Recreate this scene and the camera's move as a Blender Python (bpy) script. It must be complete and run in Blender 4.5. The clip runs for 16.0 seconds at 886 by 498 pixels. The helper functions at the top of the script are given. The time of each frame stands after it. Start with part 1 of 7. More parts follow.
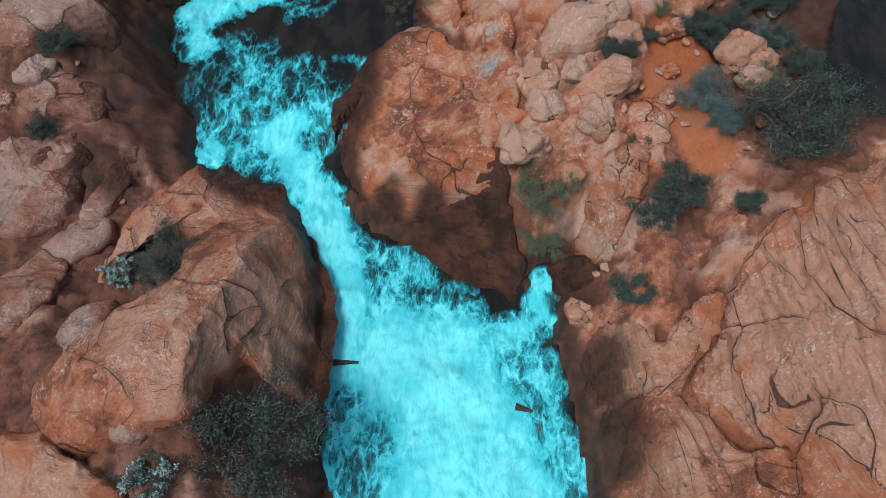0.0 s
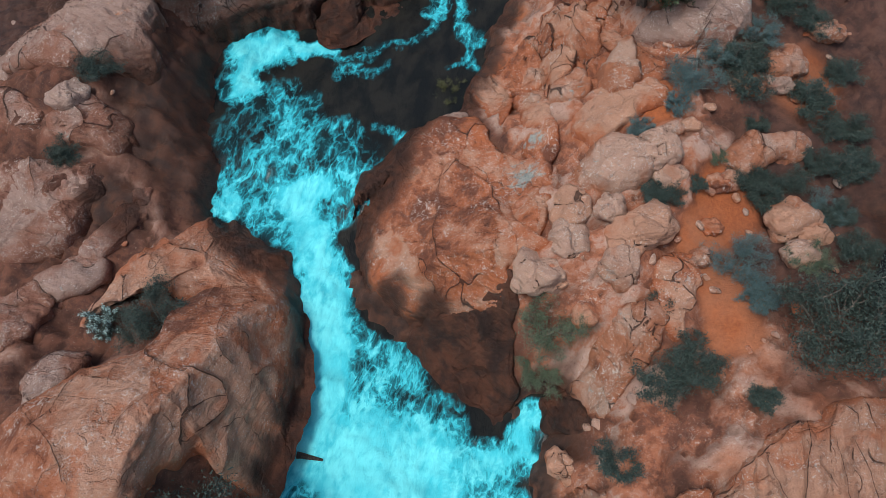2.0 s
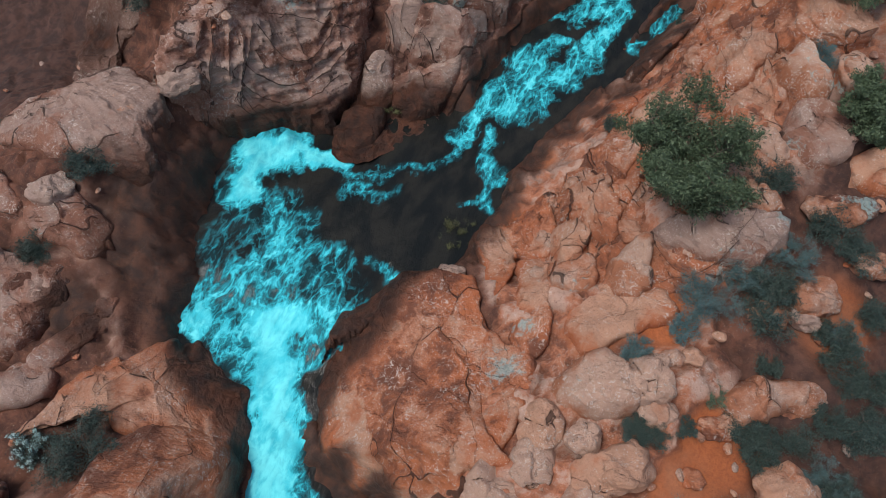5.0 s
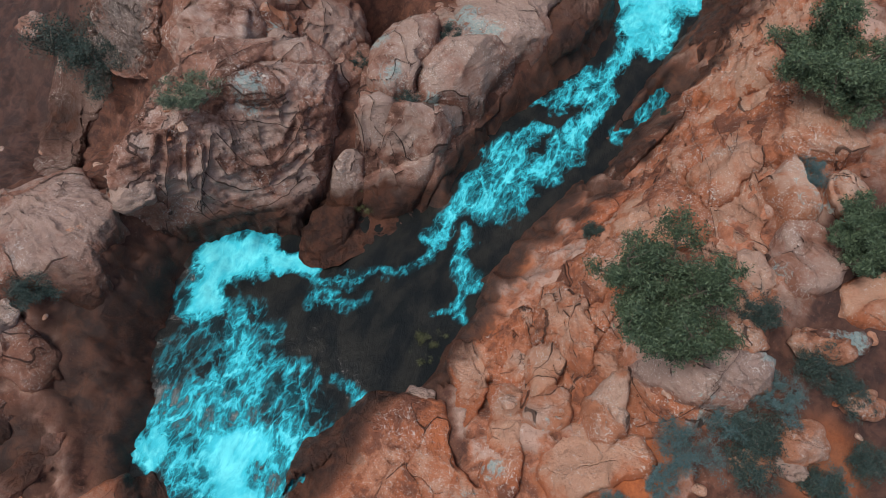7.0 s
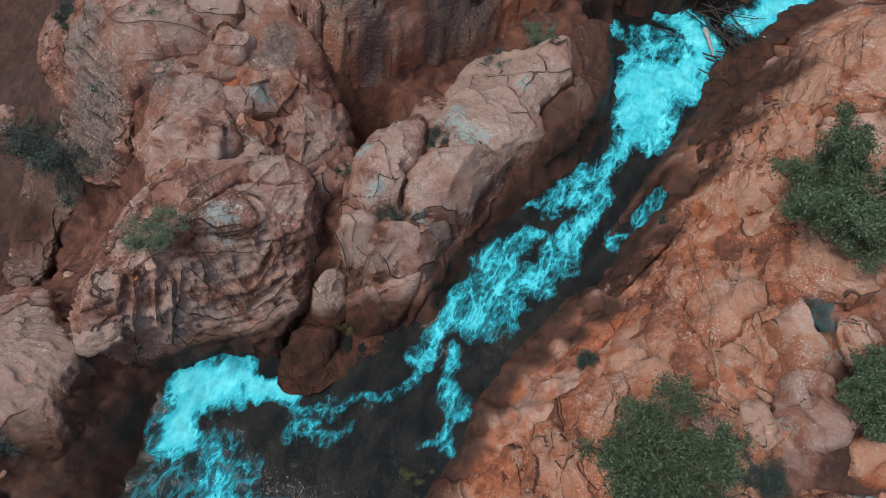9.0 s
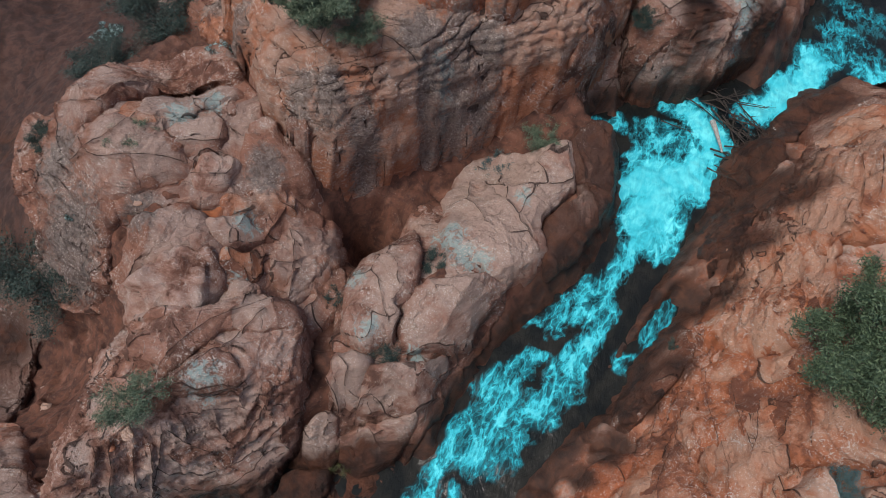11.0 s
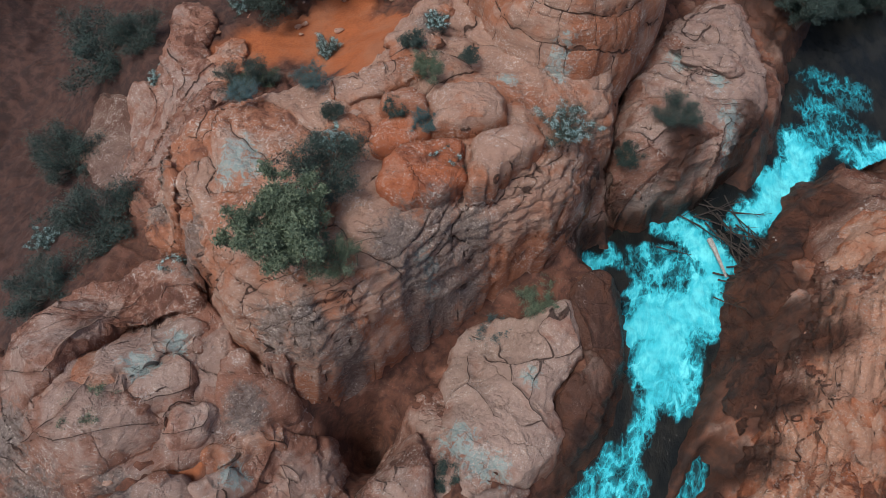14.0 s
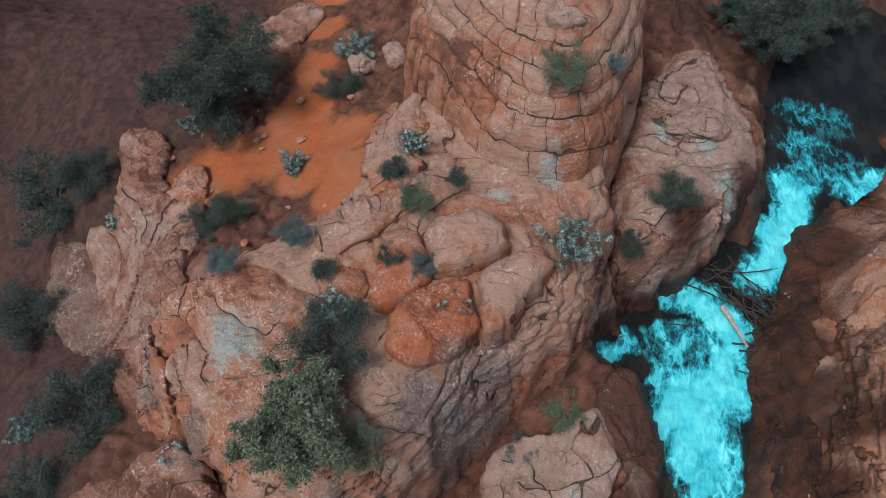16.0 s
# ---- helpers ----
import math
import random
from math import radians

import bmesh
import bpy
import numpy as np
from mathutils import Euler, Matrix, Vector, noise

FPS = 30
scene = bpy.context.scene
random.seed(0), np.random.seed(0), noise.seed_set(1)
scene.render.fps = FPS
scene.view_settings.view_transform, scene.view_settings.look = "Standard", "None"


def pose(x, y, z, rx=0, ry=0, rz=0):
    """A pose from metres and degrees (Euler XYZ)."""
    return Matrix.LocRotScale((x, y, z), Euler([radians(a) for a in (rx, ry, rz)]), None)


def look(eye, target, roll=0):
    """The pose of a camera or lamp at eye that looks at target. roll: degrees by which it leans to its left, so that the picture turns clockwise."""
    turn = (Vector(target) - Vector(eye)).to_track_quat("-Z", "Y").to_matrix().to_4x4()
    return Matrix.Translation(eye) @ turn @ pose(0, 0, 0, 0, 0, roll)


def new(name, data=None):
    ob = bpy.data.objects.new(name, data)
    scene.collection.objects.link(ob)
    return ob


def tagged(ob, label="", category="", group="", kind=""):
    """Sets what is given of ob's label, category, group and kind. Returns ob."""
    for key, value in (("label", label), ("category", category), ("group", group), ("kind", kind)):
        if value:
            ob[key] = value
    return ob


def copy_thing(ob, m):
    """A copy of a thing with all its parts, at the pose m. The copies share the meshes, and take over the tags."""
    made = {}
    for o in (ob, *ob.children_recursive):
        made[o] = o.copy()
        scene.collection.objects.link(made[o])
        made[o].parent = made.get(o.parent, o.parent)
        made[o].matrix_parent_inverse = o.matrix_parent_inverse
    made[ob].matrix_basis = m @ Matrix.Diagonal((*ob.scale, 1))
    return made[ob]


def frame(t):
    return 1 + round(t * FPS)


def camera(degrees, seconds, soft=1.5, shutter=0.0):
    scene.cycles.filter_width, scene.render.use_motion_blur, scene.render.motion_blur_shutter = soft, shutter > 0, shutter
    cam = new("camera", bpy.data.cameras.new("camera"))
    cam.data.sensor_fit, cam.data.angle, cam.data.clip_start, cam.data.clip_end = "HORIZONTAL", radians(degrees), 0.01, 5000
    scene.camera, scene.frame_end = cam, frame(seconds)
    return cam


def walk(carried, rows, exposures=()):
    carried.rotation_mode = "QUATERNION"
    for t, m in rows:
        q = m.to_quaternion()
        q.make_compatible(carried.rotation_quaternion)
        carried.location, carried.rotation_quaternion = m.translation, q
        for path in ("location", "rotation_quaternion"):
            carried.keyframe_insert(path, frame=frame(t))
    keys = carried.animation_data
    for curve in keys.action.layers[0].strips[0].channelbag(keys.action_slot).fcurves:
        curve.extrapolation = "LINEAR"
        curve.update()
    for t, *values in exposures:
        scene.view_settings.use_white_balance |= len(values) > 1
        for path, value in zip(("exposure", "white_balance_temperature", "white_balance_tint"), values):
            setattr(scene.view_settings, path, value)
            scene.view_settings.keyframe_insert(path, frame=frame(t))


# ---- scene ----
cam = camera(63.9, 16.0, 0.55)
METRES, EYE, TILT, LEAN, TURN = 32.0, 22.0, -58.0, 0.0, 0.0
ROWS = [
    (0.0, 0.0, 0.0, 0.0, -0.0, 0.0, -0.0),
    (0.5, 0.0087, 0.0085, 0.0245, 0.95, -0.0, -2.9),
    (1.0, 0.0162, 0.0171, 0.0494, 1.9, -0.05, -5.87),
    (1.5, 0.0228, 0.0255, 0.0748, 2.86, -0.15, -8.83),
    (2.0, 0.0286, 0.0342, 0.1003, 3.85, -0.28, -11.75),
    (2.5, 0.033, 0.0427, 0.1259, 4.85, -0.45, -14.69),
    (3.0, 0.0366, 0.0514, 0.1519, 5.89, -0.66, -17.55),
    (3.5, 0.0388, 0.0603, 0.1781, 6.78, -0.89, -20.05),
    (6.0, 0.0267, 0.1024, 0.3163, 7.65, -1.25, -22.55),
    (6.5, 0.0218, 0.1113, 0.3441, 7.69, -1.18, -22.5),
    (7.0, 0.0137, 0.12, 0.3733, 7.62, -1.22, -22.44),
    (7.5, 0.0064, 0.1291, 0.4016, 7.65, -1.16, -22.4),
    (8.0, -0.0032, 0.1377, 0.4305, 7.61, -1.16, -22.36),
    (8.5, -0.0125, 0.1463, 0.4599, 7.69, -1.16, -22.32),
    (9.0, -0.0244, 0.1546, 0.4893, 7.63, -1.17, -22.29),
    (11.5, -0.0894, 0.2004, 0.6378, 7.44, -1.1, -21.23),
    (12.0, -0.104, 0.2101, 0.6668, 7.23, -1.0, -20.64),
    (12.5, -0.1185, 0.2197, 0.6961, 6.85, -0.89, -19.51),
    (13.0, -0.1331, 0.23, 0.7245, 6.24, -0.68, -17.7),
    (13.5, -0.1488, 0.2399, 0.7533, 5.5, -0.51, -15.62),
    (14.0, -0.1645, 0.2501, 0.7811, 4.76, -0.31, -13.51),
    (14.5, -0.1804, 0.2604, 0.811, 4.04, -0.12, -11.27),
    (15.0, -0.1956, 0.2701, 0.8394, 3.33, 0.01, -9.08),
    (15.5, -0.2102, 0.2799, 0.8679, 2.63, 0.12, -6.78),
    (16.0, -0.2247, 0.29, 0.8966, 1.87, 0.18, -4.42),
]
walk(cam, [(t, pose(0, 0, EYE, TILT, LEAN, TURN) @ pose(METRES * x, METRES * y, METRES * z, 90 + pitch, roll, yaw)) for t, x, y, z, yaw, pitch, roll in ROWS])

# ---- light: a pale, hazy sky and a wide soft sun ----
scene.view_settings.exposure = 0.0
world = bpy.data.worlds.new("sky")
scene.world = world
world.use_nodes = True
wn = world.node_tree
sky = wn.nodes.new("ShaderNodeTexSky")
sky.sky_type, sky.sun_disc = "NISHITA", False
sky.sun_elevation, sky.sun_rotation = radians(61), radians(221)
sky.air_density, sky.dust_density, sky.ozone_density = 1.0, 4.0, 1.0
wn.links.new(sky.outputs["Color"], wn.nodes["Background"].inputs["Color"])
wn.nodes["Background"].inputs["Strength"].default_value = 0.118

sun_data = bpy.data.lights.new("sun", "SUN")
sun_data.energy, sun_data.angle, sun_data.color = 1.85, radians(18), (1.0, 0.97, 0.945)
sun = new("sun", sun_data)
# through thin cloud, from behind the camera and a little to its left
sun.matrix_world = look((-15, -5, 42), (0, 12, 0))


# ---- noise on arrays ----
def lattice(ix, iy, iz, k):
    h = (ix * 374761393 + iy * 668265263 + iz * 2147483647 + k * 1274126177) & 0xFFFFFFFF
    h = ((h ^ (h >> 13)) * 1103515245) & 0xFFFFFFFF
    h = ((h ^ (h >> 16)) * 2246822519) & 0xFFFFFFFF
    return ((h ^ (h >> 15)) & 0xFFFFFF) / float(0xFFFFFF)


def value_noise(p, k=0):
    i = np.floor(p).astype(np.int64)
    f = p - i
    f = f * f * f * (f * (f * 6 - 15) + 10)
    out = np.zeros(len(p))
    for a in (0, 1):
        wa = f[:, 0] if a else 1 - f[:, 0]
        for b in (0, 1):
            wb = f[:, 1] if b else 1 - f[:, 1]
            for c in (0, 1):
                wc = f[:, 2] if c else 1 - f[:, 2]
                out += wa * wb * wc * lattice(i[:, 0] + a, i[:, 1] + b, i[:, 2] + c, k)
    return out * 2 - 1


def fbm(p, octaves=4, k=0, gain=0.5):
    out, amp = np.zeros(len(p)), 1.0
    for o in range(octaves):
        out += amp * value_noise(p * 2.03 ** o + 17.3 * o, k + o)
        amp *= gain
    return out


def cells(p, k=0):
    """Distance to the two nearest cell centres, and the nearest cell's own number; last the gap to the border, minus on one side."""
    i = np.floor(p).astype(np.int64)
    f1, f2, own, other = np.full(len(p), 9.0), np.full(len(p), 9.0), np.zeros(len(p)), np.zeros(len(p))
    for a in (-1, 0, 1):
        for b in (-1, 0, 1):
            for c in (-1, 0, 1):
                q = i + (a, b, c)
                d = np.sqrt(sum((q[:, n] + 0.5 + 0.75 * (lattice(q[:, 0], q[:, 1], q[:, 2], k + n) - 0.5) - p[:, n]) ** 2 for n in range(3)))
                near, second = d < f1, (d >= f1) & (d < f2)
                mark = lattice(q[:, 0], q[:, 1], q[:, 2], k + 7)
                other = np.where(near, own, np.where(second, mark, other))
                f2 = np.where(near, f1, np.minimum(f2, d))
                own = np.where(near, mark, own)
                f1 = np.where(near, d, f1)
    return f1, f2, own, (f2 - f1) * np.sign(own - other)


def ramp(x, a, b):
    t = np.clip((x - a) / (b - a), 0, 1)
    return t * t * (3 - 2 * t)


# ---- materials ----
def material(name):
    m = bpy.data.materials.new(name)
    m.use_nodes = True
    n = m.node_tree
    return m, n, n.nodes["Principled BSDF"]


def node(n, kind, **values):
    x = n.nodes.new(kind)
    for key, value in values.items():
        x.inputs[key].default_value = value
    return x


def noise_tex(n, where, scale, detail=5.0, rough=0.55, distort=0.0):
    x = node(n, "ShaderNodeTexNoise", Scale=scale, Detail=detail, Roughness=rough, Distortion=distort)
    n.links.new(where, x.inputs["Vector"])
    return x.outputs["Fac"]


def span(n, fac, a, b, lo=0.0, hi=1.0):
    x = node(n, "ShaderNodeMapRange")
    x.interpolation_type = "SMOOTHSTEP"
    for slot, value in zip(("From Min", "From Max", "To Min", "To Max"), (a, b, lo, hi)):
        x.inputs[slot].default_value = value
    n.links.new(fac, x.inputs["Value"])
    return x.outputs["Result"]


def maths(n, op, a, b):
    x = n.nodes.new("ShaderNodeMath")
    x.operation = op
    for slot, value in enumerate((a, b)):
        if isinstance(value, (int, float)):
            x.inputs[slot].default_value = value
        else:
            n.links.new(value, x.inputs[slot])
    return x.outputs[0]


def mix(n, fac, a, b, how="MIX"):
    x = n.nodes.new("ShaderNodeMix")
    x.data_type, x.blend_type = "RGBA", how
    for slot, value in ((0, fac), (6, a), (7, b)):
        if isinstance(value, (int, float)):
            x.inputs[slot].default_value = value
        elif isinstance(value, tuple):
            x.inputs[slot].default_value = (*value, 1.0)
        else:
            n.links.new(value, x.inputs[slot])
    return x.outputs[2]


def attribute(n, name):
    x = n.nodes.new("ShaderNodeAttribute")
    x.attribute_name = name
    return x.outputs["Fac"]


def relief(n, bsdf, heights, strength=0.5, distance=0.04):
    total = heights[0]
    for h in heights[1:]:
        total = maths(n, "ADD", total, h)
    b = node(n, "ShaderNodeBump", Strength=strength, Distance=distance)
    n.links.new(total, b.inputs["Height"])
    n.links.new(b.outputs["Normal"], bsdf.inputs["Normal"])


def sandstone(name, red, pale, brown, pale_from=0.5, lichen=0.62, bands=0.0):
    """Weathered sandstone: red rock, pale bleached skin with tops painted lighter, grey-green lichen, dirt and painted
    shade in the cracks, wet near the stream.
    """
    m, n, bsdf = material(name)
    place = n.nodes.new("ShaderNodeNewGeometry").outputs["Position"]
    chance = n.nodes.new("ShaderNodeObjectInfo").outputs["Random"]
    broad = noise_tex(n, place, 0.33, 6, 0.6, 0.6)
    middle = noise_tex(n, place, 1.5, 7, 0.66, 0.4)
    fine = noise_tex(n, place, 9.0, 6, 0.7)
    grit = noise_tex(n, place, 46.0, 3, 0.7)
    shift = maths(n, "MULTIPLY", maths(n, "SUBTRACT", chance, 0.5), 0.16)
    skin = maths(n, "ADD", maths(n, "ADD", maths(n, "MULTIPLY", broad, 0.45), maths(n, "MULTIPLY", middle, 0.55)), shift)
    skin = maths(n, "ADD", skin, maths(n, "MULTIPLY", maths(n, "SUBTRACT", attribute(n, "tone"), 0.5), 0.17))
    # tops go paler: bleached skin plus top light put into the colour
    worn_lit = maths(n, "ADD", skin, maths(n, "MULTIPLY", maths(n, "SUBTRACT", attribute(n, "bleach_lit"), 0.6), 0.15))
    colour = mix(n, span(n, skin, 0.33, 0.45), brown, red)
    colour = mix(n, span(n, worn_lit, pale_from - 0.03, pale_from + 0.15), colour, pale)
    if bands:
        stretch = node(n, "ShaderNodeVectorMath")
        stretch.operation = "MULTIPLY"
        stretch.inputs[1].default_value = (0.25, 0.25, 7.0)
        n.links.new(place, stretch.inputs[0])
        layer = noise_tex(n, stretch.outputs[0], 1.0, 4, 0.6, 0.8)
        colour = mix(n, span(n, layer, 0.46, 0.62, 0.0, bands), colour, brown)
    spots = noise_tex(n, place, 3.4, 8, 0.75, 1.0)
    colour = mix(n, span(n, spots, lichen, lichen + 0.10, 0.0, 0.75), colour, (0.40, 0.43, 0.40))
    crust = maths(n, "ADD", attribute(n, "lichen"), maths(n, "MULTIPLY", maths(n, "SUBTRACT", spots, 0.5), 3.2))
    colour = mix(n, span(n, crust, 0.45, 0.90, 0.0, 0.8), colour, mix(n, span(n, fine, 0.35, 0.65), (0.27, 0.43, 0.43), (0.43, 0.54, 0.52)))
    dull = maths(n, "ADD", attribute(n, "varnish"), maths(n, "MULTIPLY", maths(n, "SUBTRACT", spots, 0.5), 1.8))
    colour = mix(n, span(n, dull, 0.30, 0.75, 0.0, 0.75), colour, mix(n, span(n, fine, 0.35, 0.62), (0.085, 0.080, 0.076), (0.26, 0.235, 0.215)))
    flecks = noise_tex(n, place, 17.0, 4, 0.8)
    colour = mix(n, maths(n, "MULTIPLY", span(n, flecks, 0.58, 0.605, 0.0, 0.9), span(n, middle, 0.46, 0.58)), colour, (0.68, 0.58, 0.51))
    chips = noise_tex(n, place, 31.0, 3, 0.8)
    colour = mix(n, maths(n, "MULTIPLY", span(n, chips, 0.62, 0.66, 0.0, 0.7), span(n, broad, 0.45, 0.58)), colour, (0.70, 0.60, 0.53))
    pits = noise_tex(n, place, 24.0, 3, 0.8)
    colour = mix(n, maths(n, "MULTIPLY", span(n, pits, 0.62, 0.66, 0.0, 0.45), span(n, broad, 0.48, 0.60)), colour, (0.10, 0.045, 0.030))
    colour = mix(n, span(n, fine, 0.56, 0.74, 0.0, 0.25), colour, brown)
    colour = mix(n, span(n, grit, 0.35, 0.75, 0.0, 0.16), colour, mix(n, 0.5, colour, (0.10, 0.05, 0.035)))
    scuffs = noise_tex(n, place, 7.5, 7, 0.72, 1.6)
    colour = mix(n, maths(n, "MULTIPLY", span(n, scuffs, 0.56, 0.58, 0.0, 0.85), span(n, noise_tex(n, place, 0.7, 4, 0.6), 0.50, 0.60)), colour, (0.66, 0.575, 0.515))
    warp = node(n, "ShaderNodeTexNoise", Scale=0.9, Detail=5.0, Roughness=0.6)
    n.links.new(place, warp.inputs["Vector"])
    moved = n.nodes.new("ShaderNodeVectorMath")
    moved.operation = "MULTIPLY_ADD"
    moved.inputs[1].default_value = (0.9, 0.9, 0.9)
    n.links.new(warp.outputs["Color"], moved.inputs[0])
    n.links.new(place, moved.inputs[2])
    squash = n.nodes.new("ShaderNodeVectorMath")
    squash.operation = "MULTIPLY"
    squash.inputs[1].default_value = (0.75, 1.15, 1.9 if bands else 1.1)
    n.links.new(moved.outputs[0], squash.inputs[0])
    hair = None
    for scale, width, low in ((0.55, 0.014, 0.46), (1.5, 0.020, 0.56)):
        joints = node(n, "ShaderNodeTexVoronoi", Scale=scale)
        joints.feature = "DISTANCE_TO_EDGE"
        n.links.new(squash.outputs[0], joints.inputs["Vector"])
        line = maths(n, "MULTIPLY", span(n, joints.outputs["Distance"], 0.0, width, 1.0, 0.0), span(n, noise_tex(n, place, 0.8 + 0.3 * scale, 3, 0.6), low, low + 0.08))
        hair = line if hair is None else maths(n, "MAXIMUM", hair, line)
    colour = mix(n, maths(n, "MULTIPLY", hair, 0.22), colour, (0.055, 0.028, 0.022))
    mottle = noise_tex(n, place, 5.2, 9, 0.82, 0.6)
    colour = mix(n, span(n, mottle, 0.55, 0.66, 0.0, 0.52), colour, (0.62, 0.49, 0.41))
    colour = mix(n, span(n, mottle, 0.35, 0.44, 0.30, 0.0), colour, mix(n, 0.6, colour, (0.085, 0.045, 0.035)))
    crack = attribute(n, "crack")
    width = span(n, middle, 0.35, 0.65, 0.004, 0.018)
    side = n.nodes.new("ShaderNodeMath")
    side.operation = "ABSOLUTE"
    n.links.new(attribute(n, "seam"), side.inputs[0])
    ragged = maths(n, "ADD", side.outputs[0], maths(n, "MULTIPLY", maths(n, "SUBTRACT", fine, 0.5), 0.02))
    open_seam = maths(n, "SUBTRACT", 1.0, maths(n, "MINIMUM", 1.0, maths(n, "MAXIMUM", 0.0, maths(n, "DIVIDE", ragged, width))))
    open_seam = maths(n, "MULTIPLY", span(n, open_seam, 0.0, 0.5), span(n, maths(n, "ADD", crack, maths(n, "MULTIPLY", maths(n, "SUBTRACT", noise_tex(n, place, 0.75, 4, 0.6), 0.5), 1.3)), 0.38, 0.62))
    # soft band along cracks: dirt, with crevice shade painted in
    colour = mix(n, maths(n, "MULTIPLY", crack, 0.22), colour, mix(n, 0.55, colour, (0.050, 0.025, 0.019)))
    colour = mix(n, maths(n, "MULTIPLY", open_seam, 0.8), colour, (0.045, 0.022, 0.017))
    damp_dark = attribute(n, "wet")
    soaked = span(n, maths(n, "ADD", damp_dark, maths(n, "MULTIPLY", maths(n, "SUBTRACT", middle, 0.5), 1.0)), 0.24, 0.74)
    colour = mix(n, soaked, colour, mix(n, span(n, middle, 0.35, 0.65), (0.036, 0.020, 0.016), (0.120, 0.050, 0.030)))
    n.links.new(colour, bsdf.inputs["Base Color"])
    n.links.new(span(n, soaked, 0, 1, 0.9, 0.48), bsdf.inputs["Roughness"])
    bsdf.inputs["Specular IOR Level"].default_value = 0.3
    beds = node(n, "ShaderNodeVectorMath")
    beds.operation = "MULTIPLY"
    beds.inputs[1].default_value = (0.9, 0.9, 9.0)
    n.links.new(place, beds.inputs[0])
    strata = noise_tex(n, beds.outputs[0], 1.0, 6, 0.68, 0.5)
    relief(n, bsdf, [maths(n, "MULTIPLY", middle, 1.1), maths(n, "MULTIPLY", fine, 0.95), maths(n, "MULTIPLY", mottle, 0.6), maths(n, "MULTIPLY", strata, 1.35), maths(n, "MULTIPLY", grit, 0.15), maths(n, "MULTIPLY", hair, -0.5), maths(n, "MULTIPLY", open_seam, -1.4)], 1.0, 0.095)
    return m


SAND = (0.46, 0.140, 0.050)
orange_rock = sandstone("orange sandstone", (0.48, 0.155, 0.068), (0.56, 0.315, 0.212), (0.20, 0.078, 0.048), 0.455)
pink_rock = sandstone("pinkish grey sandstone", (0.34, 0.170, 0.122), (0.45, 0.320, 0.264), (0.16, 0.080, 0.058), 0.45)
layer_rock = sandstone("layered sandstone", (0.40, 0.200, 0.142), (0.53, 0.385, 0.325), (0.18, 0.082, 0.056), 0.44, 0.62, 0.3)
bluff_rock = sandstone("salmon orange sandstone", (0.44, 0.176, 0.096), (0.475, 0.295, 0.220), (0.18, 0.082, 0.058), 0.47, 0.63, 0.25)
hump_rock = sandstone("pale salmon sandstone", (0.47, 0.165, 0.080), (0.54, 0.305, 0.208), (0.20, 0.080, 0.050), 0.45, 0.60, 0.28)
red_rock = sandstone("bright red sandstone", (0.46, 0.145, 0.066), (0.50, 0.25, 0.165), (0.23, 0.075, 0.04), 0.55, 0.66)
pale_rock = sandstone("bleached sandstone", (0.44, 0.178, 0.096), (0.55, 0.355, 0.268), (0.20, 0.085, 0.055), 0.485, 0.58)
brown_rock = sandstone("brownish pink sandstone", (0.32, 0.150, 0.102), (0.42, 0.290, 0.240), (0.14, 0.062, 0.043), 0.49, 0.62, 0.2)
rust_rock = sandstone("rusty brown sandstone", (0.19, 0.074, 0.044), (0.29, 0.165, 0.120), (0.085, 0.038, 0.028), 0.52, 0.64)
dull_rock = sandstone("dull brown sandstone", (0.15, 0.078, 0.058), (0.22, 0.138, 0.110), (0.08, 0.045, 0.036), 0.52, 0.66)


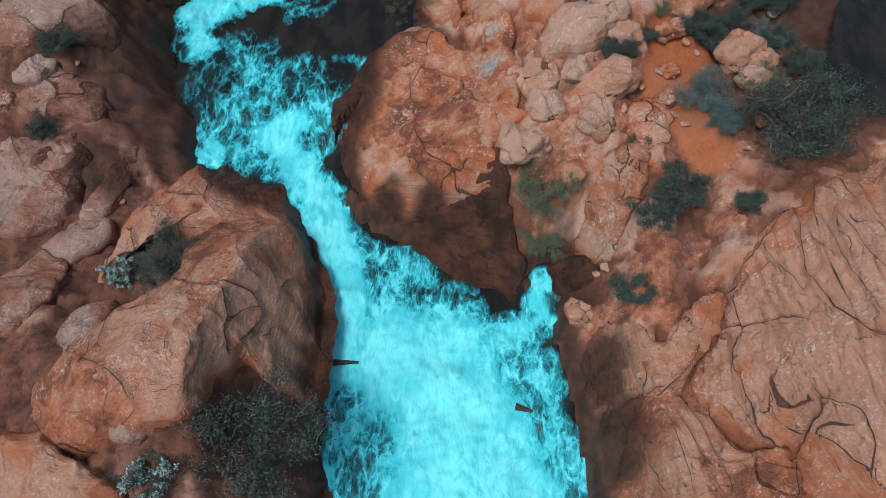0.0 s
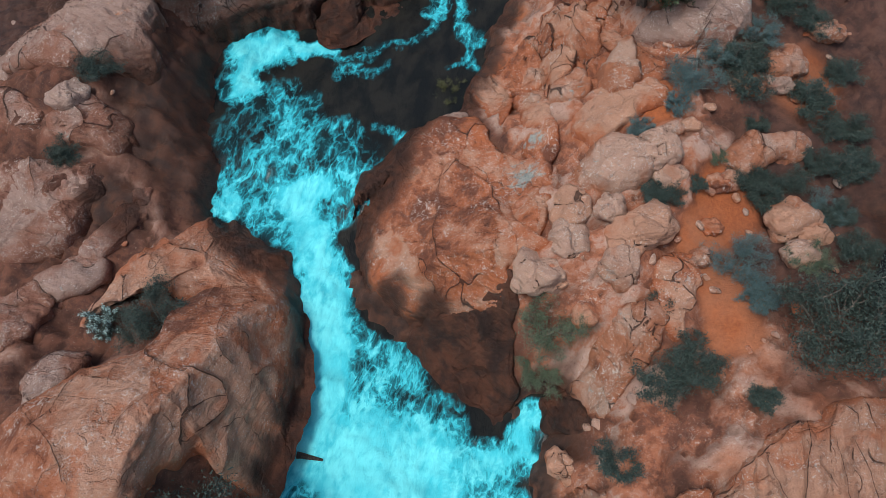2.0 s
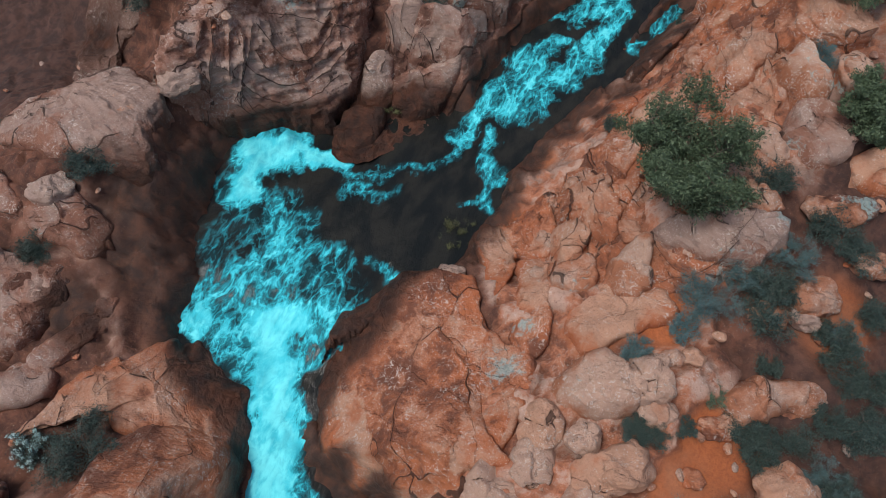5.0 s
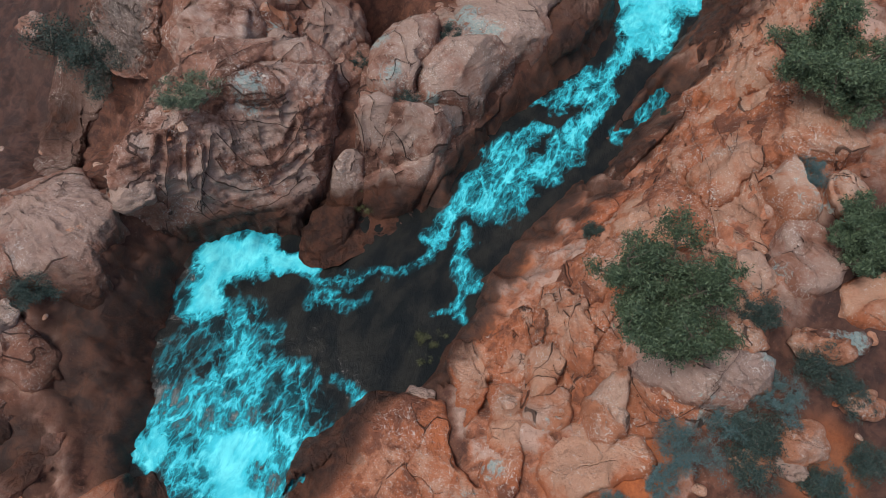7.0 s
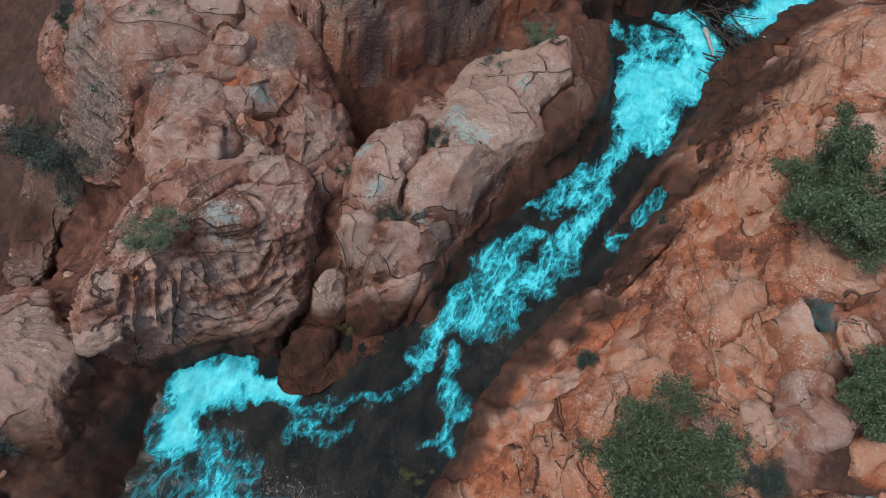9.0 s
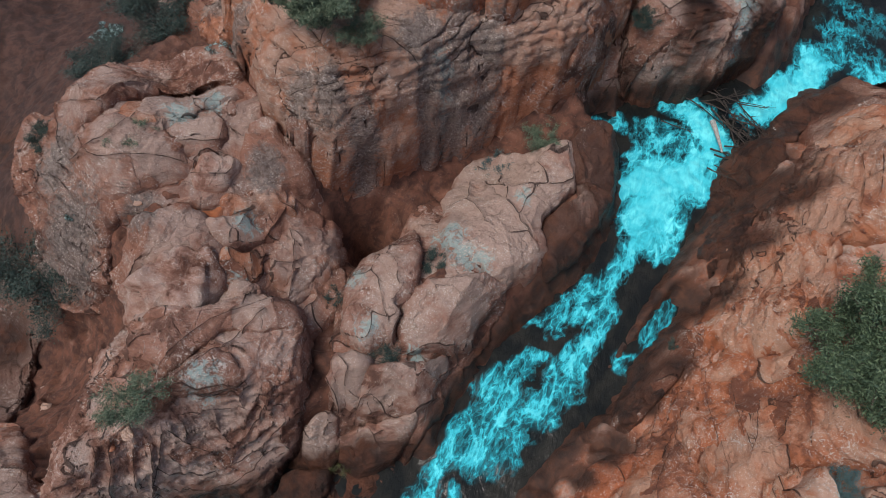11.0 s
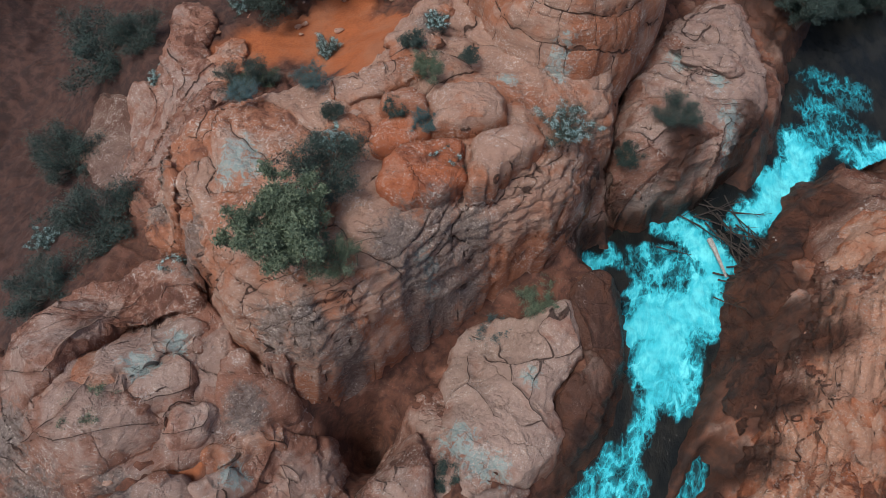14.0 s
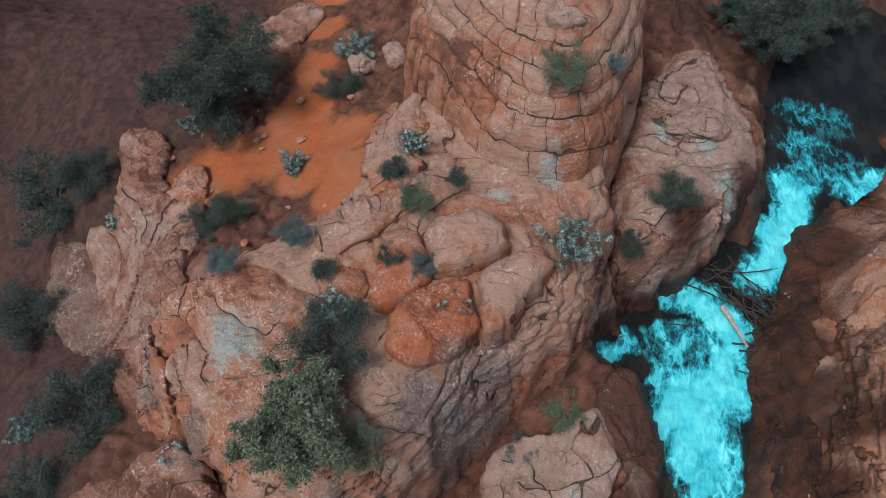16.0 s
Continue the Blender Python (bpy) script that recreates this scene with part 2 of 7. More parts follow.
def ground_material():
    m, n, bsdf = material("red earth and bedrock")
    place = n.nodes.new("ShaderNodeNewGeometry").outputs["Position"]
    broad = noise_tex(n, place, 0.45, 6, 0.6, 0.5)
    middle = noise_tex(n, place, 2.1, 7, 0.68, 0.4)
    fine = noise_tex(n, place, 11.0, 6, 0.72)
    grit = noise_tex(n, place, 52.0, 3, 0.7)
    colour = mix(n, span(n, middle, 0.36, 0.62), (0.070, 0.034, 0.026), (0.185, 0.080, 0.052))
    colour = mix(n, span(n, broad, 0.52, 0.68, 0.0, 0.6), colour, (0.29, 0.15, 0.105))
    colour = mix(n, span(n, fine, 0.60, 0.74, 0.0, 0.5), colour, (0.40, 0.29, 0.23))
    mottle = noise_tex(n, place, 5.2, 9, 0.82, 0.6)
    bare = span(n, maths(n, "ADD", attribute(n, "stone"), maths(n, "MULTIPLY", maths(n, "SUBTRACT", broad, 0.5), 1.0)), 0.35, 0.6)
    skin = maths(n, "ADD", maths(n, "ADD", maths(n, "MULTIPLY", broad, 0.4), maths(n, "MULTIPLY", middle, 0.6)), maths(n, "MULTIPLY", maths(n, "SUBTRACT", attribute(n, "tone"), 0.5), 0.22))
    rocky = mix(n, span(n, skin, 0.38, 0.50), (0.17, 0.068, 0.043), (0.40, 0.155, 0.085))
    rocky = mix(n, span(n, skin, 0.48, 0.60), rocky, (0.48, 0.315, 0.248))
    rocky = mix(n, span(n, mottle, 0.54, 0.66, 0.0, 0.55), rocky, (0.54, 0.45, 0.39))
    rocky = mix(n, span(n, mottle, 0.36, 0.47, 0.6, 0.0), rocky, mix(n, 0.6, rocky, (0.085, 0.045, 0.035)))
    scuffs = noise_tex(n, place, 7.5, 7, 0.72, 1.6)
    rocky = mix(n, maths(n, "MULTIPLY", span(n, scuffs, 0.565, 0.59, 0.0, 0.7), span(n, broad, 0.48, 0.60)), rocky, (0.62, 0.54, 0.48))
    rocky = mix(n, span(n, scuffs, 0.39, 0.415, 0.5, 0.0), rocky, (0.10, 0.045, 0.030))
    colour = mix(n, bare, colour, rocky)
    specks = noise_tex(n, place, 13.0, 4, 0.75)
    colour = mix(n, span(n, specks, 0.63, 0.655, 0.0, 0.5), colour, (0.42, 0.31, 0.25))
    dusty = span(n, maths(n, "ADD", attribute(n, "sand"), maths(n, "MULTIPLY", maths(n, "SUBTRACT", broad, 0.5), 1.1)), 0.15, 0.65)
    sand = mix(n, span(n, fine, 0.35, 0.7), SAND, (0.33, 0.098, 0.038))
    colour = mix(n, dusty, colour, mix(n, span(n, broad, 0.4, 0.62), sand, mix(n, 0.35, sand, (0.36, 0.20, 0.13))))
    dull = attribute(n, "earth")
    colour = mix(n, maths(n, "MULTIPLY", dull, 0.8), colour, mix(n, span(n, middle, 0.4, 0.65), (0.036, 0.025, 0.024), (0.072, 0.043, 0.038)))
    colour = mix(n, span(n, grit, 0.35, 0.75, 0.0, 0.15), colour, (0.08, 0.04, 0.028))
    # bedrock joints darkened too, dirt and painted shade together
    colour = mix(n, maths(n, "MULTIPLY", attribute(n, "crack"), 0.6), colour, (0.07, 0.034, 0.025))
    damp_dark = attribute(n, "wet")
    soaked = span(n, maths(n, "ADD", damp_dark, maths(n, "MULTIPLY", maths(n, "SUBTRACT", middle, 0.5), 1.0)), 0.24, 0.74)
    colour = mix(n, soaked, colour, mix(n, span(n, middle, 0.35, 0.68), (0.034, 0.020, 0.016), (0.105, 0.045, 0.027)))
    n.links.new(colour, bsdf.inputs["Base Color"])
    n.links.new(span(n, soaked, 0, 1, 0.92, 0.5), bsdf.inputs["Roughness"])
    bsdf.inputs["Specular IOR Level"].default_value = 0.3
    relief(n, bsdf, [middle, fine, maths(n, "MULTIPLY", grit, 0.3)], 0.7, 0.07)
    return m


def water_material():
    """Clear dark water, and blue-white foam where the stream is broken."""
    m, n, bsdf = material("mountain stream")
    place = n.nodes.new("ShaderNodeNewGeometry").outputs["Position"]
    foam = attribute(n, "foam")
    drawn = n.nodes.new("ShaderNodeMapping")
    drawn.inputs["Rotation"].default_value = (0, 0, radians(-18))
    drawn.inputs["Scale"].default_value = (1.25, 0.62, 0.0)
    n.links.new(place, drawn.inputs["Vector"])
    # eddies bend the foam at two sizes
    where = drawn.outputs["Vector"]
    for scale, swing in ((0.7, 0.55), (2.4, 0.26)):
        warp = node(n, "ShaderNodeTexNoise", Scale=scale, Detail=3.0)
        n.links.new(where, warp.inputs["Vector"])
        moved = n.nodes.new("ShaderNodeVectorMath")
        moved.operation = "MULTIPLY_ADD"
        moved.inputs[1].default_value = (swing, swing, 0.0)
        n.links.new(warp.outputs["Color"], moved.inputs[0])
        n.links.new(where, moved.inputs[2])
        where = moved.outputs[0]
    big = noise_tex(n, where, 1.15, 5, 0.58)
    small = noise_tex(n, where, 4.2, 5, 0.6)
    milky = noise_tex(n, place, 0.9, 4, 0.5)

    def threads(scale, width):
        """Thin bright lines along the middle value of a noise."""
        x = maths(n, "SUBTRACT", noise_tex(n, where, scale, 4, 0.5), 0.5)
        y = n.nodes.new("ShaderNodeMath")
        y.operation = "ABSOLUTE"
        n.links.new(x, y.inputs[0])
        return span(n, y.outputs[0], 0.0, width, 1.0, 0.0)

    lace = maths(n, "ADD", maths(n, "MULTIPLY", threads(1.5, 0.10), 0.42), maths(n, "MULTIPLY", threads(3.8, 0.085), 0.30))
    lace = maths(n, "ADD", lace, maths(n, "MULTIPLY", threads(8.5, 0.07), 0.12))
    calm = span(n, foam, 0.7, 1.05, 1.0, 0.42)
    uneven = maths(n, "MULTIPLY", maths(n, "ADD", maths(n, "MULTIPLY", maths(n, "SUBTRACT", big, 0.53), 1.75), maths(n, "MULTIPLY", maths(n, "SUBTRACT", small, 0.5), 0.7)), calm)
    amount = maths(n, "ADD", maths(n, "SUBTRACT", foam, 0.06), maths(n, "MULTIPLY", uneven, span(n, foam, 0.0, 0.3)))
    amount = maths(n, "ADD", amount, maths(n, "MULTIPLY", maths(n, "SUBTRACT", lace, 0.12), maths(n, "MULTIPLY", span(n, foam, 0.08, 0.35), span(n, foam, 0.7, 1.05, 1.0, 0.3))))
    thin = span(n, amount, 0.12, 0.60)
    thick = span(n, amount, 0.44, 1.0)
    deep = mix(n, span(n, big, 0.4, 0.62), (0.010, 0.012, 0.012), (0.022, 0.022, 0.019))
    deep = mix(n, maths(n, "MULTIPLY", span(n, foam, 0.12, 0.6), span(n, milky, 0.2, 0.6)), deep, (0.012, 0.070, 0.086))
    colour = mix(n, thin, deep, (0.014, 0.185, 0.230))
    colour = mix(n, thick, colour, (0.050, 0.58, 0.70))
    bright = maths(n, "MULTIPLY", span(n, maths(n, "ADD", amount, maths(n, "MULTIPLY", maths(n, "SUBTRACT", small, 0.5), 1.1)), 0.85, 1.45), span(n, milky, 0.3, 0.6, 0.35, 1.0))
    colour = mix(n, bright, colour, (0.17, 0.83, 0.90))
    n.links.new(colour, bsdf.inputs["Base Color"])
    n.links.new(span(n, thin, 0, 1, 0.12, 0.75), bsdf.inputs["Roughness"])
    bsdf.inputs["IOR"].default_value = 1.33
    bsdf.inputs["Specular IOR Level"].default_value = 0.35
    relief(n, bsdf, [maths(n, "MULTIPLY", thick, 0.7), maths(n, "MULTIPLY", small, 0.9), maths(n, "MULTIPLY", big, 0.6)], 0.5, 0.10)
    return m


def leaf_material(name, dark, light, sheen=0.35):
    m, n, bsdf = material(name)
    island = n.nodes.new("ShaderNodeNewGeometry").outputs["Random Per Island"]
    chance = n.nodes.new("ShaderNodeObjectInfo").outputs["Random"]
    colour = mix(n, island, dark, light)
    colour = mix(n, maths(n, "MULTIPLY", chance, 0.35), colour, mix(n, 0.5, dark, (0.05, 0.06, 0.03)))
    n.links.new(colour, bsdf.inputs["Base Color"])
    bsdf.inputs["Roughness"].default_value = 0.6
    bsdf.inputs["Specular IOR Level"].default_value = sheen
    return m


def bark_material(name, dark, light, scale=14.0):
    m, n, bsdf = material(name)
    where = n.nodes.new("ShaderNodeTexCoord").outputs["Object"]
    grain = noise_tex(n, where, scale, 6, 0.7, 1.0)
    n.links.new(mix(n, span(n, grain, 0.35, 0.65), dark, light), bsdf.inputs["Base Color"])
    bsdf.inputs["Roughness"].default_value = 0.85
    relief(n, bsdf, [grain], 0.6, 0.02)
    return m


ground_mat, water_mat = ground_material(), water_material()
juniper_leaf = leaf_material("juniper green", (0.024, 0.052, 0.030), (0.135, 0.190, 0.105))
green_leaf = leaf_material("olive green leaf", (0.045, 0.082, 0.056), (0.205, 0.255, 0.165))
dark_leaf = leaf_material("dark shrub leaf", (0.016, 0.036, 0.034), (0.080, 0.120, 0.104))
sage_leaf = leaf_material("blue-grey sage leaf", (0.040, 0.090, 0.098), (0.150, 0.245, 0.250))
tuft_leaf = leaf_material("yellow-green grass blade", (0.06, 0.07, 0.025), (0.16, 0.17, 0.07))
flower_leaf = leaf_material("pale blossom", (0.32, 0.54, 0.55), (0.62, 0.80, 0.78))
twig_bark = bark_material("grey twig bark", (0.07, 0.055, 0.045), (0.20, 0.17, 0.145))
trunk_bark = bark_material("shaggy trunk bark", (0.05, 0.038, 0.03), (0.16, 0.12, 0.095))
drift_bark = bark_material("wet driftwood", (0.018, 0.014, 0.012), (0.07, 0.055, 0.045))
pale_wood = bark_material("bleached driftwood", (0.26, 0.25, 0.23), (0.52, 0.50, 0.46))

# ---- the lie of the land ----
# mounds and hollows on a plane that rises up the valley: x, y, reach, height
MOUNDS = []


def rise(x, y, reach, height):
    MOUNDS.append((x, y, reach, height))


rise(0, -0.5, 4, -3.22)
rise(-7.5, -0.5, 4, 0.75)
rise(12, 4, 4, 2.92)
rise(-6, 5.5, 4, 1.58)
rise(6, 7, 2.5, -0.69)
rise(13.5, 10, 4, 1.23)
rise(-9, 10, 2.5, -0.58)
rise(12, 11.5, 7, 1.82)
rise(-21, 13, 7, -1.84)
rise(-4.5, 14.5, 4, -2.32)
rise(3, 14.5, 2.5, 1)
rise(-13.5, 16, 2.5, 1.29)
rise(4.5, 17.5, 2.5, 1)
rise(-12, 19, 2.5, 1.21)
rise(0, 19, 2.5, -0.52)
rise(6, 20.5, 4, 1.02)
rise(-24, 22, 7, -4.73)
rise(-10.5, 22, 2.5, 0.43)
rise(-16.5, 23.5, 2.5, -2.47)
rise(4.5, 23.5, 2.5, 1.69)
rise(-1.5, 25, 4, -2.04)
rise(-19.5, 25, 2.5, -1)
rise(-6, 26.5, 2.5, 0.52)
rise(-10.5, 26.5, 2.5, 1)
rise(-13.5, 28, 2.5, 2.66)
rise(1.5, 28, 2.5, -0.9)
rise(-18, 28, 2.5, 1.14)
rise(10.5, 29.5, 7, 3.63)
rise(-9, 29.5, 2.5, -0.89)
rise(6, 29.5, 2.5, 0.87)
rise(-4.5, 29.5, 2.5, 0.38)
rise(-27, 31, 4, -3.03)
rise(-16.5, 31, 2.5, 1.7)
rise(-7.5, 32.5, 2.5, -1.01)
rise(-12, 34, 7, 2.01)
rise(6, 34, 2.5, 0.71)
rise(0, 35.5, 4, -1.19)
rise(-25.5, 35.5, 7, -2.14)
rise(-19.5, 35.5, 2.5, 0.78)
rise(3, 37, 2.5, -0.81)
rise(7.5, 38.5, 4, 3.04)
rise(-15, 40, 2.5, 1.39)
rise(-1.5, 41.5, 2.5, 0.67)
rise(-21, 41.5, 2.5, -0.89)
rise(-28.5, 43, 7, -4.67)
rise(4.5, 43, 2.5, -1.87)
rise(12, 43, 4, 1.34)
rise(-7.5, 44.5, 7, 1.27)
rise(-9, 44.5, 2.5, 1.75)
rise(-22.5, 44.5, 2.5, 1.22)
rise(-15, 47.5, 4, -0.94)
rise(9, 47.5, 2.5, -2.25)
rise(-21, 47.5, 2.5, -0.7)
rise(-30, 50.5, 4, -3.51)
rise(9, 53.5, 7, -1.14)
rise(4.5, 56.5, 2.5, -1.16)
rise(-16.5, 58, 7, -2.3)
rise(-27, 59.5, 7, -3.17)
rise(-4.5, 59.5, 7, 1.54)
rise(-30, 59.5, 4, -2.12)
rise(13.5, 61, 7, -0.79)
rise(-19.5, 62.5, 7, -1.81)
rise(-4.5, 10, 1.5, 0.32)
rise(0.5, 12.5, 1.5, 0.61)
rise(2, 15.5, 2.4, -0.31)
rise(-1.5, 18, 4, -0.32)
rise(1, 18.5, 1.5, 0.55)
rise(0.5, 21, 1.5, -0.53)
rise(-8, 22, 2.4, 0.66)
rise(-12, 22, 1.5, -0.39)
rise(5.5, 25, 1.5, -0.59)
rise(-5, 25.5, 1.5, 0.53)
rise(-14.5, 25.5, 1.5, -0.71)
rise(2.5, 26, 1.5, 0.41)
rise(-9.5, 26, 1.5, -0.6)
rise(-12.5, 26.5, 4, -1.01)
rise(5, 27.5, 1.5, 0.35)
rise(-7.5, 28.5, 2.4, -0.4)
rise(-13, 28.5, 1.5, -0.8)
rise(-16.5, 29, 2.4, 0.38)
rise(4, 30, 1.5, -1.06)
rise(-3, 30, 1.5, 0.34)
rise(-15.5, 32.5, 1.5, -1.52)
rise(-12.5, 32.5, 2.4, 0.58)
rise(4.5, 33.5, 1.5, 0.46)
rise(-7.5, 34, 1.5, -0.6)
rise(-6, 34.5, 2.4, -1.27)
rise(-5.5, 36, 1.5, -1.36)
rise(-2, 36, 1.5, 0.46)
rise(-8.5, 36.5, 1.5, 1.17)
rise(-6, 38.5, 1.5, 0.45)
rise(-19.5, 39, 1.5, -0.75)
rise(-11, 39.5, 2.4, -0.85)
rise(5.5, 40, 1.5, -1.08)
rise(-4.5, 41.5, 2.4, 0.84)
rise(0, 45.5, 4, -0.42)
rise(-5.1, 24.2, 1.2, 1.2)
# clefts between the bluffs
rise(-8.0, 31.9, 1.0, -2.2)
rise(-2.1, 46.0, 1.5, -1.6)
rise(-2.6, 43.6, 1.0, -0.9)
rise(-8.0, 31.4, 1.1, -1.5)

# the stream from its lowest reach upwards, and its side arms: x, y, half width, level
STREAM = [
    (0.5, 4.5, 3.4, 2.57),
    (0.2, 6.5, 3.5, 2.71),
    (-0, 8.2, 3.4, 2.84),
    (-0.8, 9.4, 2.6, 2.96),
    (-2.3, 10.8, 1.5, 3.17),
    (-3.3, 12.1, 0.8, 3.41),
    (-4.1, 13.4, 0.9, 3.66),
    (-4.6, 14.5, 1.2, 3.85),
    (-5.8, 15.6, 2.3, 4.03),
    (-5.9, 17.2, 2.5, 4.33),
    (-5.7, 18.3, 3.4, 4.46),
    (-5.6, 20.2, 3.9, 4.59),
    (-4.3, 20.9, 3.2, 4.62),
    (-3.5, 22.9, 2.8, 4.7),
    (-1.9, 24.5, 1.2, 4.81),
    (-1.6, 27, 1.6, 5.14),
    (-0.8, 29.4, 1.8, 5.5),
    (0.4, 33, 1.1, 5.95),
    (0.5, 33.5, 1.1, 6.01),
    (1, 36.1, 1.2, 6.31),
    (1.2, 38.6, 2, 6.55),
    (0.3, 40.6, 1.8, 6.72),
    (2.2, 42.7, 2.1, 6.82),
    (4.1, 43.9, 0.7, 6.86),
    (5.5, 46.9, 1.1, 6.96),
    (6.8, 49.6, 2.1, 7.04),
    (7.4, 51.5, 2.4, 7.09),
    (9.5, 55.5, 3.2, 7.19),
]
ARMS = (
    ((-5.6, 19.2, 2.4, 4.55), (-8.7, 19.4, 0.75, 4.65), (-8.9, 20.4, 0.85, 4.9), (-8.2, 21.7, 0.8, 5.5), (-7.5, 21.9, 0.45, 5.6), (-6.4, 21.6, 0.2, 5.2)),
    ((0.9, 8.3, 1.2, 2.85), (2.7, 9.3, 0.65, 3.0), (3.25, 10.7, 0.45, 3.4)),
    ((1.1, 29.6, 0.4, 5.5), (1.75, 31.2, 0.35, 5.75), (2.5, 33.6, 0.3, 6.0)),
    ((-0.2, 39.7, 1.2, 6.7), (-1.9, 40.0, 0.5, 6.75)),
    ((11.9, 14.0, 0.8, 7.83), (13.2, 16.8, 0.9, 7.88)),
)


def channel(x, y):
    """How far outside the water's edge a place lies (inside: minus), and the water's level there."""
    gaps, levels = [], []
    for line in (STREAM, *ARMS):
        for a, b in zip(line[:-1], line[1:]):
            vx, vy = b[0] - a[0], b[1] - a[1]
            u = np.clip(((x - a[0]) * vx + (y - a[1]) * vy) / (vx * vx + vy * vy), 0, 1)
            gaps.append(np.hypot(x - a[0] - u * vx, y - a[1] - u * vy) - (a[2] + u * (b[2] - a[2])))
            levels.append(a[3] + u * (b[3] - a[3]))
    best = gaps[0]
    for d in gaps[1:]:
        best = np.minimum(best, d)
    share, level = 0.0, 0.0
    for d, z in zip(gaps, levels):
        w = np.exp(-5.0 * np.minimum(d - best, 20))
        share, level = share + w, level + w * z
    level = level / share
    return best, level


def land(x, y):
    """Height of the smooth land, with the stream's bed cut into it."""
    x, y = np.asarray(x, float), np.asarray(y, float)
    z = 4.6 + 0.085 * np.clip(y, -8, 75)
    for a, b, r, h in MOUNDS:
        z = z + h * np.exp(-((x - a) ** 2 + (y - b) ** 2) / r ** 2)
    d, level = channel(x, y)
    bank = np.where(d < 0, level - 0.6 * np.clip(-d, 0, 1), level + 1.6 * d)
    return np.where(d < 0, bank, np.minimum(z, bank))


DAMP_DARK = []


def damp_dark(x, y, r):
    """A darkened, glossier spot: splash and seeps beside the stream, plain dark ground elsewhere."""
    DAMP_DARK.append((x, y, r))


damp_dark(1.2, 26.8, 0.5)
damp_dark(1.9, 28.1, 0.6)
damp_dark(2.3, 29.4, 0.5)
damp_dark(2.8, 30.8, 0.5)
damp_dark(-0.1, 23.9, 0.4)
damp_dark(-2.5, 29.1, 0.4)
damp_dark(-2.3, 30.6, 0.4)
damp_dark(-1.9, 32, 0.4)
damp_dark(-1.3, 33.2, 0.4)
damp_dark(-1.7, 12.6, 0.6)
damp_dark(1.2, 11.4, 0.9)
damp_dark(-0.4, 12.4, 0.6)
damp_dark(4.1, 7.5, 0.8)
damp_dark(4.2, 5.7, 1)
damp_dark(3.8, 9.5, 0.7)
damp_dark(-3.4, 8.8, 0.6)
damp_dark(-3.3, 10.3, 0.6)
damp_dark(-3.6, 11.6, 0.6)
damp_dark(-3.3, 9.5, 0.6)
damp_dark(-3.4, 11, 0.6)
damp_dark(-3.4, 7.9, 0.6)
damp_dark(-4, 12.2, 0.6)
damp_dark(-4.6, 13, 0.7)
damp_dark(-5.5, 13.9, 0.8)
damp_dark(-6.6, 14.5, 0.8)
damp_dark(-3.5, 7.2, 0.6)
damp_dark(-9.4, 15.4, 1.2)
damp_dark(-10.3, 16.8, 1.2)
damp_dark(-10.2, 13.3, 0.9)
damp_dark(4.2, 6.9, 0.6)
damp_dark(4.4, 4.9, 0.6)
damp_dark(-9.3, 18, 1.3)
damp_dark(-9.9, 19, 1.1)
damp_dark(-9.9, 13.1, 0.9)
damp_dark(-8.2, 14.3, 0.5)
# darker spots on the far left slope, well away from the stream
damp_dark(-24, 30.4, 1.6)
damp_dark(-20.2, 26.8, 0.9)
damp_dark(-18.5, 24.2, 1.1)
damp_dark(-9.1, 15.7, 0.8)
damp_dark(-9.7, 18, 0.6)
damp_dark(-8.4, 14.4, 0.7)
damp_dark(-1.4, 22.1, 0.4)
damp_dark(-0.5, 23.9, 0.5)
damp_dark(0.4, 25.8, 0.5)
# broad darker spots over the upper banks
damp_dark(2.3, 54.7, 2.2)
damp_dark(4.1, 52.5, 1.6)
damp_dark(7.6, 56.2, 2.1)
damp_dark(4.7, 50.2, 1)
damp_dark(3.7, 46.7, 0.9)
damp_dark(2.7, 44.8, 1.2)
damp_dark(-0.2, 43.1, 0.9)
damp_dark(-1.4, 40.6, 0.8)
damp_dark(4.1, 40.1, 1)
damp_dark(5.7, 44.1, 1.2)
damp_dark(4.1, 38.3, 1)
damp_dark(3.3, 37.4, 1)
damp_dark(2, 32.3, 0.6)
damp_dark(2.5, 33.9, 0.6)
damp_dark(3.3, 35.7, 0.6)
damp_dark(1.9, 30.5, 0.6)
damp_dark(-1.1, 32.2, 0.4)
damp_dark(-1.9, 30.4, 0.4)
damp_dark(-0.6, 34.4, 0.4)

damp_dark(1.7, 27.6, 0.5)
damp_dark(3.2, 33.6, 0.8)
damp_dark(3.6, 35.2, 0.8)
damp_dark(4.4, 37.0, 0.8)

def wetness(x, y, z):
    d, level = channel(np.asarray(x, float), np.asarray(y, float))
    wet = np.clip(1.12 - 0.52 * np.maximum(d, 0) - 0.62 * np.maximum(z - level - 0.2, 0), 0, 1)
    for a, b, r in DAMP_DARK:
        wet = np.maximum(wet, 0.8 * (1 - ramp(np.hypot(x - a, y - b), 0.1 * r, 2.0 * r)))
    return wet


# crusts of pale blue-green lichen and of dark grey varnish on the rocks: x, y, reach
LICHEN, VARNISH = [], []


def lichen(x, y, r):
    LICHEN.append((x, y, r))


def varnish(x, y, r):
    VARNISH.append((x, y, r))


# long open cracks: width, depth, and the line that they follow
CUTS = []


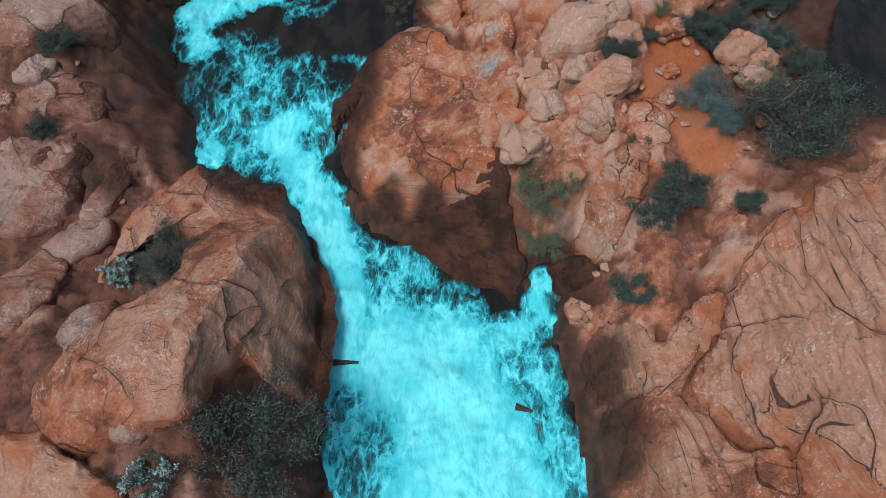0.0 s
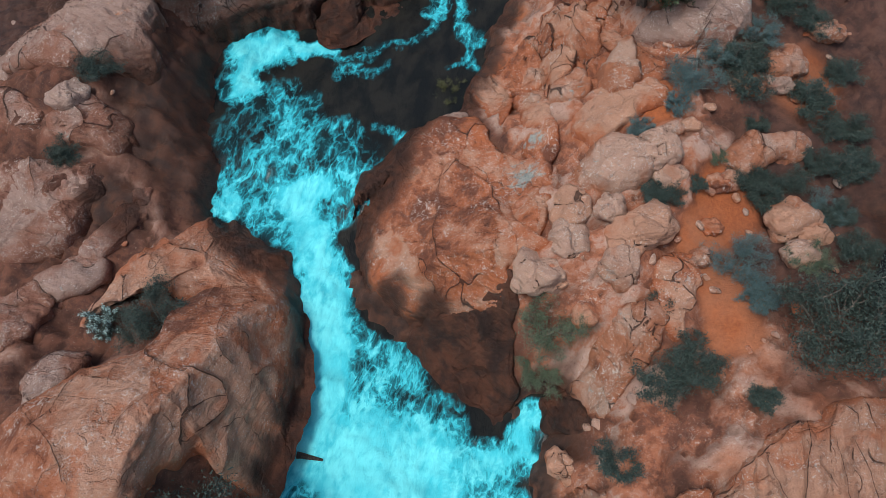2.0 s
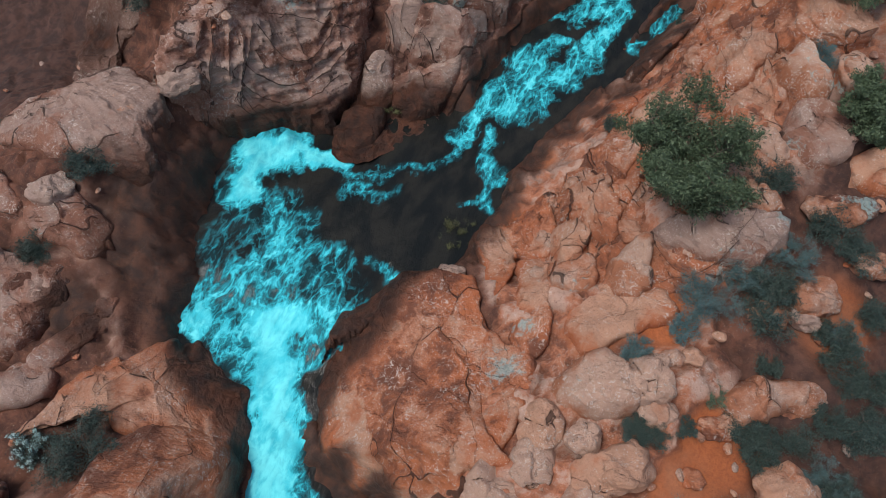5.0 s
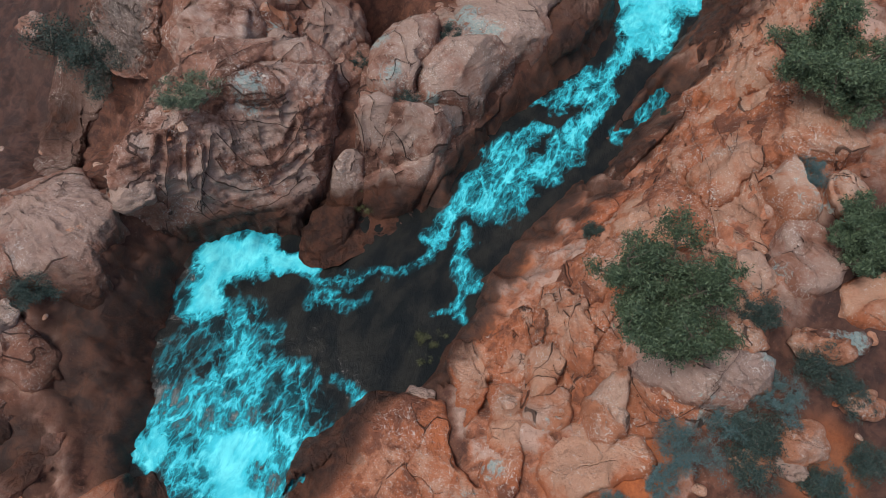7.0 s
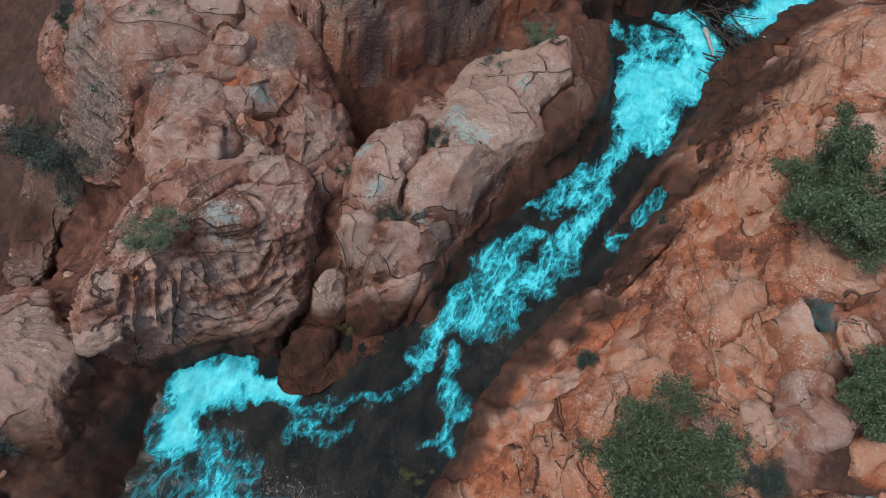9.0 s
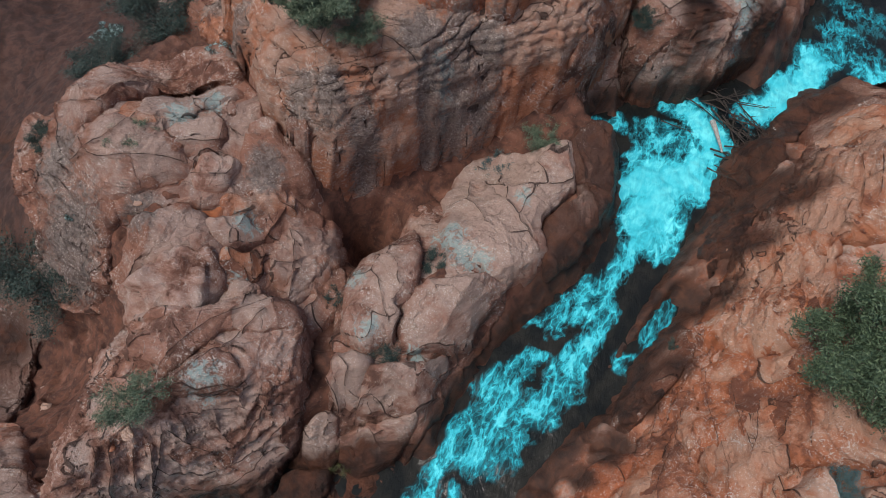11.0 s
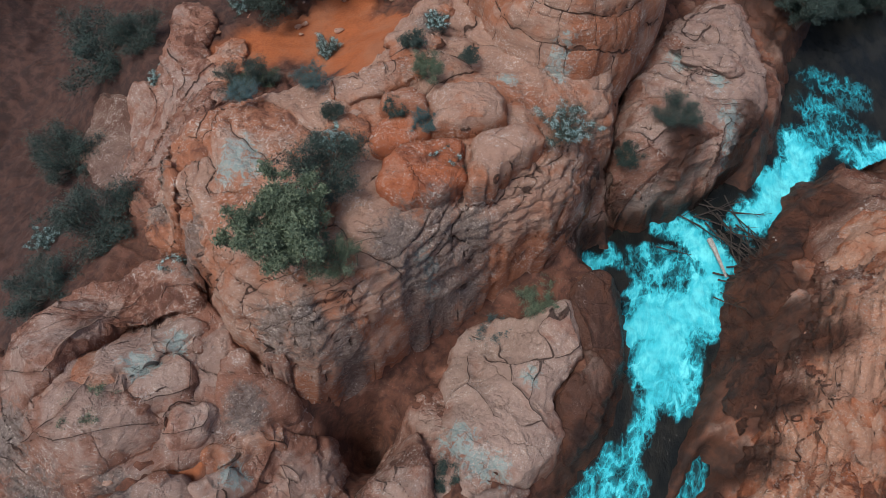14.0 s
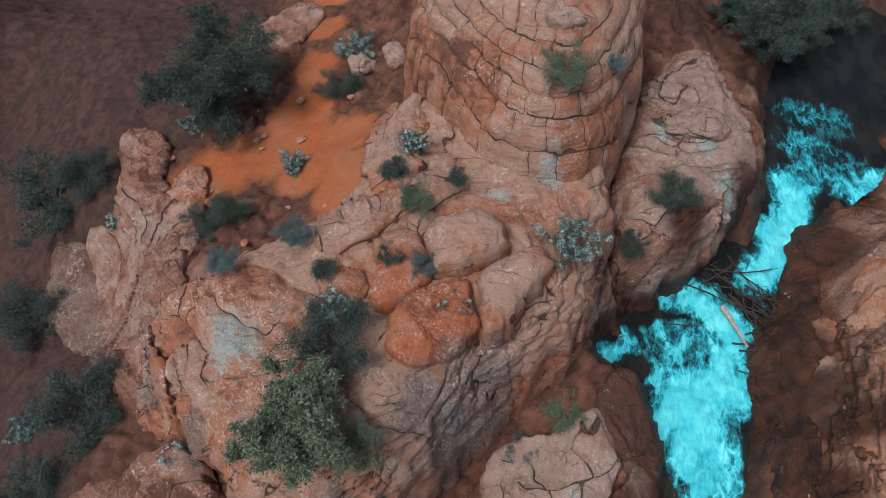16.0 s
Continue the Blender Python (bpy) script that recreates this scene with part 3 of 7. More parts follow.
def cut(width, depth, *line):
    """A crack along a bending, slightly uneven line."""
    rnd = random.Random(len(CUTS))
    c, bent = [line[0], *line, line[-1]], []
    for a, b, e, f in zip(c, c[1:], c[2:], c[3:]):
        for t in (0.0, 0.33, 0.67):
            bent.append(tuple(0.5 * (2 * b[i] + (e[i] - a[i]) * t + (2 * a[i] - 5 * b[i] + 4 * e[i] - f[i]) * t * t + (3 * b[i] - a[i] - 3 * e[i] + f[i]) * t ** 3) + rnd.uniform(-0.03, 0.03) for i in (0, 1)))
    CUTS.append((width, depth, (*bent, line[-1])))


def cut_depth(x, y):
    deep, dark, seam = np.zeros(x.shape), np.zeros(x.shape), np.full(x.shape, 9.0)
    for w, h, line in CUTS:
        for a, b in zip(line[:-1], line[1:]):
            if max(a[0], b[0]) + 1 < x.min() or min(a[0], b[0]) - 1 > x.max() or max(a[1], b[1]) + 1 < y.min() or min(a[1], b[1]) - 1 > y.max():
                continue
            vx, vy = b[0] - a[0], b[1] - a[1]
            u = np.clip(((x - a[0]) * vx + (y - a[1]) * vy) / (vx * vx + vy * vy + 1e-9), 0, 1)
            r = np.hypot(x - a[0] - u * vx, y - a[1] - u * vy) / w
            deep = np.maximum(deep, h * (1 - ramp(r * w / max(w, 0.075), 0.0, 1.3)))
            dark = np.maximum(dark, 1 - ramp(r * w, 0.02, 0.10))
            gap = np.sign((x - a[0]) * vy - (y - a[1]) * vx) * r * w * 0.05 / w
            seam = np.where(np.abs(gap) < np.abs(seam), gap, seam)
    return deep, dark, seam


def spread(spots, x, y):
    out = np.zeros(x.shape)
    for a, b, r in spots:
        out = np.maximum(out, 0.9 * (1 - ramp(np.hypot(x - a, y - b), 0.0, 1.5 * r)))
    return out


lichen(1.4, 16.42, 0.7)
lichen(1.5, 17.67, 0.4)
lichen(2.63, 16.61, 0.2)
lichen(4.8, 14.7, 0.5)
lichen(4.9, 17, 0.5)
lichen(5.9, 20.3, 0.7)
lichen(6.7, 27.4, 0.7)
lichen(6.8, 22.4, 0.6)
lichen(8.4, 21.1, 0.7)
lichen(8.7, 23.8, 0.8)
lichen(-13.1, 36.8, 0.9)
lichen(-13.2, 36.2, 0.7)
lichen(-12.7, 36.5, 0.8)
lichen(-7.2, 35.4, 0.5)
lichen(-13.4, 31.8, 0.6)
lichen(-14, 31, 0.7)
lichen(1.4, 44.6, 0.8)
lichen(0.8, 46, 0.6)
lichen(-0.6, 46.6, 0.7)
lichen(-4.9, 42.5, 0.6)
lichen(-6.3, 41.7, 0.5)
lichen(1.6, 44.1, 0.7)
lichen(-5.3, 31.9, 0.8)
lichen(-4.7, 31.4, 0.8)
lichen(-4, 31.3, 0.7)
lichen(-3.5, 34.3, 0.5)
lichen(-4.6, 27.7, 0.4)
lichen(-7.3, 29.2, 0.5)
lichen(-6.2, 27.7, 0.6)
lichen(-10.9, 29.1, 0.5)
lichen(-10.1, 27.2, 0.6)
lichen(-9.2, 24.2, 0.7)
lichen(6.8, 27.4, 0.6)
lichen(7.2, 26.9, 0.5)
lichen(6.5, 24.8, 0.5)
varnish(-7.9, 35.6, 1)
varnish(-7, 36.2, 1)
varnish(-7.4, 35.1, 1)
varnish(-6.8, 35.8, 1)
varnish(-6.2, 36.6, 0.9)
varnish(-8.2, 35.1, 0.8)
varnish(-10.6, 32.5, 0.7)
varnish(-9.8, 32.7, 0.8)
varnish(-8.7, 32.9, 0.7)
varnish(-13.9, 34.4, 0.8)
varnish(-16, 36.2, 0.9)
varnish(-13.5, 27.8, 0.8)
varnish(-16.8, 26, 1)
varnish(-15.8, 26.8, 1.7)
varnish(-11.1, 30.8, 0.8)
varnish(-9.2, 43.3, 0.7)
varnish(-16.9, 28.4, 1.2)
cut(0.06, 0.08, (8.97, 10.65), (8.51, 10.13), (7.93, 9.52), (7.51, 9.04), (7.22, 8.55), (6.92, 7.92), (6.93, 7.5))
cut(0.06, 0.08, (6.95, 7.64), (7.17, 7.51), (7.56, 7.47), (8.27, 7.24))
cut(0.06, 0.08, (7.2, 7.29), (6.97, 6.92), (6.9, 6.5), (6.99, 6.05), (7.1, 5.46), (7.2, 4.9), (7.46, 4.66))
cut(0.06, 0.08, (8.68, 10.08), (8.61, 9.32), (8.47, 8.47), (8.61, 7.99), (8.79, 7.35), (9.06, 6.82), (9.26, 6.47), (9.64, 6.28))
cut(0.06, 0.08, (8.15, 5.67), (8.31, 5.29), (8.6, 5.15), (8.75, 4.8), (8.8, 4.32), (8.71, 3.78))
cut(0.06, 0.08, (8.25, 5.25), (7.99, 4.86), (7.78, 4.53), (7.64, 3.96), (7.6, 3.59))
cut(0.06, 0.08, (6.3, 5.75), (6.45, 5.03), (6.61, 4.67), (7.13, 4.53))
cut(0.06, 0.08, (6.36, 7.33), (5.89, 6.68), (5.19, 6.09), (4.72, 5.49), (4.52, 4.88))
cut(0.06, 0.08, (-5.5, 8.4), (-5.17, 8.57), (-4.84, 8.57), (-4.66, 8.26), (-4.81, 7.53), (-5.09, 7.11), (-5.2, 6.96))
cut(0.06, 0.08, (-5.35, 8.31), (-5.22, 7.73), (-5.24, 7.24), (-5.17, 6.91))
cut(0.06, 0.08, (-6.94, 10.27), (-6.78, 9.3), (-6.61, 8.6), (-5.49, 8.34))
cut(0.06, 0.08, (-7.25, 8.26), (-7.75, 7.93), (-7.99, 7.4), (-8.03, 6.72), (-8.28, 6.37))
cut(0.06, 0.08, (-8.46, 6.63), (-7.87, 6.31), (-7.15, 5.87), (-6.77, 5.44))
cut(0.06, 0.08, (-9.52, 5.46), (-8.76, 4.85), (-8.57, 4.7), (-7.64, 4.5), (-7.07, 4.35))
cut(0.03, 0.04, (7.93, 9.52), (7.93, 9.07), (8.15, 8.57), (8.38, 7.92))
cut(0.03, 0.04, (9.04, 9.81), (9.11, 9.01), (9.2, 8.38), (9.34, 7.59), (9.53, 6.8), (9.71, 6.53))
cut(0.03, 0.04, (9.36, 9.71), (9.55, 9.02), (9.68, 8.22), (9.94, 7.38))
cut(0.03, 0.04, (9.96, 10.34), (9.98, 9.51), (10.31, 8.77))
cut(0.03, 0.04, (5.19, 6.09), (5.45, 5.44), (5.55, 4.48), (5.66, 3.79))
cut(0.03, 0.04, (5.6, 5.69), (5.85, 4.96), (6.07, 4.16), (6.23, 3.75))
cut(0.03, 0.04, (4.81, 5.18), (5.05, 4.41), (5.18, 3.92))
cut(0.03, 0.04, (5.87, 6.17), (6.04, 5.36), (6.31, 4.26), (6.45, 3.72))
cut(0.03, 0.04, (7.34, 8.59), (7.16, 8), (7.21, 7.43))
cut(0.03, 0.04, (-5.23, 7.4), (-5.03, 7.96), (-4.72, 8.39))
cut(0.03, 0.04, (-7.17, 8.24), (-6.93, 7.62))
cut(0.03, 0.04, (-7.32, 4.91), (-7.25, 5.47), (-6.83, 5.71), (-6.65, 5.18), (-7.09, 4.77))
cut(0.03, 0.04, (-6.24, 6.55), (-6.15, 7.2), (-5.75, 7.74))
cut(0.03, 0.04, (-5.66, 10.68), (-5.14, 9.34), (-4.86, 9.11))
cut(0.03, 0.04, (-4.55, 7.7), (-4.35, 8.14), (-4.22, 8.07))
cut(0.03, 0.04, (-7.46, 14.01), (-7.67, 12.98), (-8.34, 11.6), (-8.46, 12.19))
cut(0.03, 0.04, (-6.43, 11.66), (-6.27, 10.75))
cut(0.05, 0.1, (-11.18, 22.93), (-10.45, 23.81), (-10.12, 25.15), (-9.44, 26.38), (-8.72, 27.37), (-9.77, 29.75))
cut(0.05, 0.1, (-9.72, 23.87), (-9.45, 24.56), (-9.2, 25.31), (-9.04, 26), (-8.83, 26.59))
cut(0.05, 0.1, (-9.82, 23.61), (-9.29, 23.95), (-8.57, 24.45), (-8.32, 24.29))
cut(0.05, 0.1, (-9.58, 25.08), (-9.12, 25.16), (-8.63, 24.74), (-8.57, 24.45), (-9.25, 23.88))
cut(0.05, 0.1, (-9.58, 22.82), (-8.81, 22.92), (-8.16, 23.59), (-7.79, 24.56), (-7.77, 24.88))
cut(0.05, 0.1, (-9.59, 21.93), (-9.15, 22.14), (-8.2, 22.94), (-7.62, 23.79), (-7.3, 24.57))
cut(0.05, 0.1, (-9.68, 22.73), (-9.59, 21.93), (-9.66, 21.3))
cut(0.05, 0.1, (-5.65, 25.74), (-5.52, 26.27), (-4.89, 26.2), (-4.05, 26.52), (-3.73, 27.26))
cut(0.05, 0.1, (-6.61, 26.1), (-5.98, 25.6), (-5.71, 25.86))
cut(0.05, 0.1, (-6.82, 26.72), (-5.89, 27.02), (-5.17, 27.19))
cut(0.05, 0.1, (-5.61, 28.56), (-5.43, 27.74), (-5.03, 27.74), (-3.77, 28.61))
cut(0.05, 0.1, (-5.82, 25.08), (-5.5, 24.41))
cut(0.05, 0.12, (-10.46, 21.88), (-10.35, 21.31), (-10.34, 20.95))
cut(0.05, 0.12, (-9.84, 22.37), (-9.63, 21.79), (-9.56, 21.31))
cut(0.05, 0.12, (-10.08, 22.14), (-9.87, 21.4))
cut(0.05, 0.12, (-10.69, 21.59), (-10.68, 20.94), (-11.01, 20.21))
cut(0.03, 0.04, (-9.48, 23.22), (-8.89, 23.8), (-8.15, 24.26), (-7.39, 24.78))
cut(0.03, 0.04, (-9.59, 21.64), (-9.11, 21.87), (-7.98, 22.75), (-7.37, 23.92))
cut(0.03, 0.04, (-9.59, 21.42), (-9.12, 21.67), (-7.89, 22.48))
cut(0.03, 0.04, (-9.64, 21.23), (-8.95, 21.69), (-8.07, 22.24), (-7.39, 23.17))
cut(0.03, 0.04, (-9.51, 25.26), (-8.57, 24.78), (-8.32, 24.46))
cut(0.03, 0.04, (-5.42, 29.46), (-4.83, 29.91), (-3.61, 30.43))
cut(0.03, 0.04, (-5.88, 28.7), (-5.78, 29.34))
cut(0.05, 0.08, (-14.35, 30.53), (-13.82, 29.91), (-13.21, 30.24), (-12.64, 30.77), (-12.83, 31.36), (-13.51, 31.45), (-14.15, 30.74))
cut(0.05, 0.08, (-14.82, 32.61), (-13.75, 31.42), (-13.34, 32.17))
cut(0.05, 0.08, (-13, 29.82), (-12.75, 29.54), (-11.98, 29.97), (-12.07, 30.58), (-12.78, 30.37), (-13, 29.82))
cut(0.05, 0.08, (-17.69, 29.98), (-16.13, 29.98), (-16.15, 31.41), (-15.97, 32.26), (-14.91, 32.74))
cut(0.05, 0.08, (-20.04, 30.82), (-18.37, 31.7), (-16.42, 32.22), (-15.25, 33.38))
cut(0.05, 0.08, (-16.15, 28.37), (-15.21, 29.08), (-15, 30.2))
cut(0.05, 0.08, (-15.96, 28.94), (-15.11, 28.53), (-13.75, 29.21), (-13.07, 29.64))
cut(0.05, 0.08, (-11.54, 33.09), (-11.56, 32.61), (-11.3, 32.21), (-10.6, 32.07))
cut(0.05, 0.08, (-9.3, 34.81), (-9.07, 34.63), (-8.24, 34.69), (-7.8, 34.74))
cut(0.05, 0.08, (-11.5, 32.96), (-10.86, 33.39), (-10.2, 33.72))
cut(0.12, 0.35, (-14.53, 35.35), (-13.49, 34.11), (-13.29, 33.73), (-13.08, 33.49))
cut(0.028, 0.04, (-17.43, 30.94), (-16.66, 31.63), (-16.2, 31.89))
cut(0.028, 0.04, (-10.53, 33.38), (-10.22, 32.81), (-9.96, 32.37))
cut(0.028, 0.04, (-9.8, 33.52), (-9.49, 32.76))
cut(0.028, 0.04, (-9.62, 34.36), (-9.16, 33.47), (-8.61, 33.27))
cut(0.028, 0.04, (-11.32, 32.59), (-10.37, 32.86), (-9.35, 33.53), (-8.64, 34.35))
cut(0.028, 0.04, (-9.09, 35.12), (-8.32, 35.31), (-9.13, 34.79))
cut(0.028, 0.04, (-10.92, 32.3), (-9.74, 32.8), (-8.96, 33.33))
cut(0.055, 0.08, (0.01, 47.38), (1.29, 47.89), (1.51, 46.94), (0.71, 46.14), (-0.27, 46.14), (-0.39, 47.12), (0.01, 47.38))
cut(0.055, 0.08, (-0.98, 46.24), (0.08, 45.6), (1.11, 45.92))
cut(0.035, 0.05, (-3.73, 42.42), (-2.84, 43.31), (-2.68, 43.11))
cut(0.035, 0.05, (-0.45, 44.97), (0.95, 45.17), (2.43, 45.68))
cut(0.035, 0.05, (0.82, 44.91), (1.89, 45.32))
cut(0.035, 0.05, (-2.62, 44.16), (-1.09, 44.61), (-0.14, 44.28))
cut(0.035, 0.05, (1.22, 44.71), (2.48, 45.3))
cut(0.035, 0.05, (-14.71, 36.22), (-13.95, 34.83), (-13.36, 33.62))
cut(0.055, 0.12, (2.93, 21.19), (2.74, 20.52), (2.58, 20.22))
cut(0.055, 0.12, (2.74, 20.52), (3.11, 21.06), (3.49, 21.26))
cut(0.055, 0.12, (1.18, 25.35), (1.54, 23.87), (1.97, 22.93), (2.21, 22.53))
cut(0.055, 0.12, (1.52, 21.95), (1.94, 21.08), (1.67, 20.51))
cut(0.055, 0.12, (3.58, 21.56), (3.98, 20.75), (4.56, 20.16), (5.16, 20))
cut(0.055, 0.12, (4.43, 19.66), (5.23, 20.25), (5.69, 21.01))
cut(0.055, 0.12, (5.14, 29.02), (5.15, 27.84), (5.6, 27.18))
cut(0.055, 0.12, (4.5, 25.84), (5.37, 24.8), (6.36, 24.26))
cut(0.055, 0.12, (5.94, 27.89), (6.46, 27.46), (7.05, 26.94))
cut(0.055, 0.12, (5.38, 25.89), (6.15, 25.77), (6.57, 25.16), (6.35, 24.47))
cut(0.12, 0.35, (3.65, 20.98), (3.85, 20.11), (3.92, 19.34))
cut(0.03, 0.05, (1.43, 23.42), (1.7, 22.28))
cut(0.03, 0.05, (5.56, 20.96), (5.91, 21.94), (5.62, 22.23))
cut(0.03, 0.05, (3.43, 30.56), (3.97, 28.52), (4.4, 26.82), (4.89, 25.73))
cut(0.03, 0.05, (4.14, 30.37), (4.56, 28.06))
cut(0.03, 0.05, (3.11, 29.96), (2.96, 27.67), (2.77, 26.02))
cut(0.03, 0.05, (5.11, 27.46), (5.71, 26.62), (5.42, 26.25))
cut(0.03, 0.05, (2.67, 22.49), (3.24, 21.84))
cut(0.03, 0.05, (4.73, 29.48), (4.57, 27.77))
cut(0.03, 0.05, (2.62, 28.05), (3.13, 28.84))
cut(0.03, 0.05, (1.9, 25.45), (2.48, 24.57), (2.39, 23.71))


# ---- mesh helpers ----
def mesh_of(name, verts, faces, mat, smooth=True, **attributes):
    me = bpy.data.meshes.new(name)
    me.from_pydata(verts, [], faces)
    me.materials.append(mat)
    if smooth:
        me.polygons.foreach_set("use_smooth", np.ones(len(me.polygons), bool))
    for key, values in attributes.items():
        me.attributes.new(key, "FLOAT", "POINT").data.foreach_set("value", np.asarray(values, np.float32))
    me.update()
    return me


def sheet_faces(nu, nv, closed=False):
    """Quads of a grid of nu rows of nv vertices; closed: each row is a ring."""
    i, j = np.meshgrid(np.arange(nu - 1), np.arange(nv if closed else nv - 1), indexing="ij")
    k = (j + 1) % nv
    return np.stack((i * nv + j, i * nv + k, (i + 1) * nv + k, (i + 1) * nv + j), -1).reshape(-1, 4).tolist()


def thing(name, x, y, z, label, category, group=""):
    ob = new(name)
    ob.empty_display_size = 0.2
    ob.location = (x, y, z)
    return tagged(ob, label, category, group)


def part(name, me, parent, label=""):
    ob = new(name, me)
    ob.parent = parent
    return tagged(ob, label)


# ---- ground ----
SANDY = []


def sandy(x, y, r, amount=1.0):
    SANDY.append((x, y, r, amount))


sandy(6.6, 16.2, 0.8)
sandy(6.9, 13.9, 0.8)
sandy(7.3, 12.5, 0.7)
sandy(8.1, 11.6, 0.8, 0.35)
sandy(8.9, 10.8, 0.6, 0.35)
sandy(6.1, 14.8, 0.4)
sandy(7.3, 9.2, 0.5, 0.35)
sandy(6.7, 16.5, 0.7)
sandy(6.5, 15.2, 0.8)
sandy(7.2, 13.4, 0.8)
sandy(6.5, 14.1, 0.5)
sandy(3.2, 18, 0.7)
sandy(9.2, 21.1, 0.8)
sandy(7.3, 15.9, 0.8)
sandy(4.9, 15, 0.4)
sandy(4.7, 18.7, 0.9)
sandy(9.1, 20.8, 1.2)
sandy(-0.3, 24.5, 0.7)
sandy(-0.43, 21.75, 0.7)
sandy(-15.3, 46.6, 1.7)
sandy(-13, 45.5, 1.6)
sandy(-12.1, 46.8, 1.4)
sandy(-14.2, 49, 1.4)
sandy(-14.3, 47.2, 1.8)
sandy(-14.1, 51.3, 1.1)
sandy(-14.3, 54.3, 1.1)
sandy(-14.5, 57.5, 1.2)
sandy(-11.7, 44.6, 1.2)
sandy(-11.7, 43.5, 1)
sandy(-17, 45.4, 1.6)
sandy(-18, 44.8, 1.4)
sandy(-13.21, 38.37, 0.5)
sandy(-18.1, 43, 0.9)
sandy(-12.33, 29.18, 0.6)


def build_ground():
    fine_x, fine_y = np.arange(-34, 16, 0.155), np.arange(-3, 66, 0.155)
    far = 0.13 * 1.32 ** np.arange(1, 29)
    far = np.cumsum(far)
    xs = np.concatenate((fine_x[0] - far[::-1], fine_x, fine_x[-1] + far))
    ys = np.concatenate((fine_y[0] - far[::-1], fine_y, fine_y[-1] + far))
    gx, gy = np.meshgrid(xs, ys, indexing="ij")
    x, y = gx.ravel(), gy.ravel()
    z = land(x, y)
    p = np.stack((x, y, z), -1)
    d, level = channel(x, y)
    sand = np.zeros(len(x))
    for a, b, r, s in SANDY:
        sand = np.maximum(sand, s * (1 - ramp(np.hypot(x - a, y - b), 0.2 * r, 1.6 * r)))
    earth = np.clip(ramp(-x, 15.5, 19.5) - 0.6 * sand, 0, 1)
    earth = np.maximum(earth, 0.75 * ramp(x, 6.2, 8.0) * ramp(y, 12.5, 14.5) * (1 - ramp(y, 27, 30)) * (1 - 0.6 * sand))
    stony = ramp(x + 1.4 * ramp(y, 17, 20) * (1 - ramp(y, 25, 29)), 0.5, 2.0) * np.where(y < 24, 1 - 0.75 * ramp(x, 5.0, 6.5), 1 - 0.7 * ramp(y, 32, 35))
    stone = np.clip(0.30 + 0.65 * stony, 0, 1) * (1 - earth) * (1 - ramp(sand, 0.3, 0.7))
    hard = (1 - 0.85 * ramp(sand, 0.3, 0.7)) * (1 - 0.5 * earth)
    bend = np.stack((fbm(p * 0.6, 3, 40), fbm(p * 0.6, 3, 50), fbm(p * 0.6, 3, 60)), -1)
    q = (p + 0.5 * bend) * (1.05, 1.05, 0.8)
    turn = q @ np.array(((0.8, 0.6, 0), (-0.6, 0.8, 0), (0, 0, 1)))
    f1, f2, own, _ = cells(turn * (0.62, 1.15, 1.0), 3)
    joint = 1 - ramp(f2 - f1, 0.0, 0.14)
    lumps = 0.22 * fbm(p * 0.7, 5, 11) + 0.10 * fbm(p * 2.6, 4, 21)
    z = z + hard * (lumps - 0.22 * joint + 0.30 * (own - 0.5) + 0.12 * stone) + (1 - hard) * (0.05 * fbm(p * 0.9, 4, 31) + 0.02 * fbm(p * 6.0, 2, 33))
    z = np.where(d < 0.0, np.minimum(z, level - 0.12), z)
    me = mesh_of("ground", np.stack((x, y, z), -1).tolist(), sheet_faces(len(xs), len(ys)), ground_mat,
                 wet=wetness(x, y, z), sand=sand, earth=earth, crack=joint * hard, stone=stone, tone=own)
    return tagged(new("ground", me), "red earth and broken bedrock sloping to the stream", "ground", kind="structure")


build_ground()

# ---- water ----
FOAM = []


def foam(width, strength, *line):
    FOAM.append((width, strength, line))


foam(2.43, 1.4, (0.2, 4.1), (0.1, 5.6), (0.1, 7.1), (-1, 8.1))
foam(1.96, 1.3, (1.7, 4.7), (1, 6.8), (-0.1, 8.5))
foam(1.54, 1.3, (-2.7, 8.1), (-3.1, 9.5), (-3.4, 11))
foam(1.01, 0.95, (-0.4, 9.5), (0.8, 8.8), (1.9, 8.8))
foam(1.05, 1.3, (-3.4, 8.8), (-3.5, 9.9), (-3.7, 11.1), (-4.2, 12.4))
foam(0.87, 1.35, (-3, 10.2), (-3.2, 11.9), (-3.9, 13.4), (-4.4, 14.4))
foam(1.08, 1.28, (-4.5, 14.2), (-5.1, 15.2), (-5.4, 15.8))
foam(0.8, 0.55, (-5.6, 16.2), (-6.0, 17.6), (-6.9, 18.9))
foam(0.9, 0.4, (-7.5, 15.2), (-6.9, 16.5), (-6.1, 17.6))
foam(1.19, 0.42, (-4.2, 15.9), (-3.9, 16.9), (-5.1, 17.6))
foam(0.48, 1.1, (3.3, 10.5), (3, 9.5), (2.1, 9))
foam(0.69, 0.75, (-1.6, 11.3), (-0.9, 11.1), (-1.6, 10.2))
foam(0.81, 0.7, (-2.3, 6.8), (-2.5, 5.6), (-2.8, 4.5))
foam(0.82, 0.8, (2.7, 7.8), (3.1, 6.2), (3.3, 4.7))
foam(0.77, 0.7, (-7.7, 15), (-6.4, 15), (-5, 14.4))
foam(0.63, 0.5, (-6.7, 18.6), (-6.3, 19.4))
foam(0.85, 0.28, (-8, 18.4), (-6.7, 17.8), (-5.5, 17))
foam(0.66, 0.36, (-8.1, 17), (-8, 15.6), (-7.7, 14.7))
foam(1.08, 0.5, (-5.5, 15.3), (-5.3, 16.2), (-4.2, 16.4))
foam(0.75, 0.3, (-4.5, 18.4), (-6.3, 18.7))
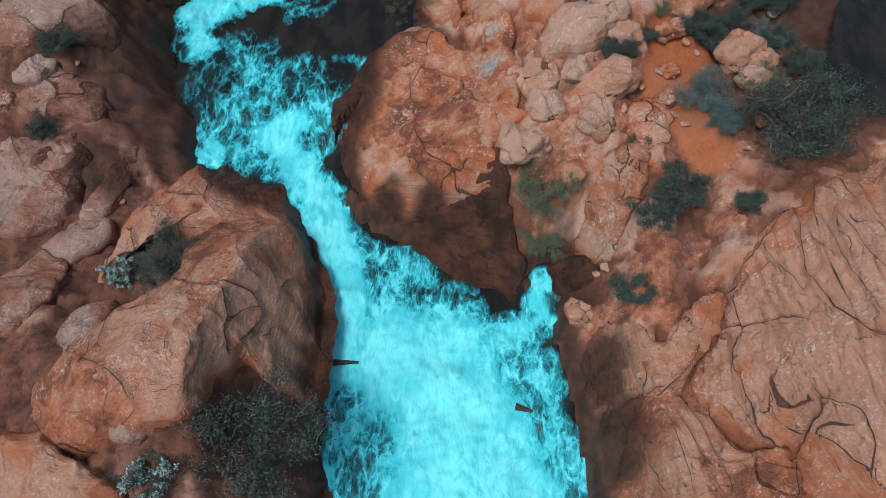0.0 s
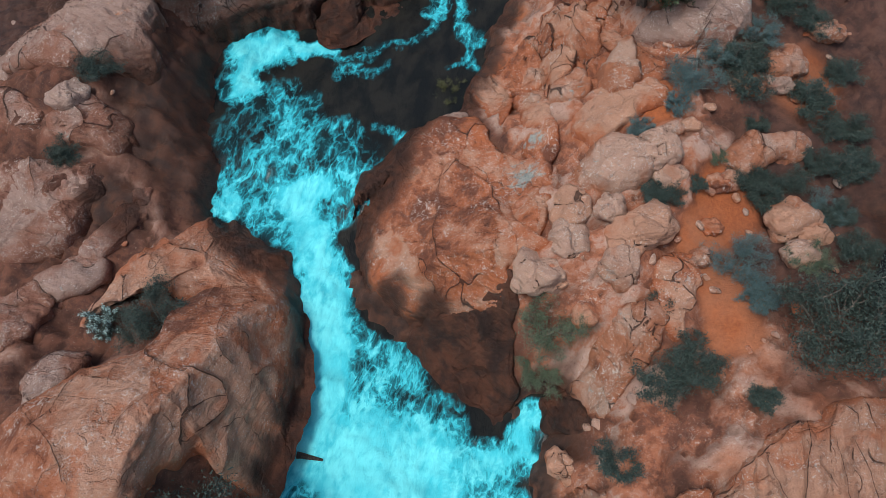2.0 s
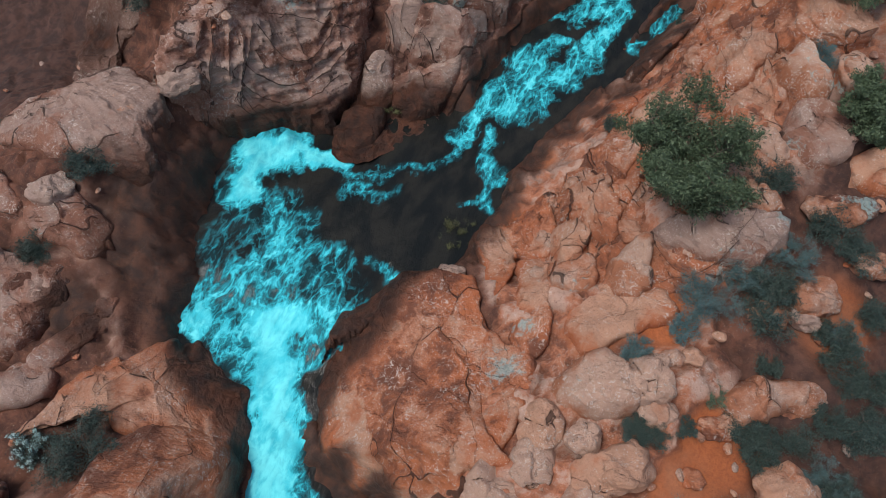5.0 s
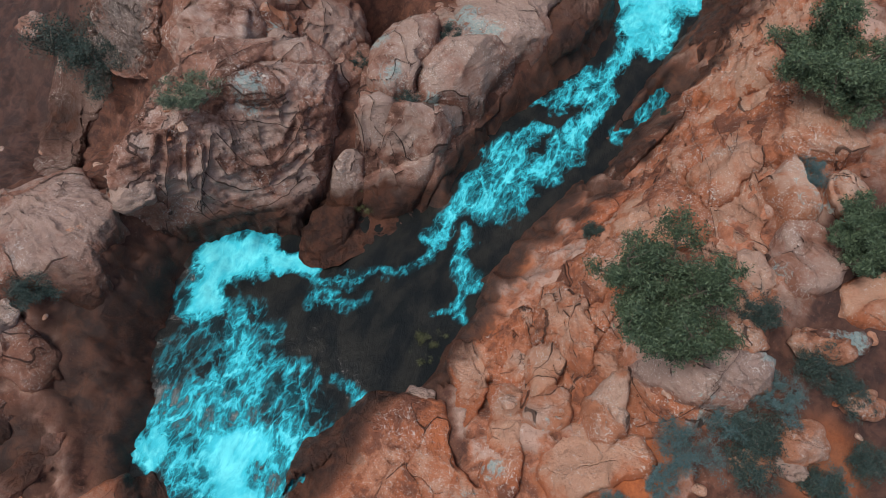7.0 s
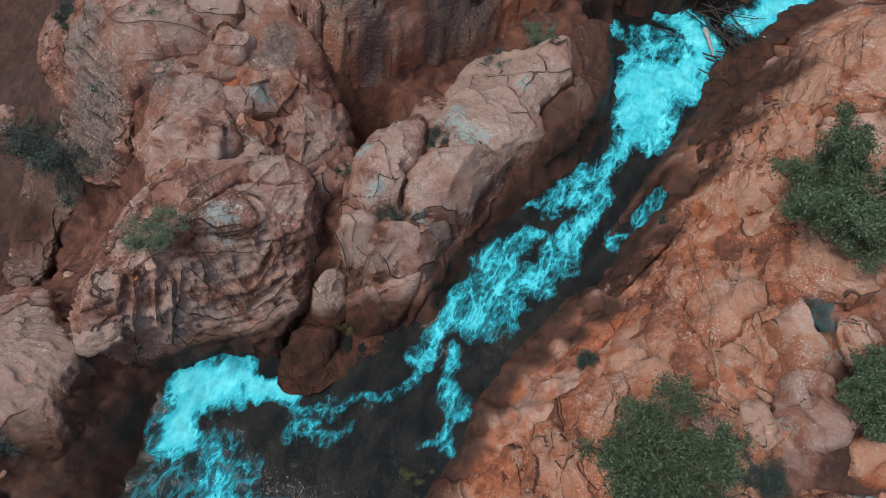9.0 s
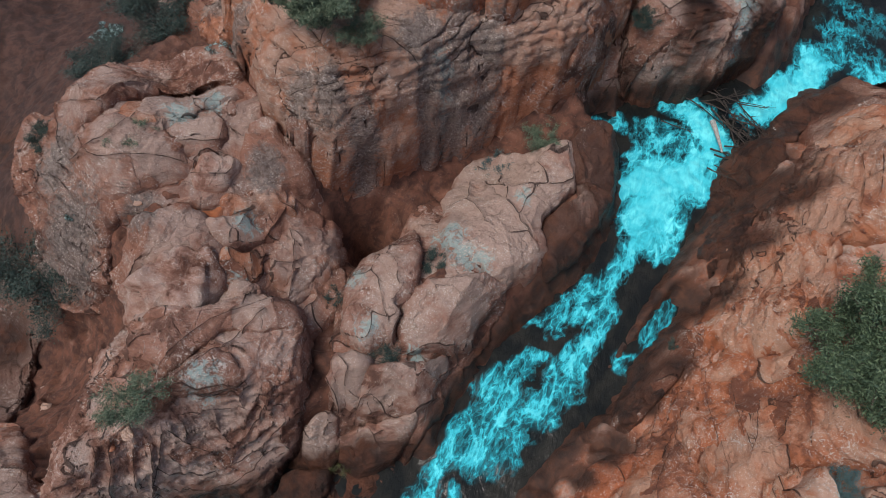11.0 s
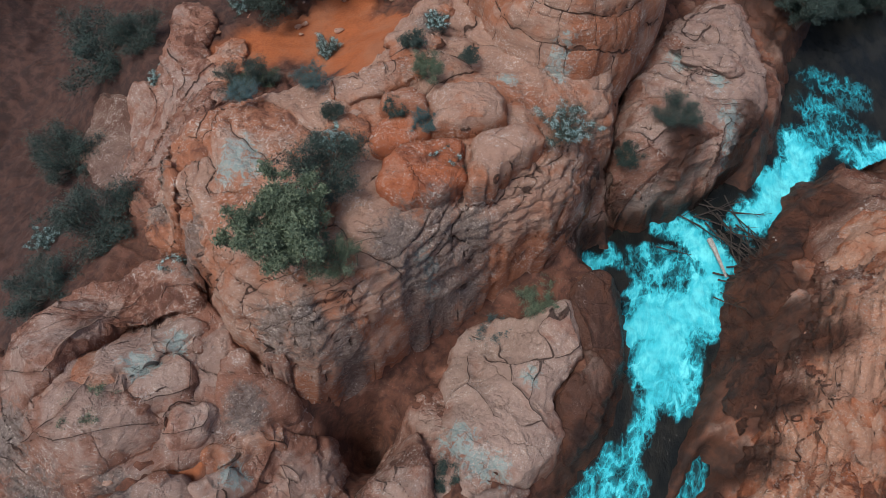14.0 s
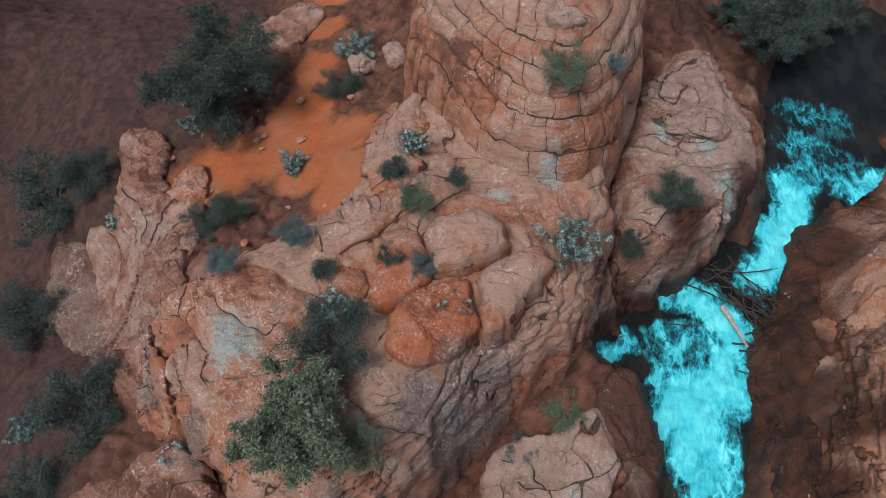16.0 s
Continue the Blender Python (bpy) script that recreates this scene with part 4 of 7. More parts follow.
foam(0.55, 0.4, (-3.5, 18.9), (-2.7, 18.3))
foam(0.79, 0.3, (-8.2, 18.8), (-7.1, 19.6))
foam(1.08, 0.27, (-7.2, 19.4), (-6.6, 18), (-6.4, 17))
foam(0.82, 0.27, (-8.2, 18.1), (-8, 16.7), (-7.9, 15.7))
foam(0.71, 0.24, (-6.1, 19.1), (-5, 17.6))
foam(1.42, 0.55, (-5.1, 14.9), (-5.9, 15.9), (-6.5, 16.6))
foam(0.47, 1, (-7.8, 14.9), (-7.5, 14.7))
foam(0.55, 0.34, (-5.5, 21), (-4.5, 21.3))
foam(0.3, 0.34, (-6.1, 21.3), (-4.6, 22.3), (-3.3, 23), (-2.8, 23.8))
foam(0.45, 0.42, (-1.1, 22.5), (-1.5, 23.9), (-1.9, 25.3))
foam(0.5, 0.6, (-2.9, 24.2), (-2.8, 25.6), (-2.4, 26.7))
foam(0.25, 0.35, (-1.6, 22), (-1.4, 22.4))
foam(0.93, 0.68, (-2, 26.8), (-1.4, 27.9), (-2.1, 28.6))
foam(0.63, 0.72, (-1, 28.1), (-0, 29.5), (0.3, 31), (0.2, 32.1))
foam(0.59, 0.55, (-1.3, 26.3), (-0.7, 27.3))
foam(0.4, 0.55, (-1, 31.5), (-0.4, 32.4))
foam(0.64, 0.75, (-0.3, 32.1), (0.2, 33.4), (0.8, 34.8))
foam(1.01, 1.0, (0.8, 35.6), (1.3, 36.9), (1.5, 38.6))
foam(0.8, 1.2, (1.8, 39.3), (2.2, 40.8), (1.6, 42))
foam(0.47, 0.9, (-0.3, 37.7), (0, 39.1))
foam(0.41, 0.5, (-1.7, 31.2), (-0.9, 32.1), (-0.3, 33.4))
foam(0.42, 0.38, (1.6, 31), (1.9, 32), (2.5, 33.5))
foam(0.39, 0.55, (-2.1, 29.1), (-0.9, 30.1))
foam(0.86, 1.15, (-0.4, 37.7), (1.1, 38.8), (2.3, 39))
foam(0.59, 0.9, (2.6, 39.4), (2.4, 41.1), (1.4, 42.4))
foam(0.51, 0.75, (0.2, 41.9), (1, 42.5))
foam(0.78, 0.42, (-0.6, 40.4), (0.5, 40.6), (1.5, 39.9))
foam(0.44, 0.95, (-2, 40), (-1.5, 40.2))
foam(0.8, 1.2, (3.8, 43.1), (4.5, 44.4), (5.5, 46.2))
foam(1.24, 0.42, (5.2, 46.4), (6, 48.1), (7.2, 48))
foam(1.42, 0.3, (6.1, 49.9), (7.6, 49.1))
foam(1.0, 1.2, (3.5, 43.3), (4.9, 45.6), (5.6, 47.2))
foam(1.3, 0.33, (6.1, 48.4), (7.2, 48.5), (7.8, 48))
foam(0.79, 0.4, (5.8, 49.5), (6.7, 49.6))
foam(1.09, 0.3, (6.1, 51.4), (7.9, 51))
foam(1.32, 0.9, (8.6, 47.5), (9.3, 47.7))
foam(1.02, 1.15, (0.7, 36.3), (0.8, 37.8), (1.3, 38.8))
foam(0.6, 0.85, (2.4, 38.9), (2.9, 39.9), (2.4, 40.7))
foam(0.84, 0.6, (0.8, 40.6), (-0, 39.7))
foam(0.41, 0.9, (-1.8, 40.1), (-1.8, 39.5))
foam(0.9, 1.3, (-8.7, 19.4), (-8.8, 20.4), (-8.2, 21.6))
foam(0.4, 1.3, (-8.2, 21.7), (-7.5, 21.9), (-6.5, 21.6))


def build_water():
    step = 0.075
    gx, gy = np.meshgrid(np.arange(-11, 15, step), np.arange(-2.5, 61, step), indexing="ij")
    d, level = channel(gx, gy)
    keep = d < 0.7
    number = np.full(gx.shape, -1)
    number[keep] = np.arange(keep.sum())
    x, y, z = gx[keep], gy[keep], level[keep]
    white = np.zeros(len(x))
    at = np.stack((x, y, 0 * x), -1)
    wx, wy = x + 0.34 * fbm(at * 1.1, 4, 171), y + 0.34 * fbm(at * 1.1, 4, 181)
    for w, s, line in FOAM:
        for a, b in zip(line[:-1], line[1:]):
            vx, vy = b[0] - a[0], b[1] - a[1]
            u = np.clip(((wx - a[0]) * vx + (wy - a[1]) * vy) / (vx * vx + vy * vy), 0, 1)
            r = np.hypot(wx - a[0] - u * vx, wy - a[1] - u * vy) / w
            white = np.maximum(white, s * (1 - ramp(r, 0.15 if s > 1.1 else 0.0, 1.4 if s > 1.1 else 1.5)))
    p = np.stack((x, y, z), -1)
    z = z + 0.012 * fbm(p * 2.2, 3, 71) + white * (0.08 * fbm(p * 1.2, 3, 73) + 0.02 * fbm(p * 5.0, 2, 77))
    quad = np.stack((number[:-1, :-1], number[1:, :-1], number[1:, 1:], number[:-1, 1:]), -1).reshape(-1, 4)
    quad = quad[(quad >= 0).all(1)]
    me = mesh_of("water", np.stack((x, y, z), -1).tolist(), quad.tolist(), water_mat, foam=white)
    return tagged(new("water", me), "turquoise white-water stream running over red rock", "water", kind="structure")


build_water()

# ---- bedrock ----
STYLE = {
    # edge sharpness, joint size, joint depth, unevenness, layer step
    "dome": (2.2, 0.34, 0.065, 0.10, 0.0),
    "wetdome": (2.2, 0.5, 0.04, 0.14, 0.0),
    "slab": (3.4, 0.42, 0.085, 0.10, 0.0),
    "block": (5.0, 0.55, 0.10, 0.09, 0.0),
    "layers": (2.5, 0.5, 0.08, 0.11, 0.32),
    "beehive": (3.6, 0.35, 0.03, 0.06, 0.0),
    "bluff": (6.0, 0.36, 0.09, 0.15, 0.34),
    "fold": (2.6, 0.30, 0.12, 0.14, 0.0),
    "arcs": (2.2, 0.28, 0.05, 0.09, 0.24),
    "loaf": (3.4, 0.55, 0.05, 0.05, 0.0),
    "strata": (2.6, 0.40, 0.08, 0.12, 0.34),
    "table": (5.5, 0.5, 0.08, 0.11, 0.32),
    "cliff": (3.4, 0.5, 0.08, 0.11, 0.32),
    "smooth": (2.2, 0.30, 0.04, 0.08, 0.0),
}
ROCKS, MASSES = [], []
COURSES = (0.0, 0.36, 0.60, 0.71, 0.785, 0.855, 0.93, 1.0)


def surface(x, y):
    """Height of the land with the large bluffs on it."""
    x, y = np.asarray(x, float), np.asarray(y, float)
    best = np.zeros(x.shape)
    ground = land(x, y)
    for crown, top, sharp, middle, angles, reach in MASSES:
        dx, dy = x - middle[0], y - middle[1]
        q = np.clip(np.hypot(dx, dy) / np.interp(np.arctan2(dy, dx), angles, reach, period=2 * math.pi), 0, 1)
        best = np.maximum(best, (np.maximum(top - ground, 0.2) if top else crown) * (1 - q ** sharp) ** (1 / min(sharp, 2.6)))
    return ground + best


def spline(points, count):
    """A smooth closed line through the corners of an outline."""
    c = np.array(points, float)
    dense = []
    for i in range(len(c)):
        a, b, e, f = c[i - 1], c[i], c[(i + 1) % len(c)], c[(i + 2) % len(c)]
        for t in np.linspace(0, 1, 12, endpoint=False):
            dense.append(0.5 * (2 * b + (e - a) * t + (2 * a - 5 * b + 4 * e - f) * t * t + (3 * b - a - 3 * e + f) * t ** 3))
    dense = np.array(dense + dense[:1])
    run = np.concatenate(([0], np.cumsum(np.hypot(*np.diff(dense, axis=0).T))))
    at = np.linspace(0, run[-1], count, endpoint=False)
    return np.stack((np.interp(at, run, dense[:, 0]), np.interp(at, run, dense[:, 1])), -1), run[-1]


HOSTS = {}


def outcrop(key, name, x, y, label, category="rock"):
    """A large outcrop that holds several joined masses as its parts."""
    HOSTS[key] = thing(name, x, y, float(land(x, y)), label, category, "outcrops beside the stream")


def rock(style, crown, mat, label, *outline, host="", name="rock_outcrop", top=0.0):
    sharp, joint_size, joint_depth, rough, layer = STYLE[style]
    great = crown > 2
    k = len(ROCKS) * 13 + 5
    _, around = spline(outline, 40)
    nv = int(np.clip(around / 0.06, 48, 520))
    edge, _ = spline(outline, nv)
    middle = edge.mean(0)
    reach = np.hypot(*(edge - middle).T).mean()
    rings = int(np.clip(reach / 0.06, 14, 120))
    rho = np.concatenate(([1.06, 1.04, 1.02, 1.01], 1 - np.linspace(0, 1, rings) ** 1.25 * 0.985))
    sink = np.concatenate(([-1.4, -0.8, -0.4, -0.15], np.zeros(rings)))
    xy = middle + rho[:, None, None] * (edge - middle)[None]
    wob = np.stack((xy[..., 0].ravel(), xy[..., 1].ravel(), np.full(xy[..., 0].size, 0.37 * k)), -1)
    push = 0.10 * np.stack((fbm(wob * 1.5, 3, k), fbm(wob * 1.5, 3, k + 1)), -1).reshape(xy.shape)
    xy = xy + push
    x, y = xy[..., 0], xy[..., 1]
    dome = np.clip(1 - np.clip(rho, 0, 1) ** sharp, 0, 1) ** (1 / min(sharp, 2.6))
    foot = 0.0 if great else 0.22
    under = land(x, y) if great else surface(x, y)
    z = under + (np.maximum(top - under, 0.2) if top else crown) * (foot + (1 - foot) * dome)[:, None] + sink[:, None] * min(max(crown, 0.35), 0.8)
    if great:
        angles = np.arctan2(*(edge - middle).T[::-1])
        order = np.argsort(angles)
        MASSES.append((crown, top, sharp, middle, angles[order], np.hypot(*(edge - middle).T)[order]))
    p = np.stack((x, y, z), -1)
    z = np.maximum(z, float(surface(*middle)) - 2.6) if not great else z
    p[..., 2] = z
    du = np.gradient(p, axis=0)
    dv = np.roll(p, -1, 1) - np.roll(p, 1, 1)
    normal = np.cross(dv, du)
    normal /= np.linalg.norm(normal, axis=-1, keepdims=True) + 1e-9
    flat = p.reshape(-1, 3)
    bend = np.stack((fbm(flat * 0.55, 3, 40), fbm(flat * 0.55, 3, 50), fbm(flat * 0.55, 3, 60)), -1)
    spin = 0.7 + 0.5 * math.sin(k)
    turn = (flat + 0.45 * bend) @ np.array(((math.cos(spin), math.sin(spin), 0), (-math.sin(spin), math.cos(spin), 0), (0, 0, 1)))
    f1, f2, own, seam = cells(turn * np.array((0.62, 1.1, 0.9)) * joint_size * 1.6, k)
    joint = 1 - ramp(f2 - f1, 0.0, 0.10 + 0.05 * fbm(flat * 1.3, 2, 91))
    seam = seam / (joint_size * 3.2)
    open_joint = ramp(fbm(flat * 0.5, 2, 93), -0.35, 0.25)
    joint = 0.75 * joint * (0.2 + 0.8 * open_joint)
    block = 1 - (1 - np.clip((f2 - f1) / 0.5, 0, 1)) ** 2.2
    move = 0.85 * rough * fbm(flat * 0.9, 5, 11, 0.5) + 0.2 * rough * fbm(flat * 4.0, 3, 23) - 0.5 * joint_depth * joint + 0.9 * joint_depth * (own - 0.5)
    move = move + 1.5 * joint_depth * (block - 0.75) * (0.3 + 0.7 * open_joint)
    # smaller blocks within the large ones, in places
    g1, g2, small, _ = cells(turn * np.array((0.7, 1.0, 1.2)) * (1.0 + 2.2 * joint_size), k + 3)
    broken = ramp(fbm(flat * 0.55, 2, 101), -0.1, 0.35)
    chip = 1 - (1 - np.clip((g2 - g1) / 0.45, 0, 1)) ** 2
    move = move + joint_depth * broken * (0.75 * (chip - 0.75) + 0.5 * (small - 0.5))
    if style == "beehive":
        # rounded courses stacked round the summit, each split into blocks
        rim = np.repeat(np.clip(rho, 0, 1), nv) + 0.016 * fbm(flat * 0.9, 3, 85)
        course = np.interp(rim, COURSES, np.arange(len(COURSES)))
        course_no = np.floor(course).astype(np.int64)
        step = course - course_no
        around_at = np.tile(np.linspace(0, around, nv, endpoint=False), len(rho)) / (0.8 + 0.35 * lattice(course_no, 1, 4, k))
        around_at = around_at + 7 * lattice(course_no, 3, 1, k) + 0.22 * fbm(flat * 1.2, 2, 87)
        across = around_at - np.floor(around_at)
        lower = course_no >= 1
        pillow = np.sqrt(np.clip(1 - (2 * step - 1) ** 2, 0, 1))
        blocks = np.clip(1 - np.abs(2 * across - 1) ** 6, 0, 1) ** 0.5
        split = ramp(fbm(flat * 0.5, 2, 95), -0.45, 0.05) * lower
        move = move + np.where(lower, 0.15 * (pillow - 0.7), 0.05 * pillow) - 0.06 * split * (1 - blocks)
        move = move + 0.07 * lower * (lattice(np.floor(around_at).astype(np.int64), course_no, 2, k) - 0.5)
        ring_gap = np.where(step < 0.5, step, step - 1) * 0.45
        block_gap = np.where(across < 0.5, across, across - 1) * 0.95
        seam = np.where(np.abs(ring_gap) < np.abs(block_gap) + 9 * (split < 0.3), ring_gap, block_gap)
        joint = np.maximum(0.3 * joint, np.maximum(0.9 * (1 - ramp(np.abs(ring_gap), 0.02, 0.10)), 0.85 * split * (1 - ramp(np.abs(block_gap), 0.02, 0.10))))
    if layer:
        lean = flat[:, 2] + 0.17 * fbm(flat * (0.35, 0.35, 0.2), 3, 81)
        bed = lean / layer + 1.1 * value_noise(np.stack((lean * 1.3, 0 * lean, 0 * lean), -1), k)
        step = bed - np.floor(bed)
        ledge = np.sqrt(np.clip(1 - (2 * step - 1) ** 2, 0, 1))
        move = move + 0.62 * layer * (ledge - 0.7) * (0.4 + 0.6 * lattice(np.floor(bed).astype(np.int64), 0, 0, 5))
        bedding = 0.6 * (1 - ramp(np.minimum(step, 1 - step), 0.0, 0.10)) * ramp(fbm(flat * 0.7, 2, 99), -0.5, 0.1)
        seam = np.where(bedding > joint, np.where(step < 0.5, step, step - 1) * layer, seam)
        joint = np.maximum(joint, bedding)
        # upright joints that break each bed into blocks
        bed_no = np.floor(bed).astype(np.int64)
        along = (np.linspace(0, around, nv, endpoint=False)[None] * np.clip(rho, 0.15, 1)[:, None]).ravel() / 0.85
        along = along + 9 * lattice(bed_no, 3, 1, k) + 0.25 * fbm(flat * 1.1, 2, 87)
        gap = np.abs(along - np.floor(along) - 0.5)
        upright = ramp(gap, 0.38, 0.47) * 0.7 * ramp(fbm(flat * 0.6, 2, 95), 0.2, 0.6)
        move = move - 0.30 * layer * upright + 0.18 * layer * (lattice(np.floor(along).astype(np.int64), bed_no, 2, k) - 0.5)
        seam = np.where(upright > joint, 0.85 * np.where(along % 1 < 0.5, along % 1, along % 1 - 1), seam)
        joint = np.maximum(joint, upright)
    deep, dark, line = cut_depth(flat[:, 0], flat[:, 1])
    seam = np.where(dark > joint * 0.5, line, seam)
    deep = np.minimum(deep, 0.75 if great else 0.2 * crown + 0.03)
    move, joint = move - deep, np.maximum(joint, dark)
    move = move.reshape(x.shape)
    move[:3] *= 0.3
    p = p + normal * move[..., None]
    d, level = channel(p[..., 0], p[..., 1])
    rows = p.reshape(-1, 3)
    wet = wetness(rows[:, 0], rows[:, 1], rows[:, 2])
    if style == "wetdome":
        wet = np.clip(wet + 0.6, 0, 1)
    base = np.array((middle[0], middle[1], float(surface(middle[0], middle[1])) - (crown if great else 0)))
    top = p[-1].mean(0)
    verts = np.vstack((rows, top)) - base
    faces = sheet_faces(len(rho), nv, True)
    last = (len(rho) - 1) * nv
    faces += [[last + j, last + (j + 1) % nv, len(rows)] for j in range(nv)]
    # paler towards the crown: bleaching and painted-in light from above
    me = mesh_of(name, verts.tolist(), faces, mat, wet=np.append(wet, wet[-1]), crack=np.append(joint, 0.0), tone=np.append(own, own[-1]), seam=np.append(seam, 1.0),
                 bleach_lit=np.append((np.repeat(dome, nv) + 0.4 * fbm(flat * 0.7, 3, 97)), 1.0),
                 lichen=np.append(spread(LICHEN, rows[:, 0], rows[:, 1]), 0.0), varnish=np.append(spread(VARNISH, rows[:, 0], rows[:, 1]), 0.0))
    ob = new(name, me)
    ROCKS.append(ob)
    if host:
        ob.parent = HOSTS[host]
        ob.location = Vector(base) - HOSTS[host].location
        return tagged(ob, label)
    ob.location = base
    return tagged(ob, label, "rock", "outcrops beside the stream")


outcrop("bluff", "rock_bluff", -5.4, 47.3, "tall layered sandstone bluff with a domed summit")
outcrop("knob", "rock_stack", 0.9, 47.4, "knobbed layered rock standing above the stream")
outcrop("slots", "layered_rock", -10.1, 23.9, "ledged rock with upright slots above the pool")
outcrop("left", "rock_mass", -6.2, 7.7, "broad rounded sandstone mass beside the stream")
outcrop("mid", "rock_dome", -0.6, 15.5, "orange sandstone dome with a wet foot in the stream")
outcrop("right", "rock_mass", 8.3, 7.3, "wide orange sandstone hump crossed by long cracks")
outcrop("lobes", "rock_ridge", -5.5, 27.5, "lobed pink sandstone ridge along the stream")
outcrop("terrace", "rock_terrace", -13.6, 30.5, "stepped sandstone ledges below the bluff")
outcrop("shelf", "rock_shelf", -11.4, 15.4, "pale tilted sandstone shelf above the pool")
outcrop("bank", "rock_bank", 3.8, 24.9, "steep orange sandstone bank with thin ledges")
outcrop("upper", "rock_bank", 7.1, 43.8, "orange sandstone bank above the driftwood")
rock("bluff", 3.6, bluff_rock, "",
     (-12.6, 33), (-11.4, 32.2), (-10.2, 31.9), (-9.2, 32.3), (-8.2, 33.5), (-7.2, 34.8), (-6.2, 36), (-5, 37), (-3.9, 38.1), (-3.1, 39.6), (-2.7, 41.4), (-2.6, 43.2), (-2.6, 45.6), (-4, 47.5), (-7, 48), (-9.5, 46), (-10.5, 43.3), (-11.8, 41.3), (-13.6, 39.6), (-15.4, 38.4), (-16.1, 37.2), (-15.3, 35.6), (-14.1, 34.2),
     host="bluff", name="face", top=12.7)
rock("beehive", 5.5, bluff_rock, "",
     (-9.5, 46.6), (-8.1, 44.3), (-6.7, 42.8), (-5.6, 42.3), (-4.4, 42.3), (-3, 43.6), (-2.2, 45.2), (-1.7, 46.8), (-1.4, 50), (-1.8, 53.5), (-4.5, 56), (-7.8, 55), (-9.3, 51.5), (-9.9, 48),
     host="bluff", name="summit", top=15.9)
rock("table", 2.6, brown_rock, "",
     (-2.3, 46), (-1.4, 48.6), (0.2, 51), (1.5, 52), (2.2, 50.6), (2.6, 48.9), (3, 47.4), (2.9, 45.7), (2.2, 44.2), (1.2, 43), (0, 42), (-1.2, 41.4), (-2.2, 41.6), (-2.5, 43.6),
     host="knob", name="knob", top=10.6)
rock("cliff", 2.1, layer_rock, "",
     (-11.94, 20.41), (-12.61, 21.72), (-12.87, 22.95), (-13.21, 24.13), (-12.9, 24.7), (-12.2, 25.4), (-11.2, 25.9), (-10.2, 26.6), (-9.2, 27.4), (-8.3, 27.6), (-7.59, 26.8), (-7, 24.8), (-7.08, 23.43), (-7.47, 22.6), (-8.4, 22.2), (-9.3, 21.3), (-10.2, 20.6), (-11.24, 19.93),
     host="slots", name="ledge")
rock("slab", 0.25, pink_rock, "",
     (-6.63, 22.26), (-6.84, 24.11), (-6.5, 25.4), (-6.79, 26.65), (-7.6, 28.88), (-7.48, 31.28), (-6.62, 33.51), (-5.25, 33.94), (-2.9, 31.4), (-2.97, 29.22), (-3.4, 27.5), (-3.76, 25.66), (-4.55, 23.99), (-5.54, 22.4),
     host="lobes", name="base")
rock("slab", 0.25, brown_rock, "",
     (-18.08, 29.63), (-18.7, 31.9), (-16.17, 33.95), (-13.24, 33.23), (-11.2, 31.77), (-9.9, 31.7), (-9.87, 30.7), (-11.09, 29.81), (-12.72, 28.68), (-14.11, 27.68), (-16.13, 27.57),
     host="terrace", name="base")
rock("slab", 0.3, pink_rock, "",
     (-11.65, 24.16), (-11.23, 25.06), (-10.01, 26.5), (-10.31, 29.24), (-8.61, 30.09), (-7.52, 29.02), (-7.61, 27.45), (-8.44, 26.26), (-9.51, 25.57), (-10.18, 24.16),
     host="slots", name="back")
rock("slab", 0.4, brown_rock, "",
     (-11.67, 29.26), (-11.05, 30.66), (-9.95, 30.87), (-8.98, 30.83), (-9.98, 29.42), (-10.67, 28.88),
     host="terrace", name="slab")
rock("smooth", 0.9, hump_rock, "",
     (-9.6, 6), (-9.2, 6.7), (-8.7, 7.6), (-7.9, 8.5), (-7.1, 8.9), (-7, 9.9), (-7, 10.9), (-6.4, 11.6), (-5.4, 12.1), (-4.5, 11.9), (-3.9, 11.3), (-3.46, 9.98), (-3.18, 8.95), (-3.3, 8), (-3.3, 6.7), (-4.2, 6.7), (-4.7, 7), (-5.1, 6.9), (-5.4, 6.2), (-5.5, 5.3), (-6, 4.9), (-6.6, 4.7), (-7.2, 4.7), (-7.9, 4.5), (-8.6, 4.7), (-9.4, 5.3),
     host="left", name="boulder")
rock("slab", 0.4, hump_rock, "",
     (-9.5, 10.1), (-9.1, 11.5), (-8.4, 12.6), (-7.8, 13.6), (-7, 14.4), (-6, 14.6), (-5.3, 13.9), (-4.9, 13.2), (-4.1, 11.7), (-5.1, 11.8), (-6.4, 11.6), (-7.1, 11.1), (-7.9, 11.3), (-8.8, 10.7), (-9.3, 9.7),
     host="left", name="slab")
rock("slab", 0.4, hump_rock, "",
     (-10.3, 4.8), (-9.4, 5.1), (-8.5, 4.6), (-7.5, 4.1), (-7, 3.4), (-9.8, 3.6),
     host="left", name="slab")
rock("slab", 0.5, brown_rock, "",
     (-13.1, 13.6), (-12.1, 13.8), (-10.7, 13.7), (-10.5, 13.2), (-10.8, 12.2), (-11, 11.7), (-11.7, 11.3), (-12.9, 11.1),
     host="shelf", name="slab")
rock("slab", 0.35, brown_rock, "",
     (-12.6, 15.6), (-11.6, 16.1), (-10.8, 15.7), (-10.2, 15.3), (-10.9, 14.9), (-12.1, 14.8),
     host="shelf", name="slab")
rock("slab", 0.3, brown_rock, "",
     (-9.7, 7.6), (-9.5, 8.6), (-8.7, 8.6), (-8.7, 7.7), (-9.2, 6.9),
     host="shelf", name="slab")
